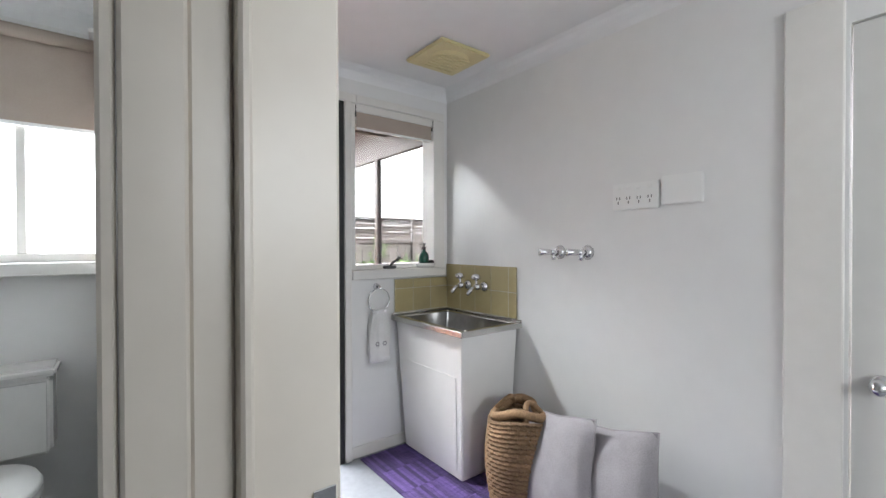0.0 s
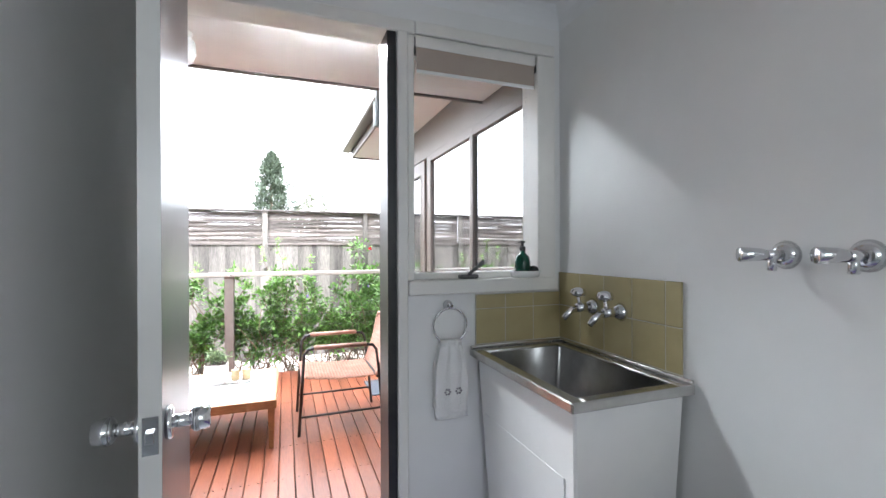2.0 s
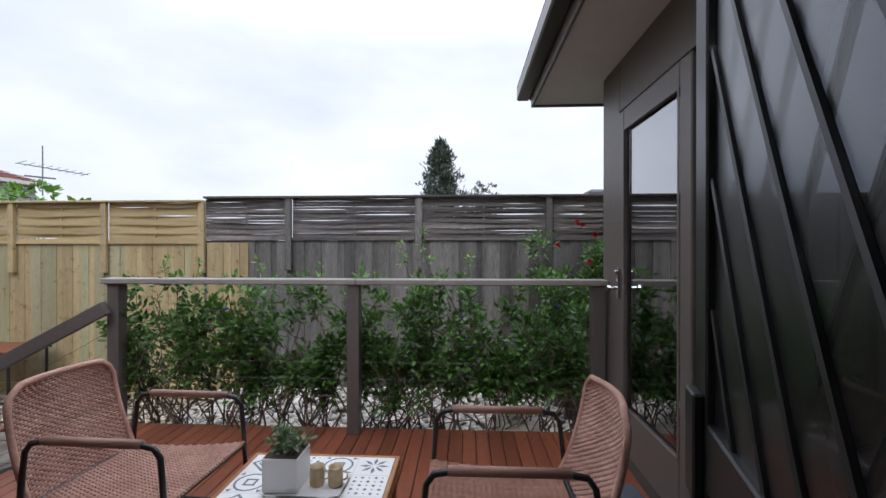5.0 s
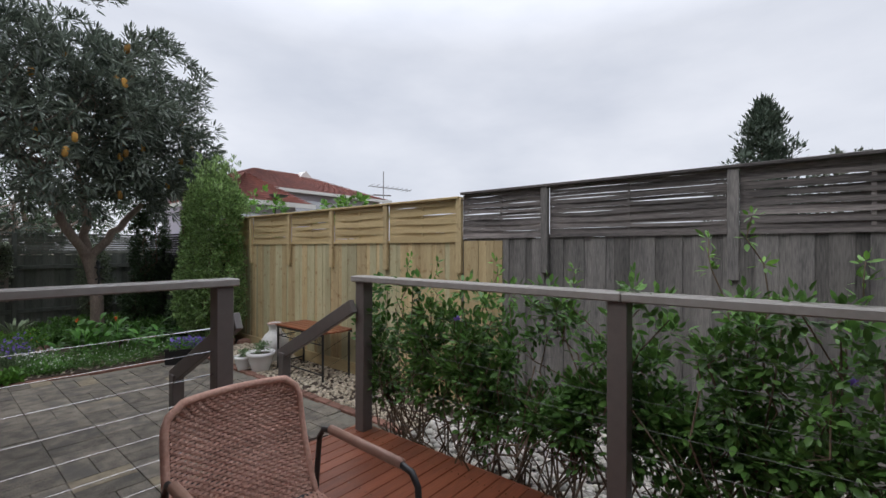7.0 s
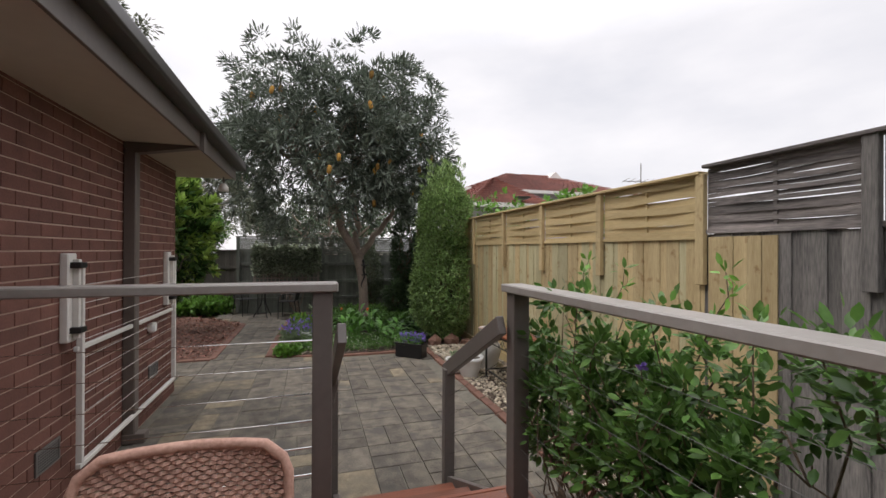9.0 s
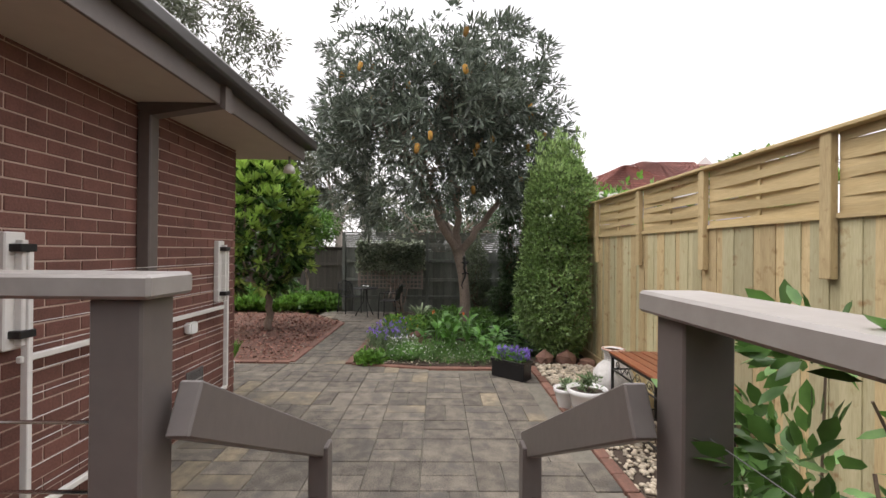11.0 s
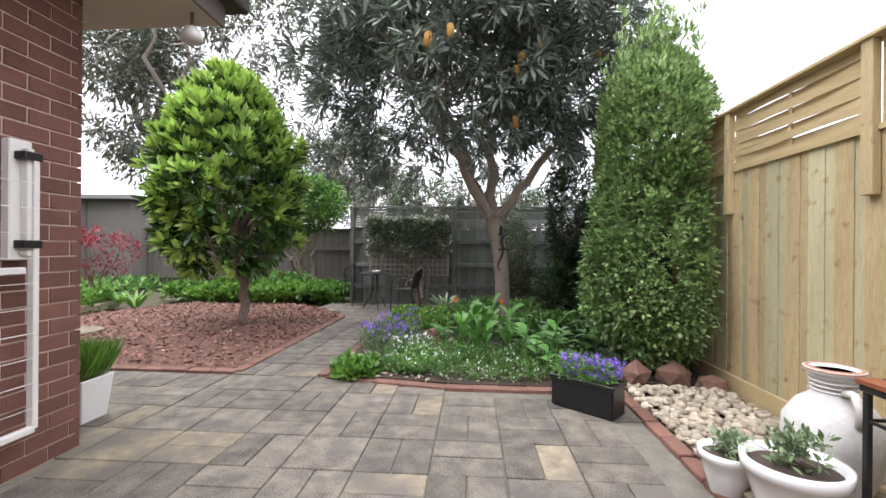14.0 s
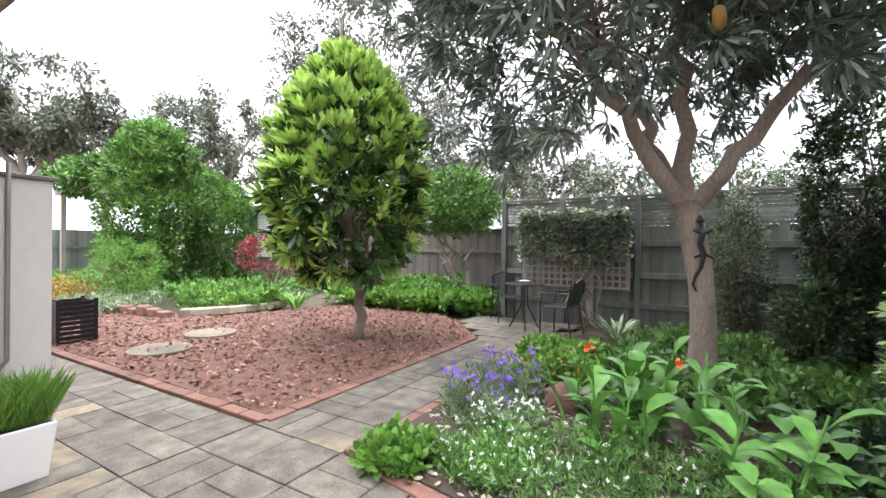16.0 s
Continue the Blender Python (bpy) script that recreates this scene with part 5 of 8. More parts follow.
for jx in (0.385, 0.465):
    jar = thing("glass_mug", (jx, 4.46, TZ + 0.006), "cream ribbed glass mug on the tray", "mug", "mugs on the tray")
    part("mug", Mesh().lathe((jx, 4.46, TZ + 0.006), [(0.028, 0), (0.031, 0.004), (0.031, 0.06), (0.029, 0.075), (0.031, 0.08), (0.028, 0.08), (0.026, 0.06)], 18), pm("cream glaze", (0.62, 0.52, 0.33), (0.45, 0.33, 0.17), 0.25, 8), jar, "", 0, True)
    part("handle", Mesh().tube([(jx + 0.028, 4.46, TZ + 0.065), (jx + 0.05, 4.46, TZ + 0.06), (jx + 0.05, 4.46, TZ + 0.035), (jx + 0.028, 4.46, TZ + 0.028)], 0.004, 6), MATS["cream glaze"], jar, "", 0, True)
mat_ = thing("door_mat", (1.72, 4.85, D), "dark slate blue door mat on the deck", "mat")
part("mat", box(1.52, 1.98, 4.70, 5.15, D + 0.001, D + 0.012), pm("slate mat", (0.09, 0.105, 0.125), (0.06, 0.07, 0.085), 0.95, 60, 0.6), mat_, "", 0.003)

# ---- plants ----
rng = np.random.default_rng(7)


def leaf_mesh(name, pos, dirs, size, width, mat, fold=0.25, droop=0.0, simple=False):
    """Many leaves as one mesh: each a blade folded along its midrib, from pos along dirs; simple ones have four corners."""
    n = len(pos)
    d = dirs / np.maximum(np.linalg.norm(dirs, axis=1, keepdims=True), 1e-6)
    ref = rng.normal(size=(n, 3)) * 0.5 + np.array([0, 0, 1.0])
    side = np.cross(d, ref)
    side /= np.maximum(np.linalg.norm(side, axis=1, keepdims=True), 1e-6)
    nrm = np.cross(side, d)
    L = (np.asarray(size) * np.ones(n))[:, None]
    W = L * width / 2
    down = np.array([0, 0, -1.0]) * L * droop
    tip = pos + d * L + down

    def rib(u, w):
        c = pos + d * L * u + down * u * u
        return c - side * W * w + nrm * W * fold * w, c + side * W * w + nrm * W * fold * w

    if simple:
        l1, r1 = rib(0.5, 1.0)
        ring, half = [pos, l1, tip, r1], (0, 2, 1, 0, 3, 2)
    else:
        (l1, r1), (l2, r2) = rib(0.30, 0.88), rib(0.66, 0.84)
        ring, half = [pos, l1, l2, tip, r2, r1], (0, 3, 2, 1, 0, 5, 4, 3)
    k, c = len(ring), len(half) // 2
    v = np.stack(ring, 1).reshape(-1, 3)
    loops = (np.arange(n)[:, None] * k + np.array(half)[None, :]).reshape(-1)
    me = bpy.data.meshes.new(name)
    me.vertices.add(n * k)
    me.vertices.foreach_set("co", v.astype(np.float32).ravel())
    me.loops.add(n * 2 * c)
    me.loops.foreach_set("vertex_index", loops.astype(np.int32))
    me.polygons.add(n * 2)
    me.polygons.foreach_set("loop_start", (np.arange(n * 2) * c).astype(np.int32))
    me.update(calc_edges=True)
    me.materials.append(mat)
    return me


def lmat(name, a, b, rough=0.45, trans=0.18, rand=0.3):
    return pm(name, a, b, rough, 6, 0.0, rand=rand, trans=trans)


L_HEDGE = lmat("hedge leaf", (0.145, 0.285, 0.065), (0.05, 0.12, 0.026), 0.38, 0.28, 0.45)
L_BANKSIA = lmat("banksia leaf", (0.195, 0.23, 0.18), (0.075, 0.10, 0.075), 0.42, 0.2, 0.5)
L_MAGN = lmat("glossy dark leaf", (0.085, 0.17, 0.042), (0.032, 0.075, 0.018), 0.24, 0.2, 0.5)
L_LIME = lmat("young lime leaf", (0.42, 0.58, 0.13), (0.24, 0.40, 0.07), 0.35, 0.3, 0.35)
L_PITT = lmat("pittosporum leaf", (0.36, 0.50, 0.20), (0.11, 0.20, 0.05), 0.38, 0.28, 0.55)
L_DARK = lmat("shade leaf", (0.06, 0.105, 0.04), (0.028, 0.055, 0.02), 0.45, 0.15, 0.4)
L_GUM = lmat("gum leaf", (0.17, 0.185, 0.13), (0.085, 0.10, 0.065), 0.5, 0.2, 0.4)
L_FRESH = lmat("fresh leaf", (0.19, 0.37, 0.06), (0.08, 0.19, 0.03), 0.45, 0.25, 0.4)
L_SHRUB = lmat("garden shrub leaf", (0.15, 0.31, 0.05), (0.04, 0.10, 0.018), 0.5, 0.18, 0.5)
L_SAGE = lmat("sage leaf", (0.20, 0.28, 0.14), (0.09, 0.14, 0.06), 0.6, 0.18, 0.4)
L_BED = lmat("bed leaf", (0.19, 0.40, 0.08), (0.08, 0.20, 0.04), 0.4, 0.28, 0.4)
L_GREY = lmat("grey green leaf", (0.32, 0.40, 0.24), (0.17, 0.24, 0.13), 0.6, 0.2, 0.3)
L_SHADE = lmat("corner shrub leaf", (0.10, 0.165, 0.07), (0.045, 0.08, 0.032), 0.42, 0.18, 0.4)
L_GREYD = lmat("dull grey green leaf", (0.20, 0.24, 0.15), (0.10, 0.13, 0.075), 0.55, 0.18, 0.4)
L_CONI = lmat("conifer needle", (0.10, 0.135, 0.095), (0.045, 0.065, 0.045), 0.5, 0.1, 0.4)
L_RED = lmat("maple leaf", (0.30, 0.03, 0.045), (0.14, 0.012, 0.022), 0.5, 0.2, 0.4)
BARK = pm("grey bark", (0.32, 0.25, 0.20), (0.17, 0.13, 0.105), 0.95, 16, 0.9, stretch=(1, 1, 0.4), coord="Position")
TWIG = pm("twig bark", (0.17, 0.12, 0.08), (0.10, 0.07, 0.05), 0.95, 20, 0.5)


def unit(n):
    v = rng.normal(size=(n, 3))
    return v / np.linalg.norm(v, axis=1, keepdims=True)


def bough(me, a, b, r0, r1, wob=0.08, k=6, seg=7):
    a, b = Vector(a), Vector(b)
    ln = (b - a).length
    pts = [a.lerp(b, i / k) + Vector(rng.normal(size=3)) * wob * ln * math.sin(math.pi * i / k) * 0.5 for i in range(k + 1)]
    me.tube(pts, r0, seg, r1)
    return pts


def clump_centres(c, r, n, shell=0.55):
    d = unit(n)
    rad = shell + (1 - shell) * rng.random((n, 1)) ** 0.6
    return np.array(c) + d * rad * np.array(r)


def clump_leaves(cent, per, spread, out, c, up=0.2, whorl=True):
    n = len(cent)
    pos = np.repeat(cent, per, 0)
    jit = unit(n * per)
    outd = pos - np.array(c)
    outd /= np.maximum(np.linalg.norm(outd, axis=1, keepdims=True), 1e-6)
    d = jit + outd * out + np.array([0, 0, up])
    pos = pos + jit * spread * rng.random((n * per, 1)) ** (0.5 if not whorl else 1.0)
    return pos, d

# ---- patio things ----
WHITEM = pm("white painted steel", (0.72, 0.70, 0.66), (0.66, 0.64, 0.60), 0.4, 8, 0.08)
TERRAW = pm("whitewashed clay", (0.64, 0.62, 0.59), (0.50, 0.48, 0.45), 0.8, 14, 0.4)
line = thing("clothesline", (-4.1, 3.2, P), "white folding wall clothesline hanging folded down", "clothesline")
for x in (-3.05, -5.12):
    part("wall_channel", box(x - 0.055, x + 0.055, BY, BY + 0.05, 0.60, 1.20), WHITEM, line, "", 0.006)
    part("arm", Mesh().box(x - 0.03, x + 0.005, BY + 0.05, BY + 0.09, 0.62, 1.16).box(x - 0.045, x - 0.015, BY + 0.065, BY + 0.105, -0.25, 1.12), WHITEM, line, "", 0.004)
    for cz in (0.66, 1.10):
        part("clamp", box(x - 0.055, x + 0.035, BY + 0.045, BY + 0.112, cz, cz + 0.04), BLACKM, line, "", 0.004)
part("front_bar", box(-5.15, -3.05, BY + 0.07, BY + 0.105, -0.27, -0.235), WHITEM, line, "", 0.005)
part("middle_bar", box(-5.12, -3.05, BY + 0.055, BY + 0.085, 0.53, 0.565), WHITEM, line, "", 0.005)
for k in range(10):
    z = -0.14 + k * 0.125
    part("cord", Mesh().tube([(-5.13, BY + 0.11, z), (-3.06, BY + 0.11, z)], 0.0022, 5), WHITEM, line)
dp = thing("downpipe", (-4.03, 3.17, P), "brown steel downpipe on the brick wall", "downpipe")
part("pipe", box(-4.08, -3.98, BY + 0.003, BY + 0.10, P + 0.08, 2.12), DARKT, dp, "", 0.008)
part("elbow", Mesh().add([(x, y, z) for x in (-4.08, -3.98) for y, z in ((BY + 0.003, 2.13), (BY + 0.10, 2.09), (3.70, 2.17), (3.76, 2.13), (3.76, 2.315), (3.66, 2.315), (3.66, 2.23), (BY + 0.003, 2.182))], [tuple(range(8)), tuple(range(15, 7, -1))] + [(i, (i + 1) % 8, 8 + (i + 1) % 8, 8 + i) for i in range(8)]), DARKT, dp)
part("shoe", box(-4.09, -3.97, BY + 0.003, BY + 0.18, P, P + 0.085), DARKT, dp, "", 0.006)
for x0, x1, z0, z1 in ((-4.88, -4.62, -0.12, 0.03), (-3.0, -2.74, -0.16, -0.01)):
    av = thing("air_vent", ((x0 + x1) / 2, BY, z0), "grey metal sub floor air vent in the brick", "air vent", "wall vents")
    part("backing", box(x0, x1, BY + 0.001, BY + 0.004, z0, z1), BLACKM, av)
    part("frame", Mesh().box(x0, x1, BY + 0.001, BY + 0.012, z0, z0 + 0.012).box(x0, x1, BY + 0.001, BY + 0.012, z1 - 0.012, z1).box(x0, x0 + 0.012, BY + 0.001, BY + 0.012, z0 + 0.012, z1 - 0.012).box(x1 - 0.012, x1, BY + 0.001, BY + 0.012, z0 + 0.012, z1 - 0.012), pm("grey metal", (0.22, 0.21, 0.2), None, 0.5, 8, 0, metal=0.5), av)
    for k in range(1, 8):
        part("bar", box(x0 + 0.01, x1 - 0.01, BY + 0.003, BY + 0.009, z0 + 0.006 + k * 0.017, z0 + 0.012 + k * 0.017), MATS["grey metal"], av)
    for k in range(1, 12):
        part("bar", box(x0 + k * 0.0215, x0 + 0.006 + k * 0.0215, BY + 0.003, BY + 0.008, z0 + 0.01, z1 - 0.01), MATS["grey metal"], av)
og = thing("outdoor_outlet", (-4.66, BY, 0.40), "white weatherproof outlet with clear cover", "outlet")
part("box", box(-4.72, -4.63, BY, BY + 0.05, 0.37, 0.47), PLASTW, og, "", 0.01, False, 2)
part("cover", box(-4.63, -4.58, BY, BY + 0.065, 0.38, 0.475), PLASTW, og, "", 0.012, False, 2)
el = thing("eave_spotlight", (-5.75, 3.55, 2.18), "grey spotlight under the eave", "light fitting")
part("arm", Mesh().tube([(-5.78, 3.6, 2.19), (-5.78, 3.6, 2.10)], 0.012, 8), DARKT, el)
part("shade", Mesh().lathe((-5.78, 3.6, 2.0), [(0.065, 0), (0.06, 0.05), (0.035, 0.09), (0.015, 0.1)], 16), WHITEM, el, "", 0, True)

bench = thing("slatted_table", (-4.35, 7.22, P), "timber slatted patio table with wrought iron frame", "table")
SLAT = pm("jarrah slat", (0.22, 0.072, 0.034), (0.14, 0.042, 0.02), 0.35, 9, 0.2, stretch=(0.5, 6, 6), rand=0.15)
bx0, bx1, by0, by1, bz = -5.0, -3.80, 6.98, 7.48, 0.16
for k in range(5):
    w = (by1 - by0) / 5
    me = Mesh()
    cut = 0.06 if k in (0, 4) else 0.02 if k in (1, 3) else 0.0
    me.box(bx0 + (0.0), bx1 - cut, by0 + k * w + 0.005, by0 + (k + 1) * w - 0.005, bz - 0.022, bz)
    part("slat", me, SLAT, bench, "", 0.003)
part("top_frame", Mesh().box(bx0 + 0.01, bx1 - 0.05, by0 + 0.012, by0 + 0.03, bz - 0.05, bz - 0.023).box(bx0 + 0.01, bx1 - 0.05, by1 - 0.03, by1 - 0.012, bz - 0.05, bz - 0.023).box(bx0 + 0.01, bx0 + 0.03, by0 + 0.03, by1 - 0.03, bz - 0.05, bz - 0.023), BLACKM, bench, "", 0.003)
for lx in (bx0 + 0.03, bx1 - 0.08):
    for ly in (by0 + 0.03, by1 - 0.05):
        part("leg", Mesh().box(lx - 0.012, lx + 0.012, ly - 0.012, ly + 0.012, P + 0.02, bz - 0.05).box(lx - 0.022, lx + 0.022, ly - 0.022, ly + 0.022, P, P + 0.02), BLACKM, bench, "", 0.003)
part("stretcher", Mesh().box(bx0 + 0.02, bx1 - 0.07, by0 + 0.022, by0 + 0.038, P + 0.10, P + 0.115).box(bx0 + 0.022, bx0 + 0.038, by0 + 0.03, by1 - 0.05, P + 0.10, P + 0.115).box(bx0 + 0.02, bx1 - 0.07, by0 + 0.022, by0 + 0.034, bz - 0.17, bz - 0.158).box(bx0 + 0.022, bx0 + 0.034, by0 + 0.03, by1 - 0.05, bz - 0.17, bz - 0.158), BLACKM, bench)
for k in range(5):
    cx = bx0 + 0.15 + k * 0.2
    sc = Mesh().tube([(cx + 0.045 * (1 - a / 9) * math.cos(a), by0 + 0.028, bz - 0.105 + 0.045 * (1 - a / 9) * math.sin(a)) for a in np.linspace(0, 7.5, 22)], 0.004, 5)
    sc.tube([(cx + 0.045, by0 + 0.028, bz - 0.105), (cx + 0.1, by0 + 0.028, bz - 0.155), (cx + 0.155, by0 + 0.028, bz - 0.10)], 0.004, 5)
    part("scroll", sc, BLACKM, bench, "wrought iron vine scroll")

urn = thing("urn", (-5.32, 7.16, P), "tall whitewashed clay urn with side handles", "urn")
part("urn_body", Mesh().lathe((-5.32, 7.16, P), [(0.12, 0), (0.125, 0.02), (0.17, 0.14), (0.205, 0.27), (0.20, 0.36), (0.15, 0.44), (0.09, 0.49), (0.082, 0.54), (0.095, 0.58), (0.12, 0.60), (0.118, 0.615), (0.09, 0.615), (0.075, 0.57)], 32), TERRAW, urn, "", 0, True)
part("mouth", Mesh().lathe((-5.32, 7.16, P + 0.6), [(0.118, 0.0), (0.121, 0.012), (0.10, 0.02), (0.085, 0.0)], 32), pm("bare terracotta", (0.40, 0.20, 0.13), (0.30, 0.15, 0.10), 0.85, 14, 0.3), urn, "bare terracotta mouth", 0, True)
for k in range(4):
    part("throwing_ridge", Mesh().tube([(-5.32 + (0.094 - 0.002 * k) * math.cos(a), 7.16 + (0.094 - 0.002 * k) * math.sin(a), P + 0.575 - 0.022 * k) for a in np.linspace(0, math.tau, 33)], 0.005, 6), TERRAW, urn)
for s in (-1, 1):
    part("handle", Mesh().tube([(-5.32 + s * 0.09, 7.16 - s * 0.02, P + 0.52), (-5.32 + s * 0.15, 7.16 - s * 0.03, P + 0.53), (-5.32 + s * 0.185, 7.16 - s * 0.035, P + 0.47), (-5.32 + s * 0.18, 7.16 - s * 0.035, P + 0.40)], 0.018, 8), TERRAW, urn, "", 0, True)


def round_pot(x, y, r, h, label, mat):
    p = thing("plant_pot", (x, y, P), label, "plant pot", "white pots")
    part("pot", Mesh().lathe((x, y, P), [(r * 0.55, 0), (r * 0.6, 0.01), (r * 0.82, h * 0.5), (r * 0.95, h * 0.8), (r * 1.02, h * 0.83), (r * 1.04, h), (r * 0.93, h), (r * 0.9, h * 0.86)], 32), mat, p, "", 0, True)
    part("soil", Mesh().lathe((x, y, P + h * 0.86), [(r * 0.9, 0), (r * 0.5, 0.012), (0.01, 0.015)], 24), SOIL, p)
    return p


pot_a = round_pot(-5.07, 6.80, 0.19, 0.28, "white round ceramic pot with leafy seedling", CERAM)
pot_b = round_pot(-5.30, 6.66, 0.125, 0.21, "small white ceramic pot with grey succulent", CERAM)
box_p = thing("trough_planter", (-6.36, 6.26, P), "black plastic trough with purple lobelia", "planter")
pmx = Matrix.Translation((-6.36, 6.27, P)) @ Matrix.Rotation(radians(48), 4, "Z")
part("trough", Mesh().box(-0.24, 0.24, -0.10, 0.10, 0.0, 0.22, pmx), pm("black plastic", (0.012, 0.012, 0.014), (0.009, 0.009, 0.01), 0.3, 8), box_p, "", 0.01, False, 2)
part("rim", Mesh().box(-0.25, 0.25, -0.11, -0.095, 0.20, 0.235, pmx).box(-0.25, 0.25, 0.095, 0.11, 0.20, 0.235, pmx).box(-0.25, -0.235, -0.095, 0.095, 0.20, 0.235, pmx).box(0.235, 0.25, -0.095, 0.095, 0.20, 0.235, pmx), MATS["black plastic"], box_p, "", 0.003)
part("soil", Mesh().box(-0.235, 0.235, -0.095, 0.095, 0.215, 0.225, pmx), SOIL, box_p)
cabn = thing("meter_cabinet", (-5.8, 2.2, P), "pale grey painted utility cabinet against the house end", "cabinet")
part("body", box(-6.10, -5.52, 2.0, 2.44, P, 1.10), pm("pale grey paint", (0.60, 0.57, 0.54), (0.55, 0.52, 0.5), 0.6, 5, 0.1), cabn, "", 0.004)
part("cap", box(-6.12, -5.52, 1.98, 2.46, 1.10, 1.125), DARKT, cabn, "", 0.003)
part("pipe", Mesh().tube([(-5.90, 2.455, 1.18), (-5.90, 2.455, 0.9), (-5.90, 2.455, 0.06), (-5.86, 2.455, 0.01), (-5.70, 2.455, 0.0), (-5.53, 2.455, 0.0)], 0.012, 8), pm("grey pipe", (0.22, 0.2, 0.19), None, 0.5, 8), cabn, "grey copper pipe", 0, True)
sqp = thing("square_pot", (-5.86, 2.78, P), "white square tapered pot with tufted grass", "plant pot", "white pots")
sv = []
for hw, z in ((0.10, P), (0.128, P + 0.29), (0.112, P + 0.29), (0.11, P + 0.26)):
    sv += [(-5.86 - hw, 2.78 - hw, z), (-5.86 + hw, 2.78 - hw, z), (-5.86 + hw, 2.78 + hw, z), (-5.86 - hw, 2.78 + hw, z)]
part("pot", Mesh().add(sv, [(3, 2, 1, 0)] + [(4 * a + i, 4 * a + (i + 1) % 4, 4 * a + 4 + (i + 1) % 4, 4 * a + 4 + i) for a in range(3) for i in range(4)]), CERAM, sqp, "", 0.006)
part("soil", box(-5.98, -5.74, 2.66, 2.90, P + 0.25, P + 0.272), SOIL, sqp)
crate = thing("crate", (-7.32, -0.95, P), "stacked black plastic crate on the paving", "crate")
CX, CY, CH = -7.32, -0.95, 0.19
for k in range(9):
    z = P + 0.06 * k
    part("slat", Mesh().box(CX - CH, CX + CH, CY - CH, CY - CH + 0.01, z, z + 0.045).box(CX - CH, CX + CH, CY + CH - 0.01, CY + CH, z, z + 0.045).box(CX - CH, CX - CH + 0.01, CY - CH + 0.01, CY + CH - 0.01, z, z + 0.045).box(CX + CH - 0.01, CX + CH, CY - CH + 0.01, CY + CH - 0.01, z, z + 0.045), MATS["black plastic"], crate)
for sx in (-1, 1):
    for sy in (-1, 1):
        part("corner", box(CX + sx * CH - 0.02, CX + sx * CH + 0.02, CY + sy * CH - 0.02, CY + sy * CH + 0.02, P, P + 0.55), MATS["black plastic"], crate)

# ---- cafe set and trellis ----
ct = thing("cafe_table", (-11.35, 3.55, P), "small round black metal garden table", "table")
part("tabletop", Mesh().lathe((-11.35, 3.55, P + 0.68), [(0.30, 0), (0.305, 0.012), (0.30, 0.02), (0.02, 0.022)], 28), BLACKM, ct)
for k in range(3):
    a = k * math.tau / 3 + 0.4
    part("leg", Mesh().tube([(-11.35 + 0.04 * math.cos(a), 3.55 + 0.04 * math.sin(a), P + 0.68), (-11.35 + 0.06 * math.cos(a), 3.55 + 0.06 * math.sin(a), P + 0.35), (-11.35 + 0.26 * math.cos(a), 3.55 + 0.26 * math.sin(a), P)], 0.012, 7), BLACKM, ct)
tagged(part("bowl", Mesh().lathe((-11.35, 3.55, P + 0.702), [(0.04, 0), (0.09, 0.04), (0.085, 0.04), (0.03, 0.01)], 18), CERAM, None, "", 0, True), "small white bowl on the cafe table", "bowl")


def cafe_chair(x, y, rz):
    c = thing("cafe_chair", (0, 0, 0), "black metal mesh garden chair", "chair", "cafe chairs")
    for s in (-1, 1):
        part("leg", Mesh().tube([(0.20, s * 0.22, 0), (0.19, s * 0.22, 0.42), (0.17, s * 0.23, 0.60), (-0.12, s * 0.24, 0.62), (-0.22, s * 0.22, 0.60)], 0.012, 7), BLACKM, c)
        part("leg", Mesh().tube([(-0.26, s * 0.21, 0), (-0.19, s * 0.2, 0.42), (-0.26, s * 0.2, 0.74)], 0.012, 7), BLACKM, c)
    part("seat", Mesh().box(-0.2, 0.2, -0.21, 0.21, 0.415, 0.43), BLACKM, c, "", 0.006)
    part("backrest", Mesh().tube([(-0.25, -0.2, 0.6), (-0.29, -0.17, 0.76), (-0.31, 0, 0.82), (-0.29, 0.17, 0.76), (-0.25, 0.2, 0.6)], 0.013, 7), BLACKM, c)
    sl = Mesh()
    for k in range(17):
        yy = -0.176 + k * 0.022
        sl.tube([(-0.20, yy, 0.44), (-0.29, yy, 0.80 - 0.6 * yy * yy)], 0.0055, 4)
    part("back_bars", sl, BLACKM, c)
    c.matrix_world = pose(x, y, P, 0, 0, rz)


cafe_chair(-11.9, 3.05, 40)
cafe_chair(-11.15, 4.15, -100)
trel = thing("trellis", (-12.3, 4.05, P), "weathered timber lattice trellis on a post", "trellis")
LATT = pm("grey lattice", (0.42, 0.36, 0.31), (0.30, 0.25, 0.22), 0.9, 12, 0.3)
for k in range(17):
    part("lath", box(-12.30, -12.29, 3.22 + k * 0.1025, 3.25 + k * 0.1025, 0.10, 1.20), LATT, trel)
for k in range(11):
    part("lath", box(-12.288, -12.278, 3.20, 4.90, 0.10 + k * 0.1075, 0.13 + k * 0.1075), LATT, trel)
part("frame", box(-12.31, -12.27, 3.18, 3.22, 0.08, 1.24), LATT, trel)
part("frame", box(-12.31, -12.27, 4.88, 4.92, 0.08, 1.24), LATT, trel)
part("post", box(-12.36, -12.31, 4.30, 4.36, P, 0.3), LATT, trel)

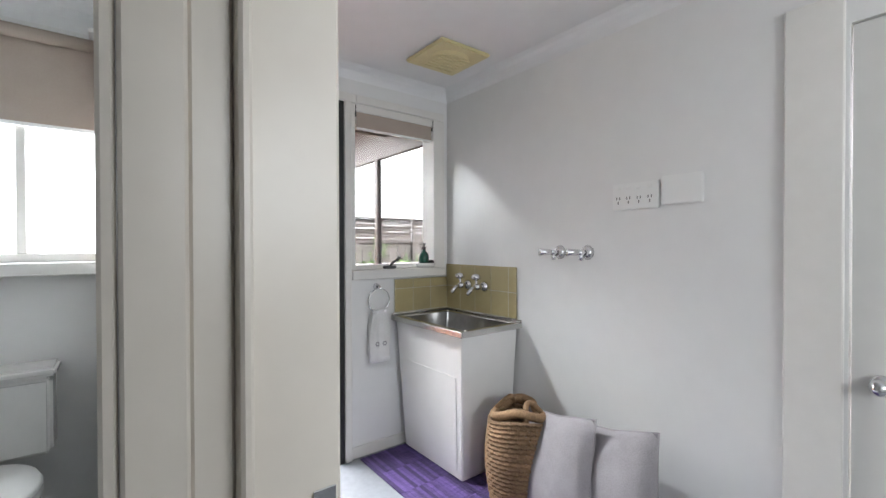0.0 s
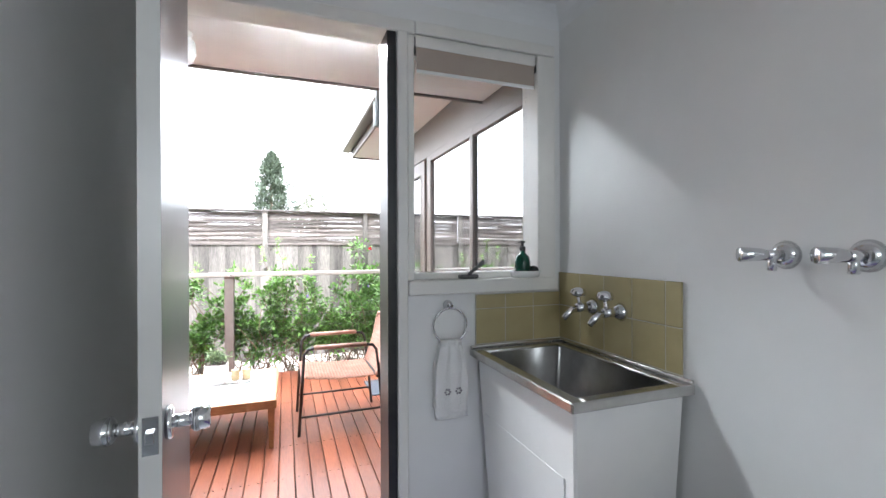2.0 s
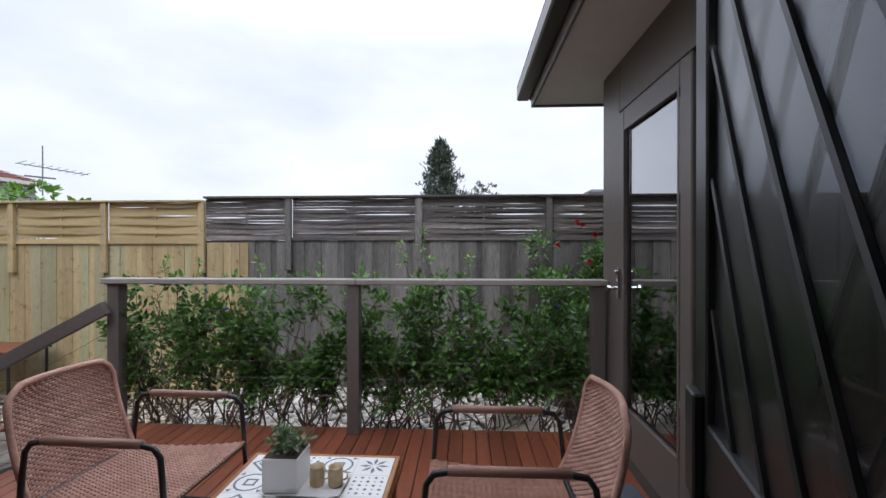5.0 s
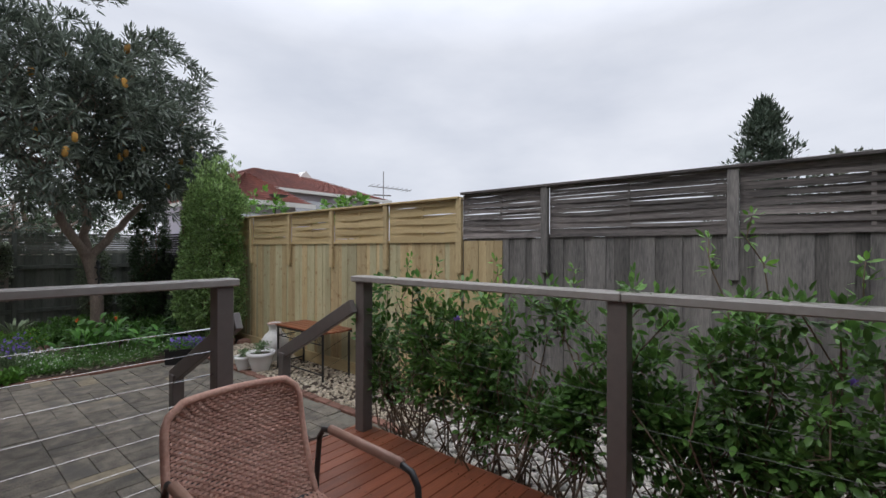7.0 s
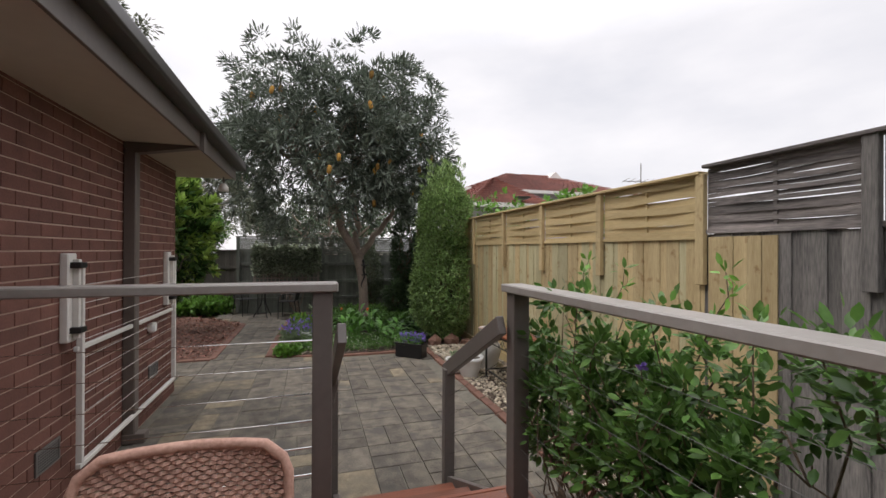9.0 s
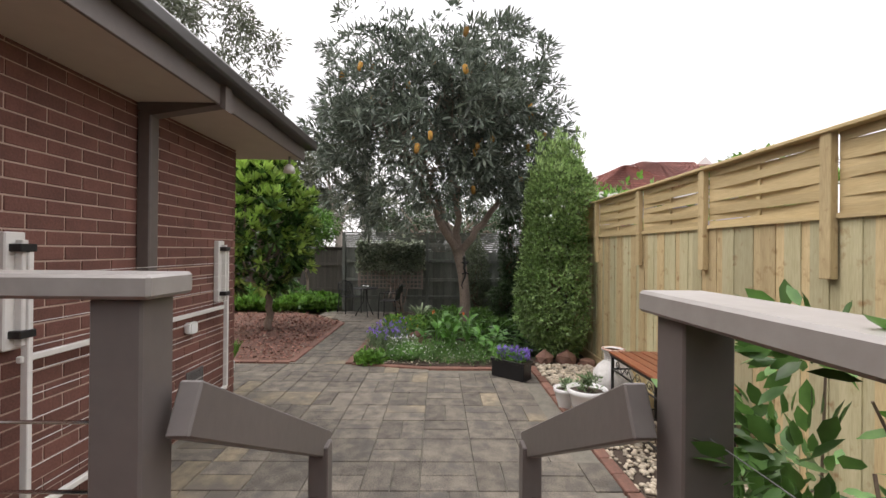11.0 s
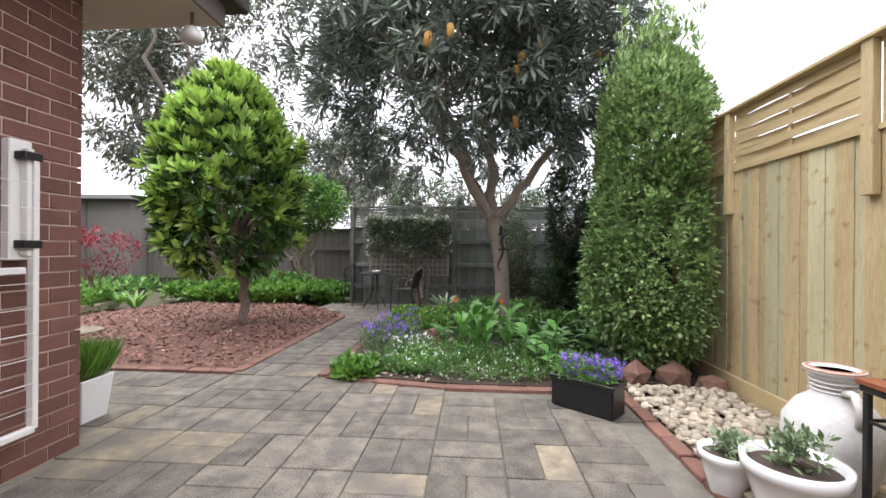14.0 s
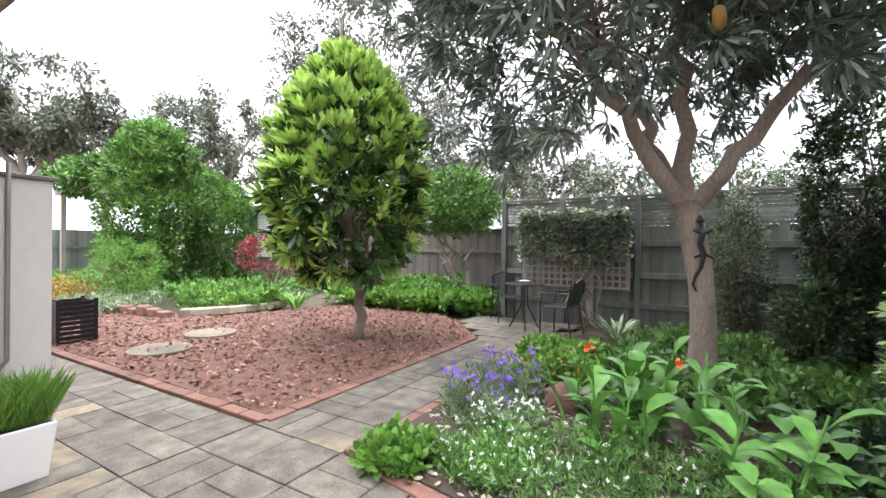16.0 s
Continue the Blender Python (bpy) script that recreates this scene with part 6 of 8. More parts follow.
# ---- sheds, neighbours and far things ----
shed = thing("garden_shed", (-15.5, -5.6, P), "grey rendered shed with flat roof and slatted blind", "shed")
GREYR = pm("grey render", (0.20, 0.18, 0.165), (0.17, 0.155, 0.14), 0.9, 6, 0.2)
part("wall", box(-17, -14.2, -7.6, -3.9, P, 1.95), GREYR, shed)
part("roof", box(-17.2, -13.95, -7.8, -3.7, 1.95, 2.07), pm("roof metal", (0.28, 0.27, 0.26), None, 0.5, 6), shed, "", 0.01)
wnd = part("window", box(-14.2, -14.17, -6.75, -5.95, 0.35, 1.85), DARKT, shed)
for k in range(20):
    part("blind_slat", box(-14.165, -14.15, -6.70, -6.0, 0.40 + k * 0.071, 0.455 + k * 0.071), PLASTW, wnd)
part("panel_joint", box(-14.2, -14.18, -5.2, -5.16, P, 1.95), DARKT, shed)


ROOFR = pm("terracotta roof tile", (0.25, 0.078, 0.055), (0.16, 0.05, 0.038), 0.75, 4, 0.3, rand=0.2)


def tiled_slope(parent, a, b, c, d, rows, cols):
    """Rows of lapped tiles on the quad a b (eaves) c d (ridge)."""
    a, b, c, d = map(Vector, (a, b, c, d))
    n = (b - a).cross(d - a).normalized()
    if n.z < 0:
        n = -n
    me = Mesh()
    for r in range(rows):
        for q in range(cols):
            u0, u1, v0, v1 = q / cols, (q + 0.94) / cols, r / rows, (r + 1.12) / rows
            f = lambda u, v: (a.lerp(b, u)).lerp(d.lerp(c, u), v)
            p = [f(u0, v0) + n * 0.06, f(u1, v0) + n * 0.06, f(u1, min(1, v1)), f(u0, min(1, v1)), f((u0 + u1) / 2, v0) + n * 0.10, f((u0 + u1) / 2, min(1, v1)) + n * 0.04]
            me.add(p, [(0, 4, 5, 3), (4, 1, 2, 5)])
    o = part("roof_tiles", me, ROOFR, parent)
    return tagged(o, kind="stuff")


def house(name, x0, x1, y0, y1, ze, zr, label, wallm):
    h = thing(name, ((x0 + x1) / 2, (y0 + y1) / 2, P), label, "house")
    part("wall", box(x0 + 0.5, x1 - 0.5, y0 + 0.5, y1 - 0.5, P, ze), wallm, h)
    k = min(x1 - x0, y1 - y0) / 2
    xm0, xm1, ym0, ym1 = x0 + k, x1 - k, y0 + k, y1 - k
    if xm1 - xm0 < 0.01:
        xm1 = xm0 + 0.01
    if ym1 - ym0 < 0.01:
        ym1 = ym0 + 0.01
    part("roof", Mesh().add([(x0, y0, ze), (x1, y0, ze), (x1, y1, ze), (x0, y1, ze), (xm0, ym0, zr), (xm1, ym0, zr), (xm1, ym1, zr), (xm0, ym1, zr)], [(0, 1, 5, 4), (1, 2, 6, 5), (2, 3, 7, 6), (3, 0, 4, 7), (4, 5, 6, 7), (3, 2, 1, 0)]), ROOFR, h)
    tiled_slope(h, (x1, y0, ze), (x1, y1, ze), (xm1, ym1, zr), (xm1, ym0, zr), 12, 26)
    tiled_slope(h, (x0, y0, ze), (x1, y0, ze), (xm1, ym0, zr), (xm0, ym0, zr), 12, 26)
    part("gutter", Mesh().box(x1 - 0.02, x1 + 0.12, y0 - 0.1, y1 + 0.1, ze - 0.15, ze + 0.03).box(x0, x1, y0 - 0.12, y0 + 0.02, ze - 0.15, ze + 0.03), WHITEM, h)
    part("window", box(x1 - 0.5, x1 - 0.47, (y0 + y1) / 2 - 1.2, (y0 + y1) / 2 + 0.6, ze - 1.5, ze - 0.5), GLASSD, h)
    return h


LILAC = pm("pale lilac render", (0.52, 0.49, 0.55), (0.47, 0.44, 0.5), 0.8, 3)
hs = house("neighbour_house", -30, -21, 12.7, 24.5, 4.6, 6.35, "neighbour's lilac house with red tiled roof", LILAC)
part("gable", Mesh().add([(-24.6, 19.3, 5.7), (-24.6, 21.1, 5.7), (-24.6, 20.2, 6.5), (-25.4, 19.3, 5.7), (-25.4, 21.1, 5.7), (-25.4, 20.2, 6.5)], [(0, 1, 2), (5, 4, 3), (0, 2, 5, 3), (1, 4, 5, 2), (0, 3, 4, 1)]), WHITEM, hs, "white trimmed gable")
house("neighbour_garage", -21, -15.5, 10.6, 14.6, 3.15, 4.5, "neighbour's low building with red tiled roof", LILAC)
dish_ = thing("satellite_dish", (-15.5, 12.2, 3.2), "small grey satellite dish on the roof edge", "satellite dish")
part("reflector", Mesh().lathe((-15.3, 12.9, 3.3), [(0.02, 0), (0.25, 0.04), (0.38, 0.12), (0.36, 0.12), (0.2, 0.06)], 20), pm("dish grey", (0.09, 0.09, 0.1), None, 0.5, 5), dish_)
part("mast", Mesh().tube([(-15.6, 12.9, 2.6), (-15.4, 12.9, 3.35)], 0.03, 8), BLACKM, dish_)
ant = thing("tv_antenna", (-21, 24, 4.2), "thin metal television antenna mast", "antenna")
part("mast", Mesh().tube([(-21, 23.9, 4.0), (-21, 23.9, 6.6)], 0.03, 6), MATS["grey metal"], ant)
part("boom", Mesh().tube([(-21, 22.6, 5.45), (-21, 26.6, 5.55)], 0.025, 6), MATS["grey metal"], ant)
for k in range(9):
    part("element", Mesh().tube([(-21.3, 22.8 + k * 0.45, 5.46), (-20.7, 22.8 + k * 0.45, 5.60)], 0.015, 5), MATS["grey metal"], ant)
part("stay", Mesh().tube([(-21, 23.0, 4.9), (-21, 24.6, 5.0)], 0.05, 6), MATS["grey metal"], ant)
house("neighbour_house_north", 6, 16, 16, 26, 2.6, 4.6, "neighbour's house with tiled roof behind the fence", LILAC)
tk = thing("roof_cooler", (3.9, 12.0, P), "dark box shaped rooftop cooler behind the fence", "cooler")
part("stand", box(3.65, 4.15, 11.75, 12.25, P, 2.2), GREYR, tk)
part("body", box(3.6, 4.2, 11.7, 12.3, 2.2, 2.5), pm("cooler grey", (0.10, 0.10, 0.11), None, 0.6, 5), tk, "", 0.05)

# ---- planting ----
def plant(name, at, label, category, group=""):
    return thing(name, at, label, category, group)


def stuff(name, me, mat, label, category):
    return tagged(part(name, me, mat), label, category, "", "stuff")


# clipped loose hedge behind the rail
hedge = plant("hedge", (0.1, 6.05, -0.35), "loose green leafy hedge grown through the balustrade wires", "hedge")
stems, tips = Mesh(), []
for k in range(44):
    bx = -1.62 + 3.55 * k / 43 + random.uniform(-0.03, 0.03)
    by = 6.0 + random.uniform(-0.1, 0.12)
    for q in range(4):
        ex, ey, ez = bx + random.uniform(-0.35, 0.35), 5.98 + random.uniform(-0.16, 0.2), random.uniform(0.25, 1.0)
        ey = max(5.86, ey)
        pts = bough(stems, (bx, by, -0.36), (ex, ey, ez), 0.008, 0.003, 0.22, 6, 4)
        tips += [p for p in pts[2:]]
part("branchwork", stems, TWIG, hedge)
cent = np.array([(p.x, p.y, p.z) for p in tips])
dens = np.array([noise.noise(Vector((p[0] * 1.7, p[2] * 2.2, 3.1))) for p in cent])
cent = cent[(dens > -0.42) | (cent[:, 2] > 0.75)]
cent = cent[cent[:, 2] > 0.08 + 0.24 * rng.random(len(cent))]
cent = cent + rng.normal(size=cent.shape) * 0.05
cent[:, 1] = np.maximum(cent[:, 1], 5.87)
cent[:, 2] = np.minimum(cent[:, 2], 1.0 + 0.06 * rng.random(len(cent)))
pos, dr = clump_leaves(cent, 46, 0.10, 0.1, (0, 6.1, 0.3), 0.25)
dr[:, 1] -= 0.35
part("leaves", leaf_mesh("hedge_leaves", pos, dr, rng.uniform(0.032, 0.07, len(pos)), 0.5, L_HEDGE), L_HEDGE, hedge)
for sx, sh in ((0.73, 1.40), (0.60, 1.30), (-0.73, 1.16), (-1.2, 1.15), (-1.5, 1.18), (0.98, 1.2), (-0.2, 1.13)):
    sp = Mesh()
    pts = bough(sp, (sx, 6.05, 0.7), (sx + random.uniform(-0.1, 0.1), 6.1, sh), 0.005, 0.002, 0.1, 6, 4)
    part("shoot", sp, TWIG, hedge)
    c2 = np.array([tuple(p) for p in pts[1:]])
    pos, dr = clump_leaves(c2, 9, 0.03, 0, (sx, 6.1, 0), 0.3)
    part("shoot_leaves", leaf_mesh("shoot_leaves", pos, dr, rng.uniform(0.03, 0.06, len(pos)), 0.42, L_FRESH), L_FRESH, hedge)
PURP = pm("violet petal", (0.32, 0.20, 0.68), (0.22, 0.13, 0.52), 0.6, 8, trans=0.3)
WHITEP = pm("white petal", (0.80, 0.80, 0.78), None, 0.6, 8, trans=0.2)
REDP = pm("red petal", (0.50, 0.02, 0.03), (0.35, 0.012, 0.02), 0.6, 8, trans=0.2)
PINKP = pm("pink petal", (0.62, 0.22, 0.24), None, 0.6, 8, trans=0.2)
ORP = pm("orange petal", (0.75, 0.16, 0.03), None, 0.6, 8, trans=0.2)
YELP = pm("yellow petal", (0.75, 0.52, 0.05), None, 0.6, 8, trans=0.2)


def blooms(name, cent, r, mat, petals=6, size=0.02):
    n = len(cent)
    pos = np.repeat(np.array(cent), petals, 0)
    dr = unit(n * petals) + np.array([0, 0, 0.35])
    return leaf_mesh(name, pos, dr, size * np.ones(n * petals), 0.7, mat, 0.3)


part("blossom", blooms("hedge_flowers", [(1.45, 5.9, 0.32), (1.0, 5.9, 0.75), (-0.85, 5.9, 0.8), (1.7, 5.9, 0.85)], 0.03, PURP, 8, 0.026), PURP, hedge)

rose = plant("climbing_rose", (1.75, 6.9, -0.35), "climbing rose with red blooms on the old fence", "rose bush")
st, tips = Mesh(), []
for k in range(9):
    pts = bough(st, (1.95 + random.uniform(-0.1, 0.1), 7.0, -0.35), (2.12 + random.uniform(-0.36, 0.36), 7.1 + random.uniform(-0.25, 0.3), random.uniform(0.7, 1.38)), 0.012, 0.004, 0.2, 7, 5)
    tips += pts[2:]
part("cane_growth", st, TWIG, rose)
cent = np.array([tuple(p) for p in tips]) + rng.normal(size=(len(tips), 3)) * 0.09
pos, dr = clump_leaves(cent, 105, 0.19, 0.1, (1.95, 7.1, 0.5), 0.2)
part("leaves", leaf_mesh("rose_leaves", pos, dr, rng.uniform(0.04, 0.065, len(pos)), 0.6, L_HEDGE), L_HEDGE, rose)
part("blossom", blooms("rose_blooms", [(2.08, 6.8, 1.52), (2.14, 6.82, 1.49), (2.18, 6.75, 1.14), (1.9, 6.8, 1.3), (2.25, 6.8, 1.4)], 0, REDP, 18, 0.036), REDP, rose)


# banksia
def branch_tree(name, base, fork, label, cc, cr, nmain, r0, mat, twigs, limbs=()):
    t = plant(name, base, label, "tree")
    tr = Mesh()
    bv, fv = Vector(base), Vector(fork)
    sway = Vector((0.3, 0.5, 0)) * r0
    bp_ = [bv.lerp(fv, u) + sway * math.sin(math.pi * u) for u in np.linspace(0, 1, 11)]
    trunk_v = Mesh().tube(bp_, 1.0, 16)
    for i in range(11):
        rad_ = r0 * (0.84 + 0.55 * math.exp(-i * 1.1) + 0.16 * max(0, (i - 7) / 3) ** 2)
        for q in range(16):
            c_, v_ = bp_[i], Vector(trunk_v.v[i * 16 + q])
            k_ = rad_ * (1 + 0.06 * math.sin(3 * q * math.tau / 16 + 0.4 * i))
            trunk_v.v[i * 16 + q] = tuple(c_ + (v_ - c_) * k_)
    tr.add(trunk_v.v, trunk_v.f)
    ends, low = [], fv - Vector((0, 0, r0 * 0.8))
    starts = []
    for e in limbs:
        starts.append(bough(tr, low, e, r0 * 0.66, r0 * 0.42, 0.035, 9, 12))
    for k in range(nmain * (2 if limbs else 1)):
        a = k * math.tau / nmain + random.uniform(-0.3, 0.3)
        e = Vector(cc) + Vector((cr[0] * 0.62 * math.cos(a), cr[1] * 0.62 * math.sin(a), cr[2] * random.uniform(-0.25, 0.45)))
        if starts:
            from_ = min((q for l_ in starts for q in l_[4:]), key=lambda q: (q - e).length + random.uniform(0, 0.6))
            pts = bough(tr, from_, e, r0 * 0.34, r0 * 0.12, 0.12, 9, 8)
        else:
            pts = bough(tr, low, e, r0 * 0.5, r0 * 0.13, 0.07, 9, 10)
        for q in range(twigs):
            s = pts[random.randint(3, 8)]
            d = Vector(unit(1)[0])
            e2 = s + Vector((d.x * cr[0] * 0.42, d.y * cr[1] * 0.42, abs(d.z) * cr[2] * 0.45 - 0.1))
            p2 = bough(tr, s, e2, r0 * 0.13, r0 * 0.035, 0.2, 5, 6)
            ends += p2[2:]
    part("trunk", tr, mat, t, "", 0, True)
    return t, np.array([tuple(p) for p in ends])


ban, ends = branch_tree("banksia_tree", (-9.5, 5.85, P), (-9.55, 5.72, 1.15), "large grey green banksia tree with a forked trunk", (-9.5, 5.2, 3.3), (2.5, 2.6, 2.3), 7, 0.122, BARK, 9,
                        [(-9.15, 4.75, 2.75), (-9.75, 5.62, 3.3), (-9.35, 6.55, 2.15), (-10.1, 5.1, 2.7)])
cc, cr = (-9.5, 5.25, 3.55), (2.7, 2.85, 2.5)
cl = np.concatenate([clump_centres(cc, cr, 1500, 0.3), clump_centres((-9.2, 6.85, 2.9), (1.3, 1.15, 0.9), 260, 0.3), ends + rng.normal(size=ends.shape) * 0.25])
lump = np.array([noise.noise(Vector(tuple(p * 0.75))) for p in cl])
rim_ = np.linalg.norm((cl - np.array(cc)) / np.array(cr), axis=1)
lobe = np.array([noise.noise(Vector(tuple((p - np.array(cc)) / np.linalg.norm(p - np.array(cc)) * 2.3))) for p in cl])
cl = cl[(lump > -0.18) & (rim_ < 0.92 + 0.42 * lobe)]
cl = cl[cl[:, 2] > 1.35 + 0.25 * np.abs(rng.normal(size=len(cl)))]
cl = cl[~((np.hypot(cl[:, 0] + 9.5, cl[:, 1] - 5.7) < 1.0) & (cl[:, 2] < 2.3))]
pos, dr = clump_leaves(cl, 36, 0.15, 0.7, cc, 0.15)
part("leaves", leaf_mesh("banksia_leaves", pos, dr, rng.uniform(0.10, 0.19, len(pos)), 0.22, L_BANKSIA, 0.35, 0.1), L_BANKSIA, ban)
CONE = pm("old gold flower spike", (0.50, 0.30, 0.05), (0.30, 0.13, 0.04), 0.9, 60, 0.8, rand=0.5)
cone = Mesh().lathe((0, 0, 0), [(0.012, -0.02), (0.036, 0.0), (0.04, 0.05), (0.038, 0.11), (0.02, 0.13), (0.004, 0.135)], 12).data("flower_spike", CONE, 0, True)
out = cl[(cl[:, 0] > -9.2) & (cl[:, 2] < 4.6)]
for p in out[rng.choice(len(out), 26, False)]:
    o = part("flower_spike", cone, CONE, ban)
    o.location = Vector(p) + Vector((0.12, 0, 0.03)) - Vector((0, 0, 0))
    o.rotation_euler = (random.uniform(-0.3, 0.3), random.uniform(-0.3, 0.3), 0)
    o.matrix_parent_inverse = Matrix.Translation(-ban.location)
liz = Mesh()
liz.tube([(-9.32, 5.83, 0.95), (-9.31, 5.85, 0.86), (-9.31, 5.83, 0.78), (-9.31, 5.86, 0.68), (-9.31, 5.84, 0.58), (-9.31, 5.80, 0.50), (-9.31, 5.78, 0.43), (-9.31, 5.81, 0.37)], 0.032, 8, 0.008)
for s in (-1, 1):
    liz.tube([(-9.31, 5.85, 0.86), (-9.31, 5.85 + s * 0.07, 0.90)], 0.014, 6).tube([(-9.31, 5.86, 0.70), (-9.31, 5.86 + s * 0.07, 0.66)], 0.014, 6)
liz.lathe((-9.315, 5.83, 0.96), [(0.012, -0.02), (0.036, 0.01), (0.02, 0.05), (0.004, 0.07)], 10)
tagged(part("metal_lizard", liz, BLACKM, None, "", 0, True), "dark metal lizard ornament fixed to the trunk", "ornament")

# glossy lawn tree
mag = plant("lawn_tree", (-9.4, 1.95, P), "small round headed tree with glossy leaves and lime new growth", "tree")
tr = Mesh()
bough(tr, (-9.4, 1.95, P), (-9.4, 1.88, 0.42), 0.075, 0.06, 0.05, 6, 12)
mends = []
for k in range(16):
    a = k * 2.4
    e = (-9.4 + 0.75 * math.cos(a), 1.8 + 0.75 * math.sin(a), 0.7 + 0.13 * k)
    mends += bough(tr, (-9.4, 1.86, 0.25 + 0.05 * k), e, 0.03, 0.008, 0.15, 6, 6)[2:]
bough(tr, (-9.4, 1.88, 0.4), (-9.35, 1.8, 2.9), 0.055, 0.01, 0.06, 8, 8)
part("trunk", tr, BARK, mag, "", 0, True)
n = 640
h = rng.random(n) ** 0.8
zz = 0.35 + 2.8 * h
rad = 1.06 * np.sin(np.pi * np.clip(h * 0.80 + 0.15, 0, 1)) ** 0.8 * (1 - 0.12 * h)
rr = rad * (0.5 + 0.5 * rng.random(n) ** 0.4)
an = rng.random(n) * math.tau
cl = np.stack([-9.4 + rr * np.cos(an), 1.75 + rr * np.sin(an), zz], 1)
cl += rng.normal(size=cl.shape) * 0.05
outer = rr / np.maximum(rad, 0.01)
young = (outer > 0.58) & (rng.random(n) < 0.35 + 0.9 * h)
for sel, lm, nm, per, sz in ((~young, L_MAGN, "leaves", 15, (0.16, 0.25)), (young, L_MAGN, "outer_leaves", 7, (0.14, 0.21))):
    pos, dr = clump_leaves(cl[sel], per, 0.06, 0.75, (-9.4, 1.75, 1.4), 0.15)
    part(nm, leaf_mesh("lawn_tree_" + nm, pos, dr, rng.uniform(*sz, len(pos)), 0.34, lm, 0.3), lm, mag)
yc = cl[young] + (cl[young] - np.array((-9.4, 1.75, 1.3))) * 0.05
pos, dr = clump_leaves(yc, 15, 0.035, 0.9, (-9.4, 1.75, 1.2), 0.45)
part("young_leaves", leaf_mesh("lawn_tree_young", pos, dr, rng.uniform(0.15, 0.23, len(pos)), 0.32, L_LIME, 0.3), L_LIME, mag)


def bush(name, at, c, r, n, per, leaf, width, mat, label, category="shrub", shell=0.5, stemn=6, up=0.2, flat=-9, group=""):
    b = plant(name, at, label, category, group)
    sm_ = Mesh()
    for k in range(stemn):
        d = unit(1)[0]
        bough(sm_, Vector(at) + Vector((random.uniform(-0.05, 0.05), random.uniform(-0.05, 0.05), 0)), (c[0] + d[0] * r[0] * 0.6, c[1] + d[1] * r[1] * 0.6, c[2] + abs(d[2]) * r[2] * 0.5), 0.02 + 0.008 * max(r), 0.006, 0.15, 6, 6)
    part("branchwork", sm_, TWIG, b)
    cl_ = clump_centres(c, r, n, shell)
    lump_ = np.array([noise.noise(Vector(tuple(p * 1.3 / max(0.6, min(r))))) for p in cl_])
    cl_ = cl_[(lump_ > -0.22) & (cl_[:, 2] > max(flat, at[2] + 0.02))]
    p_, d_ = clump_leaves(cl_, per, 0.12 * max(0.5, min(r)), 0.5, c, up)
    p_[:, 2] = np.maximum(p_[:, 2], at[2] + 0.01)
    part("leaves", leaf_mesh(name + "_leaves", p_, d_, rng.uniform(0.7, 1.3, len(p_)) * leaf, width, mat), mat, b)
    return b


# columnar shrub by the fence
pit = plant("columnar_shrub", (-7.6, 7.1, P), "tall dense columnar pittosporum beside the fence", "shrub")
sm2 = Mesh()
for k in range(10):
    bough(sm2, (-7.6 + random.uniform(-0.1, 0.1), 7.1 + random.uniform(-0.1, 0.1), P), (-7.6 + random.uniform(-0.45, 0.45), 7.1 + random.uniform(-0.35, 0.25), random.uniform(1.5, 2.8)), 0.022, 0.005, 0.12, 7, 6)
part("branchwork", sm2, TWIG, pit)
n = 4700
h = rng.random(n)
rad = 0.80 * (0.82 + 0.25 * np.sin(h * 7) * 0.4) * np.where(h > 0.72, 1 - ((h - 0.72) / 0.28) ** 2 * 0.75, 1) * np.where(h < 0.15, 0.55 + 3 * h, 1)
an = rng.random(n) * math.tau
rr = rad * (0.55 + 0.45 * rng.random(n) ** 0.35)
cl = np.stack([-7.5 + rr * np.cos(an), 7.20 + 0.9 * rr * np.sin(an), -0.38 + 2.95 * h], 1)
cl = cl[(cl[:, 1] < 7.46) | (cl[:, 2] > 1.95)]
pos, dr = clump_leaves(cl, 14, 0.07, 0.6, (-7.6, 7.05, 1.1), 0.35)
pos[:, 1] = np.where(pos[:, 2] < 1.9, np.minimum(pos[:, 1], 7.5), pos[:, 1])
part("leaves", leaf_mesh("columnar_leaves", pos, dr, rng.uniform(0.034, 0.06, len(pos)), 0.6, L_PITT), L_PITT, pit)
cl = np.stack([-7.5 + (rng.normal(size=160) * 0.26).clip(-0.45, 0.45), 7.12 + (rng.normal(size=160) * 0.2).clip(-0.4, 0.32), 2.25 + rng.random(160) * 0.65], 1)
pos, dr = clump_leaves(cl, 14, 0.05, 0, (-7.6, 7.05, 1), 1.6)
part("top_growth", leaf_mesh("columnar_shoots", pos, dr, rng.uniform(0.05, 0.09, len(pos)), 0.28, L_PITT), L_PITT, pit)

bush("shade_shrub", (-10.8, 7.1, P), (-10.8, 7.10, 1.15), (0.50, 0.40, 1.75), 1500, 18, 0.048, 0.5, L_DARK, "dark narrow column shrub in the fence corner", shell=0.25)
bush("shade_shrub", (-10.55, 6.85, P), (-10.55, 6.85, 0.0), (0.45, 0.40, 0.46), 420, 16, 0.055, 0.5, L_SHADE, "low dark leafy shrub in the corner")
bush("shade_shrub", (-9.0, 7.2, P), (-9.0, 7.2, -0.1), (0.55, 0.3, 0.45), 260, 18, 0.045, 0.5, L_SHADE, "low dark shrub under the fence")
bush("grey_shrub", (-11.7, 6.3, P), (-11.75, 6.3, 0.5), (0.32, 0.36, 1.05), 700, 16, 0.042, 0.5, L_GREYD, "grey green shrub climbing the back fence")
L_IVY = lmat("ivy leaf", (0.46, 0.50, 0.37), (0.16, 0.20, 0.13), 0.3, 0.15, 0.5)
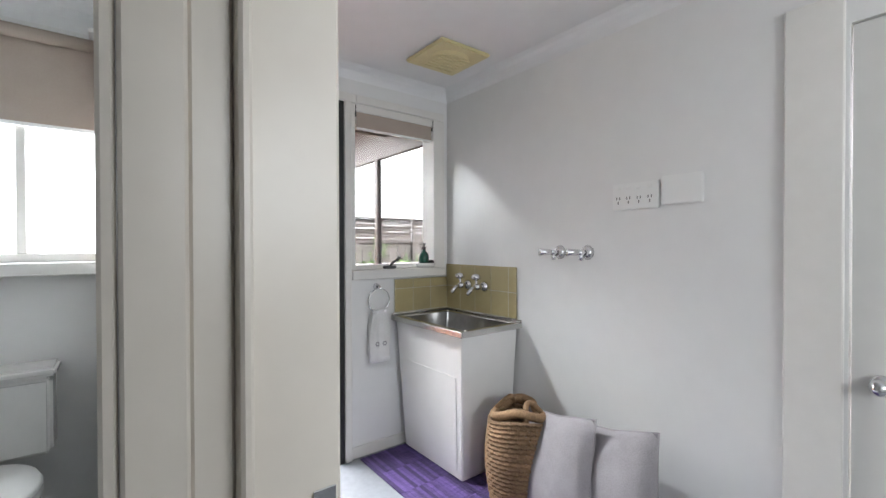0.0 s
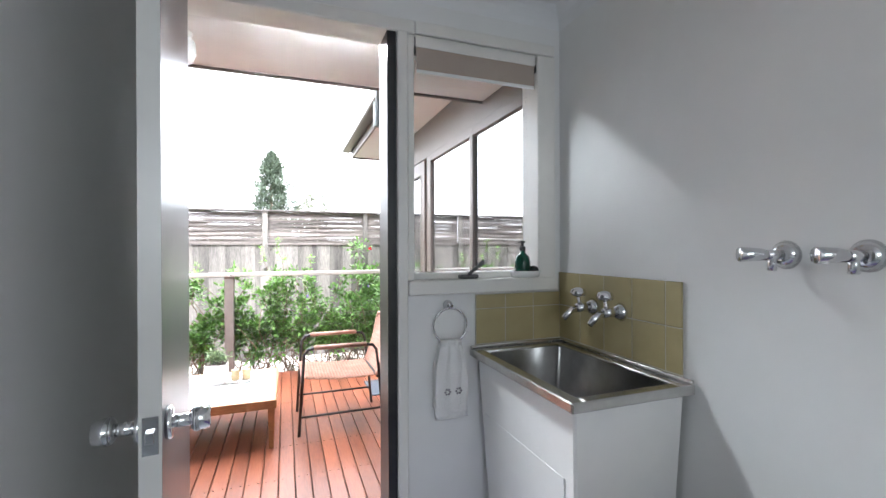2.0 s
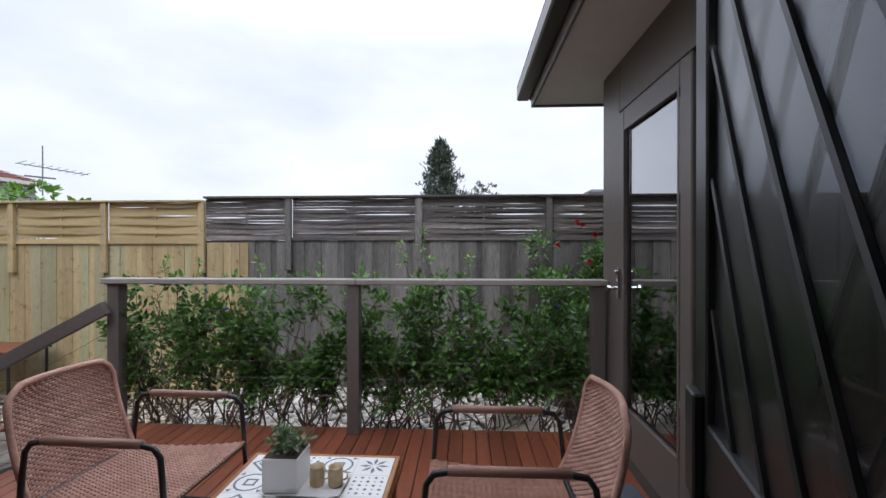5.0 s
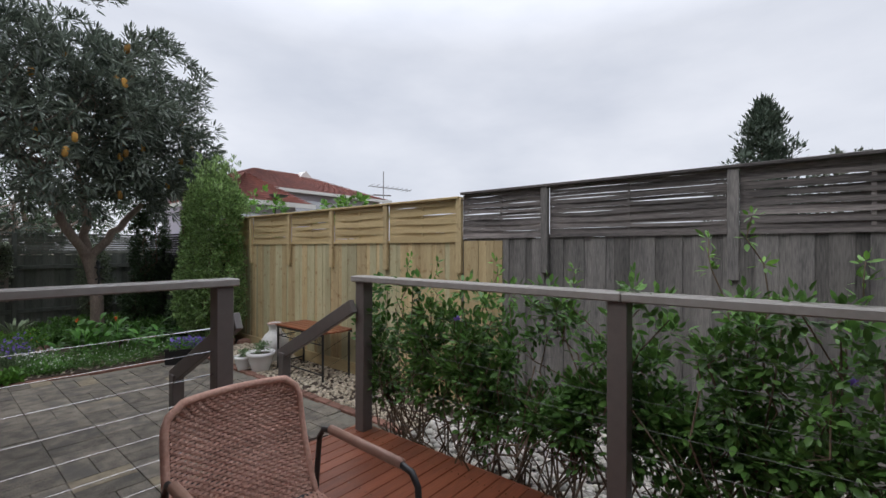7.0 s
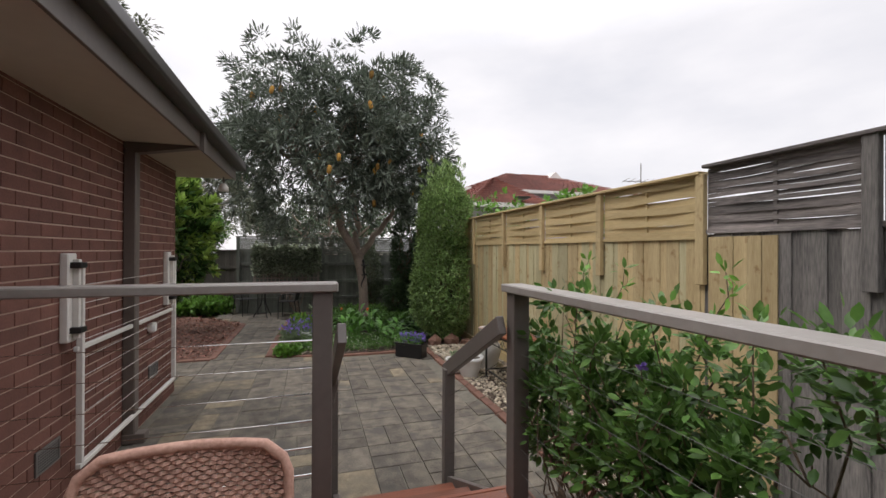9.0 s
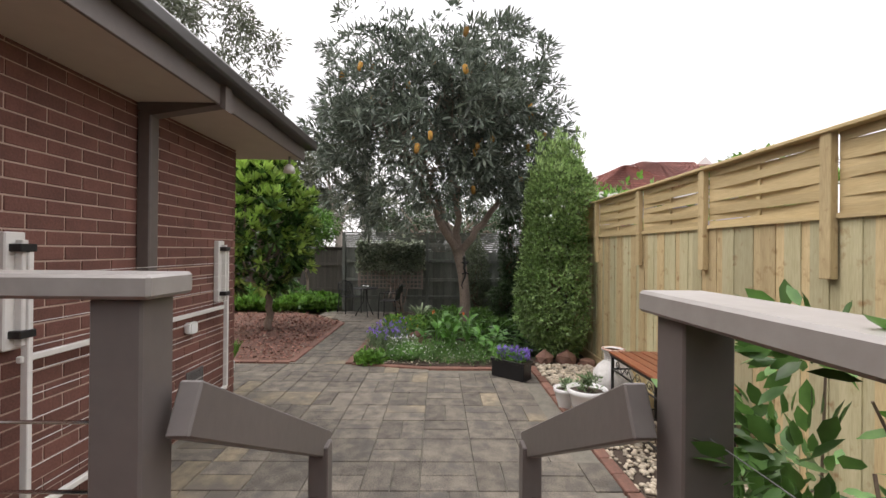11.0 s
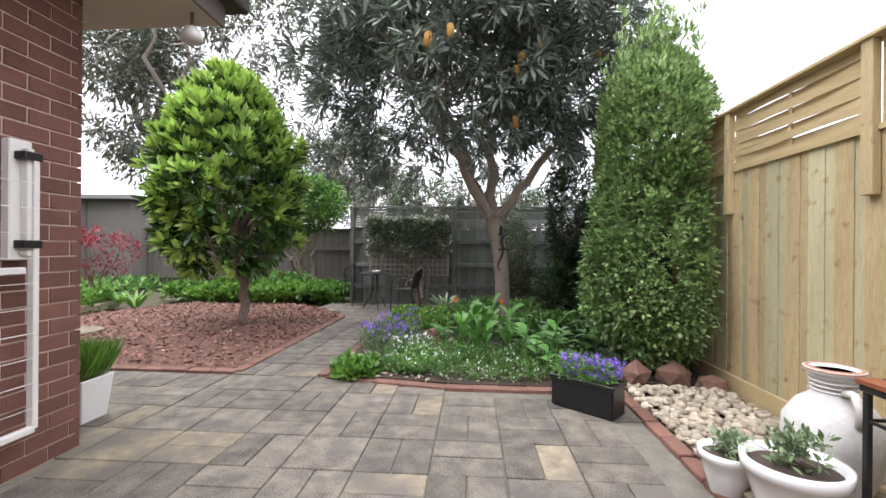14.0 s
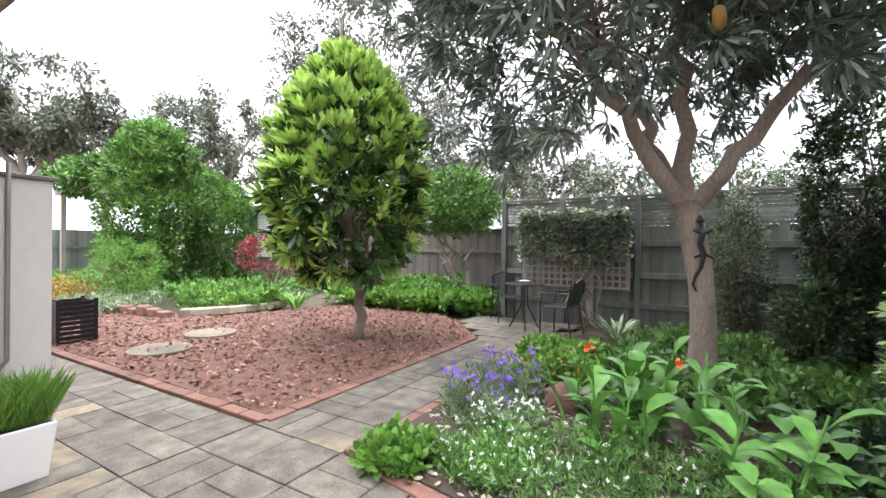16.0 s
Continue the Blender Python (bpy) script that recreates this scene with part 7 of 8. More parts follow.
ivy = plant("ivy", (-12.2, 4.05, 0.1), "ivy covering the lattice trellis", "climber")
cl = np.stack([-12.22 + rng.random(900) * 0.14, 3.18 + 1.75 * rng.random(900), 1.28 - 0.66 * rng.random(900) ** 1.4 + 0.06 * rng.normal(size=900)], 1)
pos, dr = clump_leaves(cl, 7, 0.06, 0, (-13, 4, 0.6), -0.2)
dr[:, 0] += 0.8
part("leaves", leaf_mesh("ivy_leaves", pos, dr, rng.uniform(0.05, 0.085, len(pos)), 0.8, L_IVY), L_IVY, ivy)
stv = Mesh()
for k in range(5):
    bough(stv, (-12.15, 4.4 + random.uniform(-0.1, 0.1), P), (-12.22, 3.4 + 0.3 * k, 0.7), 0.025, 0.008, 0.25, 8, 6)
part("branchwork", stv, BARK, ivy)

# flower bed
bed = Mesh().prism([(-6.98, 4.12), (-6.78, 5.3), (-6.78, 6.55), (-6.95, 6.62), (-6.95, 7.56), (-12.4, 7.56), (-12.4, 5.0), (-10.9, 4.25), (-9.0, 4.14)], P - 0.05, P + 0.03)
struct("ground_bed", bed, SOIL, "dark soil of the flower bed with bark chips", "ground")
canna = plant("canna_clump", (-8.0, 5.5, P), "broad leaved canna clump with orange buds", "canna")
pos, dr, sz = [], [], []
stm = Mesh()
for k in range(26):
    bx, by = -7.95 + rng.normal() * 0.36, 5.45 + rng.normal() * 0.38
    hh = rng.uniform(0.25, 0.62)
    lean = Vector((rng.normal() * 0.08, rng.normal() * 0.08, hh))
    stm.tube([(bx, by, P), Vector((bx, by, P)) + lean], 0.012, 6, 0.006)
    for q in range(5):
        a = rng.random() * math.tau
        f = 0.25 + 0.75 * q / 5
        pos.append(tuple(Vector((bx, by, P)) + lean * f))
        dr.append((math.cos(a), math.sin(a), rng.uniform(0.6, 1.9)))
        sz.append(rng.uniform(0.19, 0.33))
part("branchwork", stm, L_BED, canna)
L_CANNA = lmat("canna leaf", (0.13, 0.30, 0.06), (0.06, 0.165, 0.03), 0.35, 0.22, 0.4)


def broad_leaves(name, pos, dr, sz, width, mat):
    """Large arching leaves of five cross sections each."""
    me = Mesh()
    for p, d, L in zip(pos, dr, sz):
        p, d = Vector(p), Vector(d).normalized()
        s = d.cross(Vector((0, 0, 1))).normalized()
        vs = []
        for k, wd in enumerate((0.12, 0.75, 1.0, 0.72, 0.05)):
            u = k / 4
            c_ = p + d * L * u - Vector((0, 0, 1)) * L * 0.38 * u * u
            w_ = L * width * wd / 2
            vs += [c_ - s * w_ + Vector((0, 0, w_ * 0.35)), c_, c_ + s * w_ + Vector((0, 0, w_ * 0.35))]
        fs = []
        for k in range(4):
            fs += [(3 * k, 3 * k + 1, 3 * k + 4, 3 * k + 3), (3 * k + 1, 3 * k + 2, 3 * k + 5, 3 * k + 4)]
        me.add(vs, fs)
    return me.data(name, mat, 0, True)


part("leaves", broad_leaves("canna_leaves", pos, dr, sz, 0.36, L_CANNA), L_CANNA, canna)
part("bud_growth", blooms("canna_buds", [(-7.75, 5.25, 0.13), (-7.7, 5.72, 0.10)], 0, ORP, 9, 0.045), ORP, canna)
p2, d2, s2 = [], [], []
for k in range(26):
    bx, by = -7.7 + rng.normal() * 0.3, 6.35 + rng.normal() * 0.22
    for q in range(4):
        a = rng.random() * math.tau
        p2.append((bx, by, P + 0.08 + 0.07 * q)), d2.append((math.cos(a), math.sin(a), 0.6)), s2.append(rng.uniform(0.13, 0.22))
acan = plant("leafy_clump", (-7.7, 6.35, P), "broad leaved green clump in the bed", "plant")
part("leaves", broad_leaves("leafy_clump_leaves", p2, d2, s2, 0.6, L_CANNA), L_CANNA, acan)


def carpet(name, x0, x1, y0, y1, n, per, h, leaf, width, mat, label, category="ground cover", flowers=None):
    c_ = plant(name, ((x0 + x1) / 2, (y0 + y1) / 2, P), label, category)
    cl_ = np.stack([x0 + (x1 - x0) * rng.random(n), y0 + (y1 - y0) * rng.random(n), np.zeros(n)], 1)
    u, v = (cl_[:, 0] - (x0 + x1) / 2) / (x1 - x0) * 2, (cl_[:, 1] - (y0 + y1) / 2) / (y1 - y0) * 2
    cl_ = cl_[u * u + v * v < 1.0 + 0.25 * rng.random(n)]
    hh_ = np.array([0.5 + 0.5 * noise.noise(Vector((p[0] * 2.6, p[1] * 2.6, 1))) for p in cl_])
    cl_[:, 2] = P + 0.03 + h * (0.3 + hh_) * rng.random(len(cl_))
    p_, d_ = clump_leaves(cl_, per, 0.05, 0, (0, 0, 0), 0.7)
    p_[:, 2] = np.maximum(p_[:, 2], P + 0.02)
    part("leaves", leaf_mesh(name + "_leaves", p_, d_, rng.uniform(0.7, 1.3, len(p_)) * leaf, width, mat), mat, c_)
    if flowers:
        fm, fn, fs, fz = flowers
        k_ = rng.choice(len(cl_), min(fn, len(cl_)), False)
        fc = cl_[k_] + np.array([0, 0, fz])
        part("blossom", blooms(name + "_flowers", fc, 0, fm, 6, fs), fm, c_)
    return c_


carpet("daisies", -7.75, -6.82, 4.55, 6.5, 900, 12, 0.17, 0.045, 0.22, L_HEDGE, "low daisy carpet with small white flowers", flowers=(WHITEP, 230, 0.015, 0.04))
carpet("daisies", -7.5, -6.95, 4.6, 5.1, 160, 12, 0.15, 0.045, 0.25, L_BED, "low carpet with tiny white flowers", flowers=(WHITEP, 60, 0.016, 0.05))
carpet("lime_groundcover", -7.2, -6.86, 4.15, 4.55, 170, 8, 0.10, 0.06, 0.7, L_FRESH, "bright lime leafed ground cover")
carpet("lavender", -8.6, -7.6, 4.15, 4.8, 380, 14, 0.28, 0.06, 0.14, L_SAGE, "grey green lavender with violet spikes", flowers=(PURP, 100, 0.028, 0.14))
carpet("alyssum", -7.9, -7.4, 4.55, 5.0, 160, 8, 0.22, 0.04, 0.4, L_SAGE, "white flowering clump in the bed", flowers=(WHITEP, 55, 0.022, 0.07))
carpet("yellow_cover", -9.8, -8.6, 4.3, 5.1, 420, 12, 0.26, 0.06, 0.6, L_FRESH, "yellow green ground cover under the tree", flowers=(YELP, 60, 0.025, 0.06))
carpet("shade_cover", -11.5, -8.6, 5.0, 7.3, 900, 12, 0.22, 0.075, 0.6, L_HEDGE, "leafy green ground cover below the banksia")
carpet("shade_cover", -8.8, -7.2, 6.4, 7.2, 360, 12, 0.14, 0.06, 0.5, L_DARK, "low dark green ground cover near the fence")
carpet("hosta_border", -13.6, -11.7, -1.5, 2.6, 1700, 10, 0.35, 0.12, 0.62, L_FRESH, "lush low green border along the mulch")
carpet("red_border", -14.3, -12.6, -0.5, 1.4, 500, 12, 0.6, 0.09, 0.5, L_BED, "green border plants with red flowers", flowers=(REDP, 26, 0.05, 0.1))
carpet("pond_plants", -11.2, -9.6, -3.4, -1.3, 900, 12, 0.4, 0.09, 0.4, L_FRESH, "feathery green plants in the raised bed")
carpet("grey_edging", -9.6, -7.9, -4.3, -2.9, 600, 12, 0.3, 0.06, 0.3, L_GREY, "grey green edging plants")
carpet("orange_edging", -9.4, -8.0, -6.8, -5.2, 400, 12, 0.55, 0.06, 0.5, lmat("golden leaf", (0.42, 0.28, 0.05), (0.25, 0.2, 0.04)), "golden leafed shrubs in the side bed")
stuff("lawn_border", leaf_mesh("border_leaves", np.stack([-15 + 5 * rng.random(9000), -13 + 10 * rng.random(9000), P + 0.35 * rng.random(9000)], 1), unit(9000) + np.array([0, 0, 0.8]), 0.14, 0.4, L_BED), L_BED, "dense low planting of the side garden", "planting")
bush("feathery_shrub", (-9.3, -4.3, P), (-9.3, -4.3, 0.25), (0.75, 0.7, 0.65), 420, 18, 0.10, 0.16, L_FRESH, "bright feathery green shrub", up=0.7)
bush("red_maple", (-11.3, -2.2, P), (-11.3, -2.2, 0.55), (0.75, 0.75, 0.5), 230, 14, 0.075, 0.3, L_RED, "low dark red weeping maple", up=-0.1)
bush("tall_shrub", (-10.8, -6.2, P), (-10.8, -6.2, 1.6), (1.25, 1.25, 2.35), 1500, 24, 0.11, 0.42, L_SHRUB, "tall fresh green leafy shrub", up=0.3)
bush("tall_shrub", (-12.3, -5.6, P), (-12.3, -5.6, 0.9), (0.9, 0.9, 1.5), 800, 20, 0.09, 0.42, L_SHRUB, "loose fresh green shrub", up=0.2)
perg = thing("pergola", (-12, -10, P), "timber pergola covered with green wisteria", "pergola")
for x, y in ((-10.6, -11.4), (-13.5, -7.6), (-13.6, -11.6), (-10.4, -8.0)):
    part("post", box(x - 0.06, x + 0.06, y - 0.06, y + 0.06, P, 2.3), LATT, perg)
for x in (-10.6, -12.0, -13.5):
    part("beam", box(x - 0.04, x + 0.04, -12, -7.2, 2.3, 2.45), LATT, perg)
bush("wisteria", (-12.0, -9.6, 2.3), (-12.0, -9.6, 2.7), (2.3, 3.0, 0.75), 1900, 20, 0.15, 0.36, L_SHRUB, "green wisteria over the pergola", "climber", up=-0.4, stemn=3)
bush("wisteria", (-13.2, -7.3, 1.6), (-13.2, -7.3, 2.0), (0.9, 0.9, 0.9), 600, 18, 0.13, 0.36, L_SHRUB, "green wisteria hanging from the pergola", "climber", up=-0.6, stemn=2)
st3 = plant("small_tree", (-13.4, 1.2, P), "small multi stemmed tree with fresh green crown", "tree")
m3 = Mesh()
for k in range(6):
    bough(m3, (-13.4, 1.2 + 0.05 * k, P), (-13.4 + random.uniform(-0.6, 0.6), 1.25 + random.uniform(-0.9, 0.9), 1.7), 0.045, 0.012, 0.12, 7, 7)
part("trunk", m3, BARK, st3)
cl = clump_centres((-13.4, 1.25, 1.75), (1.0, 1.15, 0.75), 620, 0.4)
pos, dr = clump_leaves(cl, 18, 0.1, 0.4, (-13.4, 1.25, 1.7), 0.2)
part("leaves", leaf_mesh("small_tree_leaves", pos, dr, rng.uniform(0.06, 0.11, len(pos)), 0.5, L_SHRUB), L_SHRUB, st3)
for k, (ix, iy) in enumerate(((-10.9, -1.0), (-11.2, 4.9), (-11.0, -1.5))):
    ir = plant("strap_leaf_clump", (ix, iy, P), "strap leaved clump with arching blades", "plant", "strap leaved clumps")
    n = 60
    a = rng.random(n) * math.tau
    part("leaves", broad_leaves("strap_leaves", [(ix + 0.05 * math.cos(q), iy + 0.05 * math.sin(q), P) for q in a], [(math.cos(q), math.sin(q), rng.uniform(0.9, 2.4)) for q in a], rng.uniform(0.4, 0.65, n), 0.07, L_FRESH if k != 1 else L_GREY), L_FRESH, ir)
tuft = plant("tufted_grass", (-5.86, 2.78, P + 0.28), "bright green tufted grass in the square pot", "grass")
n = 900
a = rng.random(n) * math.tau
pos = np.stack([-5.86 + 0.085 * rng.normal(size=n).clip(-1.2, 1.2), 2.78 + 0.085 * rng.normal(size=n).clip(-1.2, 1.2), np.full(n, P + 0.285)], 1)
dr = np.stack([0.45 * np.cos(a), 0.45 * np.sin(a), np.ones(n)], 1)
part("blades", leaf_mesh("grass_blades", pos, dr, rng.uniform(0.2, 0.36, n), 0.025, L_FRESH, 0.3, 0.15), L_FRESH, tuft)
# potted plants
for nm, x, y, z, hh, mt, lf in (("seedling", -5.07, 6.80, P + 0.25, 0.15, L_SAGE, 0.04), ("succulent", -5.30, 6.66, P + 0.19, 0.10, L_GREY, 0.035), ("succulent", 0.255, 4.455, TZ + 0.145, 0.085, L_SAGE, 0.03)):
    pl = plant(nm, (x, y, z), "small leafy plant growing in the pot", "plant")
    cl = np.stack([x + rng.normal(size=46) * hh * 0.33, y + rng.normal(size=46) * hh * 0.33, z + hh * rng.random(46)], 1)
    pos, dr = clump_leaves(cl, 7, 0.02, 0.3, (x, y, z), 0.4)
    part("leaves", leaf_mesh(nm + "_leaves", pos, dr, rng.uniform(0.7, 1.3, len(pos)) * lf, 0.4, mt), mt, pl)
lob = plant("lobelia", (-6.36, 6.27, P + 0.22), "trailing violet lobelia in the trough", "flowers")
q = np.stack([rng.uniform(-0.23, 0.23, 260), rng.uniform(-0.11, 0.11, 260), rng.uniform(0.22, 0.36, 260)], 1)
q = np.array([tuple(pmx @ Vector(tuple(p))) for p in q])
pos, dr = clump_leaves(q, 6, 0.03, 0, (0, 0, 0), 0.5)
part("leaves", leaf_mesh("lobelia_leaves", pos, dr, rng.uniform(0.02, 0.045, len(pos)), 0.3, L_BED), L_BED, lob)
part("blossom", blooms("lobelia_flowers", q[q[:, 0] > -6.5] + np.array([0, 0.03, 0.03]), 0, PURP, 5, 0.024), PURP, lob)

# far trees
def far_tree(name, base, cc, cr, n, per, leaf, mat, label, r0, mains=7, tr_mat=None):
    t, e_ = branch_tree(name, base, (base[0], base[1], base[2] + (cc[2] - base[2]) * 0.55), label, cc, cr, mains, r0, tr_mat or BARK, 5)
    cl_ = np.concatenate([clump_centres(cc, cr, n, 0.35), e_])
    lump_ = np.array([noise.noise(Vector(tuple(p * 1.6 / min(cr)))) for p in cl_])
    cl_ = cl_[lump_ > 0.0]
    p_, d_ = clump_leaves(cl_, per, 0.13 * min(cr), 0.3, cc, -0.4)
    part("leaves", leaf_mesh(name + "_leaves", p_, d_, rng.uniform(0.7, 1.3, len(p_)) * leaf, 0.3, mat, simple=True), mat, t)
    return t


far_tree("gum_tree", (-18.4, -6.0, P), (-18.2, -5.0, 7.4), (3.8, 4.6, 4.6), 560, 70, 0.24, L_GUM, "tall eucalyptus with open grey green crown", 0.3, 9, pm("pale gum bark", (0.42, 0.37, 0.33), (0.30, 0.26, 0.23), 0.9, 5, 0.3))
far_tree("gum_tree", (-13.0, -24, P), (-13.5, -23.5, 7.6), (4.2, 4.2, 2.8), 460, 50, 0.34, L_GUM, "broad eucalyptus beyond the side garden", 0.4, 7, MATS["pale gum bark"])
far_tree("gum_tree", (-32, -2, P), (-32, -2.5, 6.3), (4.0, 5.0, 3.2), 360, 50, 0.36, L_GUM, "grey green eucalyptus far behind the fence", 0.35, 6, MATS["pale gum bark"])
far_tree("gum_tree", (-23, -5, P), (-23, -5, 3.6), (2.2, 4.2, 2.2), 330, 46, 0.26, L_GUM, "low spreading eucalyptus behind the shed", 0.22, 6, MATS["pale gum bark"])
far_tree("gum_tree", (-26, 3, P), (-26, 3, 3.0), (2.0, 3.0, 1.5), 200, 46, 0.26, L_GUM, "low rounded tree beyond the back fence", 0.2, 6, MATS["pale gum bark"])
far_tree("gum_tree", (-19, -17, P), (-19, -17, 6.8), (3.6, 4.0, 2.6), 360, 50, 0.3, L_GUM, "grey green eucalyptus behind the pergola", 0.3, 6, MATS["pale gum bark"])
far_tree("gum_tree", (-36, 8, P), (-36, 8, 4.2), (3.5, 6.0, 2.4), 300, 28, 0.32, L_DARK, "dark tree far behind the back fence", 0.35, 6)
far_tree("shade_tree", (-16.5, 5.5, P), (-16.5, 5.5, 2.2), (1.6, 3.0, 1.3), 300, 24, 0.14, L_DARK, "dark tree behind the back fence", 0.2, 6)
far_tree("shade_tree", (-17, -1.0, P), (-17, -1.0, 2.1), (1.8, 3.6, 1.5), 520, 26, 0.16, L_GUM, "soft grey green tree beyond the far fence", 0.2, 6)
con = plant("conifer", (0.42, 13.0, P), "dark grey green conifer beyond the old fence", "tree")
part("trunk", Mesh().tube([(0.42, 13.0, P), (0.42, 13.0, 3.7)], 0.1, 8, 0.012), BARK, con)
h = rng.random(760)
an = rng.random(760) * math.tau
rr = (0.98 * (1 - h) ** 0.7 + 0.03) * (0.35 + 0.65 * rng.random(760)) * (0.82 + 0.3 * np.sin(h * 31 + 2 * np.sin(an * 2)))
cl = np.stack([0.42 + rr * np.cos(an), 13.0 + rr * np.sin(an), 1.2 + 2.6 * h], 1)
pos, dr = clump_leaves(cl, 18, 0.11, 0.6, (0.42, 13.0, 1.4), 0.5)
part("needles", leaf_mesh("conifer_needles", pos, dr, rng.uniform(0.06, 0.13, len(pos)), 0.3, L_CONI, simple=True), L_CONI, con)
bush("shade_tree", (1.45, 12.8, P), (1.45, 12.8, 2.2), (0.55, 0.5, 0.6), 120, 14, 0.07, 0.5, L_GUM, "olive rounded shrub behind the old fence")
bush("vine_shrub", (-5.6, 8.9, P), (-5.6, 8.9, 1.85), (1.0, 0.5, 0.4), 60, 10, 0.11, 0.6, L_FRESH, "leafy shoots rising behind the pine fence")
bush("vine_shrub", (-12.5, 10.5, P), (-12.5, 10.5, 2.2), (0.8, 1.2, 1.0), 120, 10, 0.16, 0.5, L_FRESH, "leafy shrub in the neighbour's yard")

# ---- loose stones, mulch and paving ----
PEB = pm("river pebble", (0.47, 0.41, 0.315), (0.29, 0.24, 0.175), 0.7, 14, 0.3, rand=0.35)
PEBW = pm("white pebble", (0.62, 0.58, 0.52), (0.45, 0.42, 0.37), 0.7, 14, 0.3, rand=0.35)
CHIP = pm("bark chip", (0.30, 0.15, 0.115), (0.15, 0.07, 0.052), 0.95, 20, 0.4, rand=0.6)
EDGEB = pm("red edging brick", (0.22, 0.105, 0.075), (0.14, 0.075, 0.055), 0.9, 16, 0.5, rand=0.25)
icos = bmesh.new()
bmesh.ops.create_icosphere(icos, subdivisions=1, radius=1)
IV = np.array([tuple(v.co) for v in icos.verts])
IFA = [tuple(v.index for v in f.verts) for f in icos.faces]
icos.free()


def stones(name, n, place, r0, r1, mat, label, flatz=0.6):
    vs, fs = [], []
    for k in range(n):
        x, y, z = place()
        r = random.uniform(r0, r1)
        q = IV * (1 + 0.16 * rng.normal(size=(len(IV), 1))) * np.array([r * random.uniform(0.8, 1.4), r * random.uniform(0.7, 1.1), r * flatz])
        a = random.random() * math.tau
        ca, sa = math.cos(a), math.sin(a)
        o = len(vs)
        vs += [(x + ca * p[0] - sa * p[1], y + sa * p[0] + ca * p[1], z + p[2]) for p in q]
        fs += [tuple(i + o for i in f) for f in IFA]
    me = bpy.data.meshes.new(name)
    me.from_pydata(vs, [], fs)
    me.shade_smooth()
    me.materials.append(mat)
    return tagged(part(name, me, mat), label, "stones", "", "stuff")


struct("ground_gravel_strip", Mesh().box(-1.7, 2.0, 5.88, 7.55, -0.46, -0.34), SOIL, "soil strip under the white pebbles", "ground")
stones("white_pebbles", 3600, lambda: (random.uniform(-1.7, 1.98), random.uniform(5.9, 7.5), -0.325 + random.uniform(-0.008, 0.012)), 0.016, 0.042, PEBW, "white pebbles along the deck edge")
struct("ground_pebble_bed", Mesh().box(-6.93, -1.75, 6.66, 7.55, P - 0.06, P + 0.0), SOIL, "soil under the river pebbles", "ground")
stones("river_pebbles", 1150, lambda: (random.uniform(-6.85, -5.1), random.uniform(6.70, 7.5), P + 0.02 + random.uniform(0, 0.03)), 0.017, 0.046, PEB, "cream and brown river pebbles beside the fence")
stones("fine_pebbles", 1500, lambda: (random.uniform(-5.1, -1.8), random.uniform(6.68, 7.5), P + 0.012), 0.012, 0.03, PEB, "fine pebbles along the fence foot")
ROCK = pm("red brown rock", (0.26, 0.14, 0.10), (0.15, 0.085, 0.065), 0.9, 9, 0.7)
for x, y, r in ((-7.0, 7.18, 0.13), (-7.02, 6.86, 0.12), (-6.85, 7.42, 0.11), (-8.35, 4.95, 0.16)):
    if r:
        q = IV * (1 + 0.14 * rng.normal(size=(len(IV), 1))) * np.array([r * 1.1, r * 1.3, r * 1.0]) + np.array([x, y, P + r * 0.55])
        bmr = bmesh.new()
        vv = [bmr.verts.new(p) for p in q]
        for f in IFA:
            bmr.faces.new([vv[i] for i in f])
        bmesh.ops.subdivide_edges(bmr, edges=bmr.edges[:], cuts=1, fractal=0.4, seed=3)
        mr = bpy.data.meshes.new("rock")
        bmr.to_mesh(mr)
        bmr.free()
        mr.materials.append(ROCK)
        tagged(part("rock", mr, ROCK), "weathered red brown garden rock", "rock", "garden rocks")
bould = Mesh().lathe((1.42, 6.1, -0.33), [(0.10, 0), (0.19, 0.06), (0.21, 0.16), (0.17, 0.26), (0.08, 0.31), (0.01, 0.32)], 20)
tagged(part("stone_ball", bould, PEBW, None, "", 0, True), "pale rounded stone beside the deck", "stone")

mul = [(-7.08, 3.18), (-7.08, -4.5), (-8.6, -4.8), (-9.4, -1.25), (-10.8, -0.9), (-11.9, -0.4), (-11.9, 1.6), (-11.3, 2.4), (-10.5, 3.1), (-10.2, 3.18)]
struct("ground_mulch", Mesh().prism(mul, P - 0.06, P + 0.015), MULCHG, "red brown bark mulch under the lawn tree", "ground")


def inside(x, y, poly):
    c_ = False
    for (xa, ya), (xb, yb) in zip(poly, poly[1:] + poly[:1]):
        if (ya > y) != (yb > y) and x < (xb - xa) * (y - ya) / (yb - ya) + xa:
            c_ = not c_
    return c_


pts = []
while len(pts) < 12000:
    x, y = random.uniform(-11.9, -7.08), random.uniform(-4.5, 3.18)
    if inside(x, y, mul):
        pts.append((x, y, P + 0.015 + random.random() * 0.02))
pts = np.array(pts)
dr = unit(len(pts)) * np.array([1, 1, 0.35])
stuff("mulch_chips", leaf_mesh("mulch_chips", pts, dr, rng.uniform(0.025, 0.075, len(pts)), 0.45, CHIP, 0.2), CHIP, "scattered red brown bark chips", "mulch")
pale = pts[:480] + np.array([0, 0, 0.012])
stuff("dry_leaves", leaf_mesh("dry_leaves", pale, unit(480) * np.array([1, 1, 0.3]), rng.uniform(0.02, 0.05, 480), 0.45, PEB, 0.3), PEB, "scattered pale dry leaves on the mulch", "leaves")
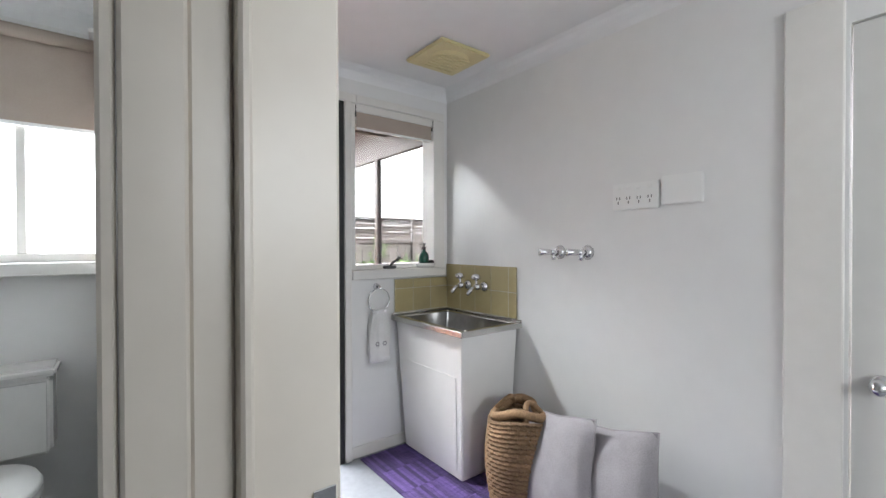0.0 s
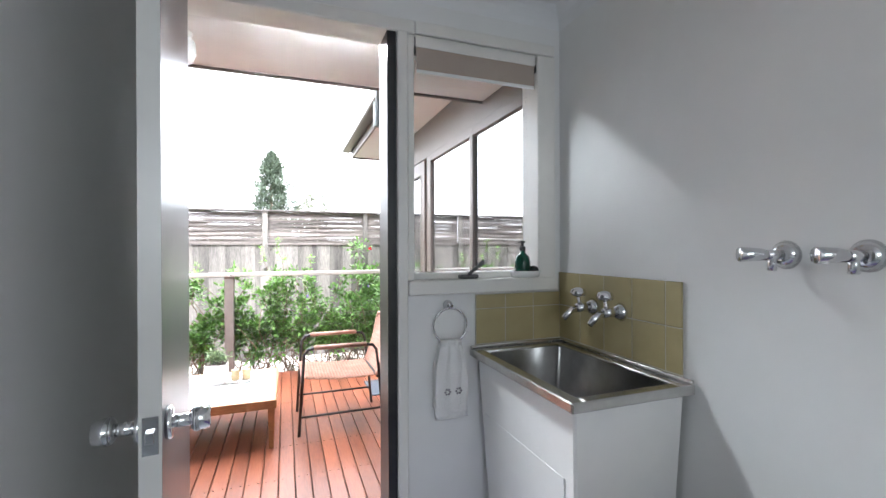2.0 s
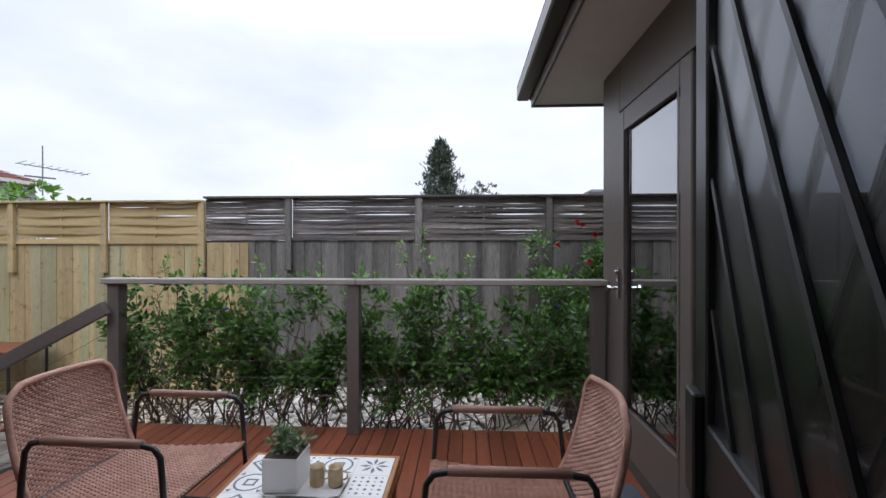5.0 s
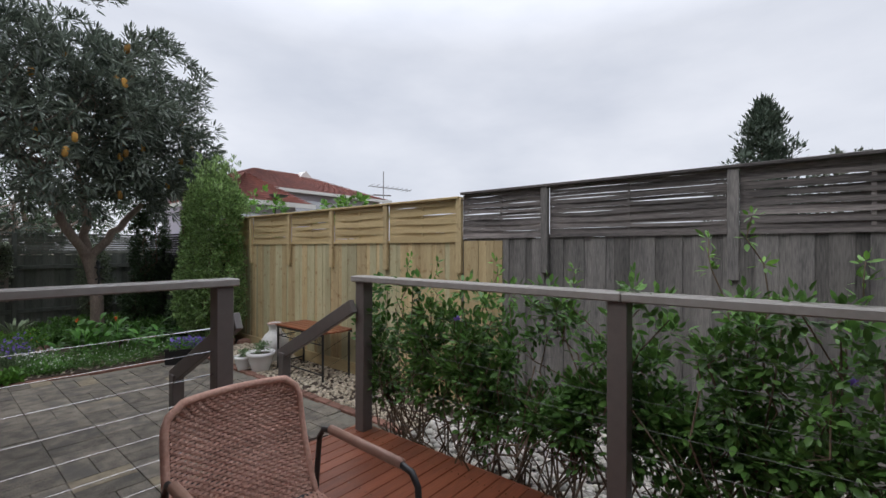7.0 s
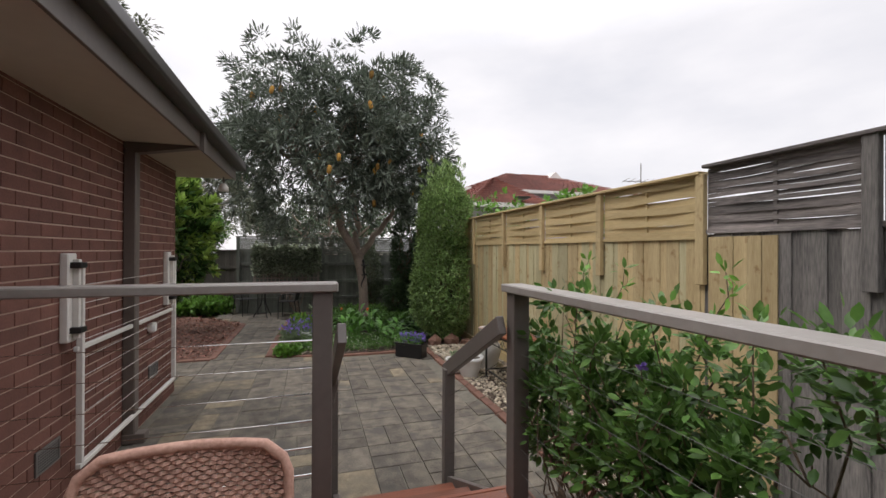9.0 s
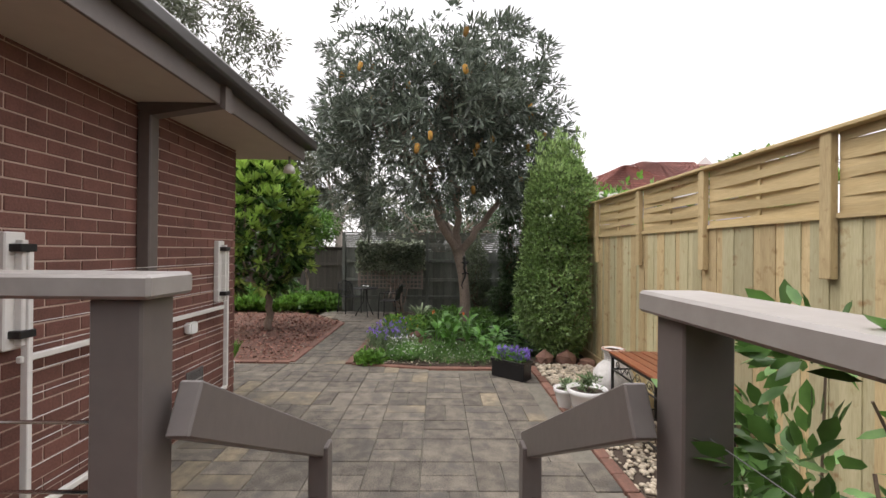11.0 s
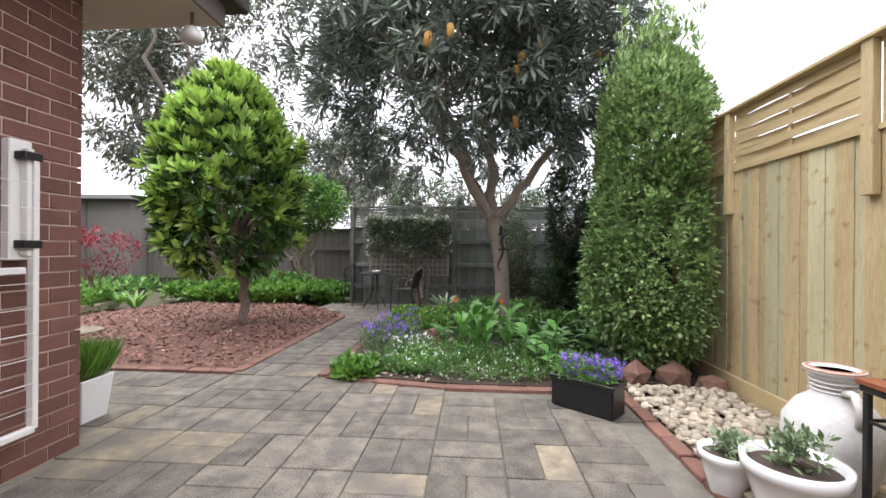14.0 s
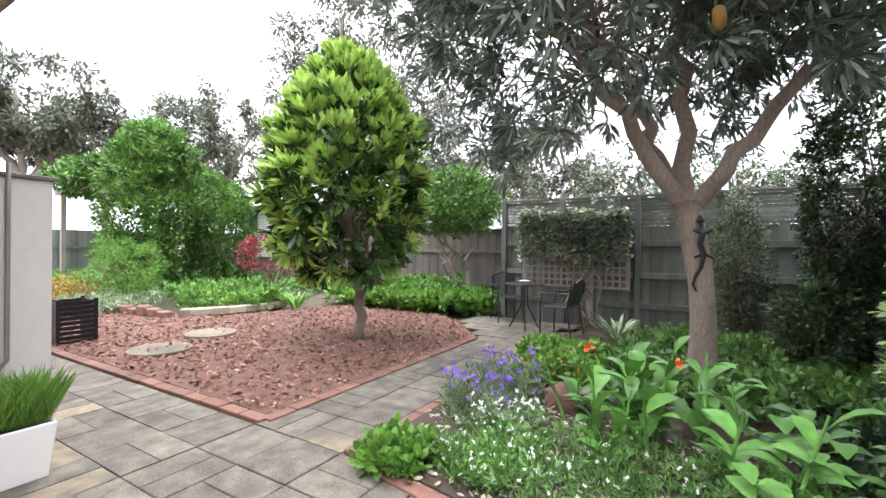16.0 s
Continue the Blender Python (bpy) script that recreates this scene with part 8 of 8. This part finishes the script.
bedp = np.stack([rng.uniform(-8.2, -6.85, 900), rng.uniform(4.15, 6.5, 900), np.full(900, P + 0.04)], 1)
stuff("bed_chips", leaf_mesh("bed_chips", bedp, unit(900) * np.array([1, 1, 0.3]), rng.uniform(0.03, 0.08, 900), 0.4, PEB, 0.2), PEB, "pale bark chips on the flower bed", "mulch")
for x, y, r in ((-7.65, 0.52, 0.33), (-8.5, 0.1, 0.33)):
    tagged(part("stepping_stone", Mesh().lathe((x, y, P), [(r * 0.98, 0), (r, 0.02), (r * 0.98, 0.045), (0.02, 0.05)], 28), PAVERY), "round buff concrete stepping stone in the mulch", "stepping stone", "stepping stones")
pond = thing("stone_edging", (-10.2, -1.6, P), "low curved stone edging of the raised bed", "edging")
for k in range(14):
    a = math.pi * 0.30 + k * 0.075
    cx, cy = -10.3 + 1.9 * math.cos(a), -3.3 + 1.9 * math.sin(a)
    m_ = Matrix.Translation((cx, cy, P)) @ Matrix.Rotation(a + math.pi / 2, 4, "Z")
    part("stone", Mesh().box(-0.10, 0.10, -0.09, 0.09, 0, 0.14, m_), PEB, pond, "", 0.02)
for k in range(10):
    a = math.pi * 0.75 + k * 0.12
    cx, cy = -8.0 + 0.35 * k * 0.3, -1.6 - 0.22 * k
    m_ = Matrix.Translation((-8.9 + 0.03 * k, -1.9 - 0.27 * k, P)) @ Matrix.Rotation(1.5 + 0.1 * math.sin(k), 4, "Z")
    part("stone", Mesh().box(-0.12, 0.12, -0.09, 0.09, 0, 0.12 + 0.03 * (k % 3)), ROCK, pond, "", 0.02).matrix_basis = m_

# brick edging as single bricks
edge = thing("brick_edging", (-8, 4, P), "weathered red brick edging round beds and mulch", "edging", "", "structure")


def edge_run(x0, y0, x1, y1, zt=0.012):
    ln = math.hypot(x1 - x0, y1 - y0)
    n_ = max(1, round(ln / 0.235))
    ang = math.atan2(y1 - y0, x1 - x0)
    for k in range(n_):
        u = (k + 0.5) / n_
        m_ = Matrix.Translation((x0 + (x1 - x0) * u, y0 + (y1 - y0) * u, P + random.uniform(-0.003, 0.004))) @ Matrix.Rotation(ang + random.uniform(-0.02, 0.02), 4, "Z")
        o = part("brick", edge_mesh, EDGEB, edge)
        o.matrix_parent_inverse = Matrix.Translation(-edge.location)
        o.matrix_basis = m_


edge_mesh = Mesh().box(-0.113, 0.113, -0.05, 0.05, -0.06, 0.02).data("brick", EDGEB, 0.006)
edge_run(-7.02, 3.22, -10.3, 3.22)
edge_run(-7.02, 3.22, -7.02, -4.4)
edge_run(-6.95, 4.06, -8.9, 4.10)
edge_run(-8.9, 4.10, -10.9, 4.22)
edge_run(-6.95, 4.12, -6.74, 5.2)
edge_run(-6.74, 5.2, -6.74, 6.55)
edge_run(-6.85, 6.64, -4.9, 6.64)
edge_run(-4.9, 6.64, -1.8, 6.64)
edge_run(-10.3, 3.22, -11.3, 2.3)
edge_run(-11.3, 2.3, -11.95, 1.4)

# pavers in a mixed pattern of squares and halves
pav = thing("pavement_patio", (-4.5, 4.5, P), "weathered grey and buff concrete pavers", "pavement", "", "structure")
patio_poly = [(-1.75, 3.13), (-1.75, 6.6), (-6.66, 6.6), (-6.72, 5.2), (-6.93, 4.03), (-12.1, 4.2), (-12.1, 2.6), (-11.3, 2.5), (-10.35, 3.28), (-6.95, 3.28), (-6.95, -4.4), (-5.52, -4.4), (-5.52, 3.13)]
S = 0.40
far_a, far_b, npav = Mesh(), Mesh(), 0
cache = {}
random.seed(11)
for i in range(27):
    for j in range(28):
        cx, cy = -1.75 - (i + 0.5) * S, -4.4 + (j + 0.5) * S
        kind_ = random.random()
        if kind_ < 0.22:
            cells = [(0, 0, S, S)]
        elif (i + j) % 2:
            cells = [(-S / 4, 0, S / 2, S), (S / 4, 0, S / 2, S)]
        else:
            cells = [(0, -S / 4, S, S / 2), (0, S / 4, S, S / 2)]
        for dx, dy, w, l_ in cells:
            px, py = cx + dx, cy + dy
            if not inside(px, py, patio_poly):
                continue
            buff = random.random() < (0.6 if py < 3.9 and px > -6.0 else 0.06)
            mt = PAVERY if buff else PAVER
            dz = random.uniform(-0.0025, 0.0025)
            if -6.9 < px < -2.3 and npav < 300 and py > 3.0:
                key = (round(w, 2), round(l_, 2), buff)
                if key not in cache:
                    cache[key] = Mesh().box(-w / 2 + 0.004, w / 2 - 0.004, -l_ / 2 + 0.004, l_ / 2 - 0.004, -0.03, 0).data("paver", mt, 0.004)
                o = part("paver", cache[key], mt, pav)
                o.matrix_parent_inverse = Matrix.Translation(-pav.location)
                o.matrix_basis = Matrix.Translation((px, py, P + dz))
                npav += 1
            else:
                (far_b if buff else far_a).box(px - w / 2 + 0.004, px + w / 2 - 0.004, py - l_ / 2 + 0.004, py + l_ / 2 - 0.004, P - 0.03, P + dz)
tagged(part("paver_rest", far_a, PAVER, pav), kind="stuff")
tagged(part("paver_rest_buff", far_b, PAVERY, pav), kind="stuff")
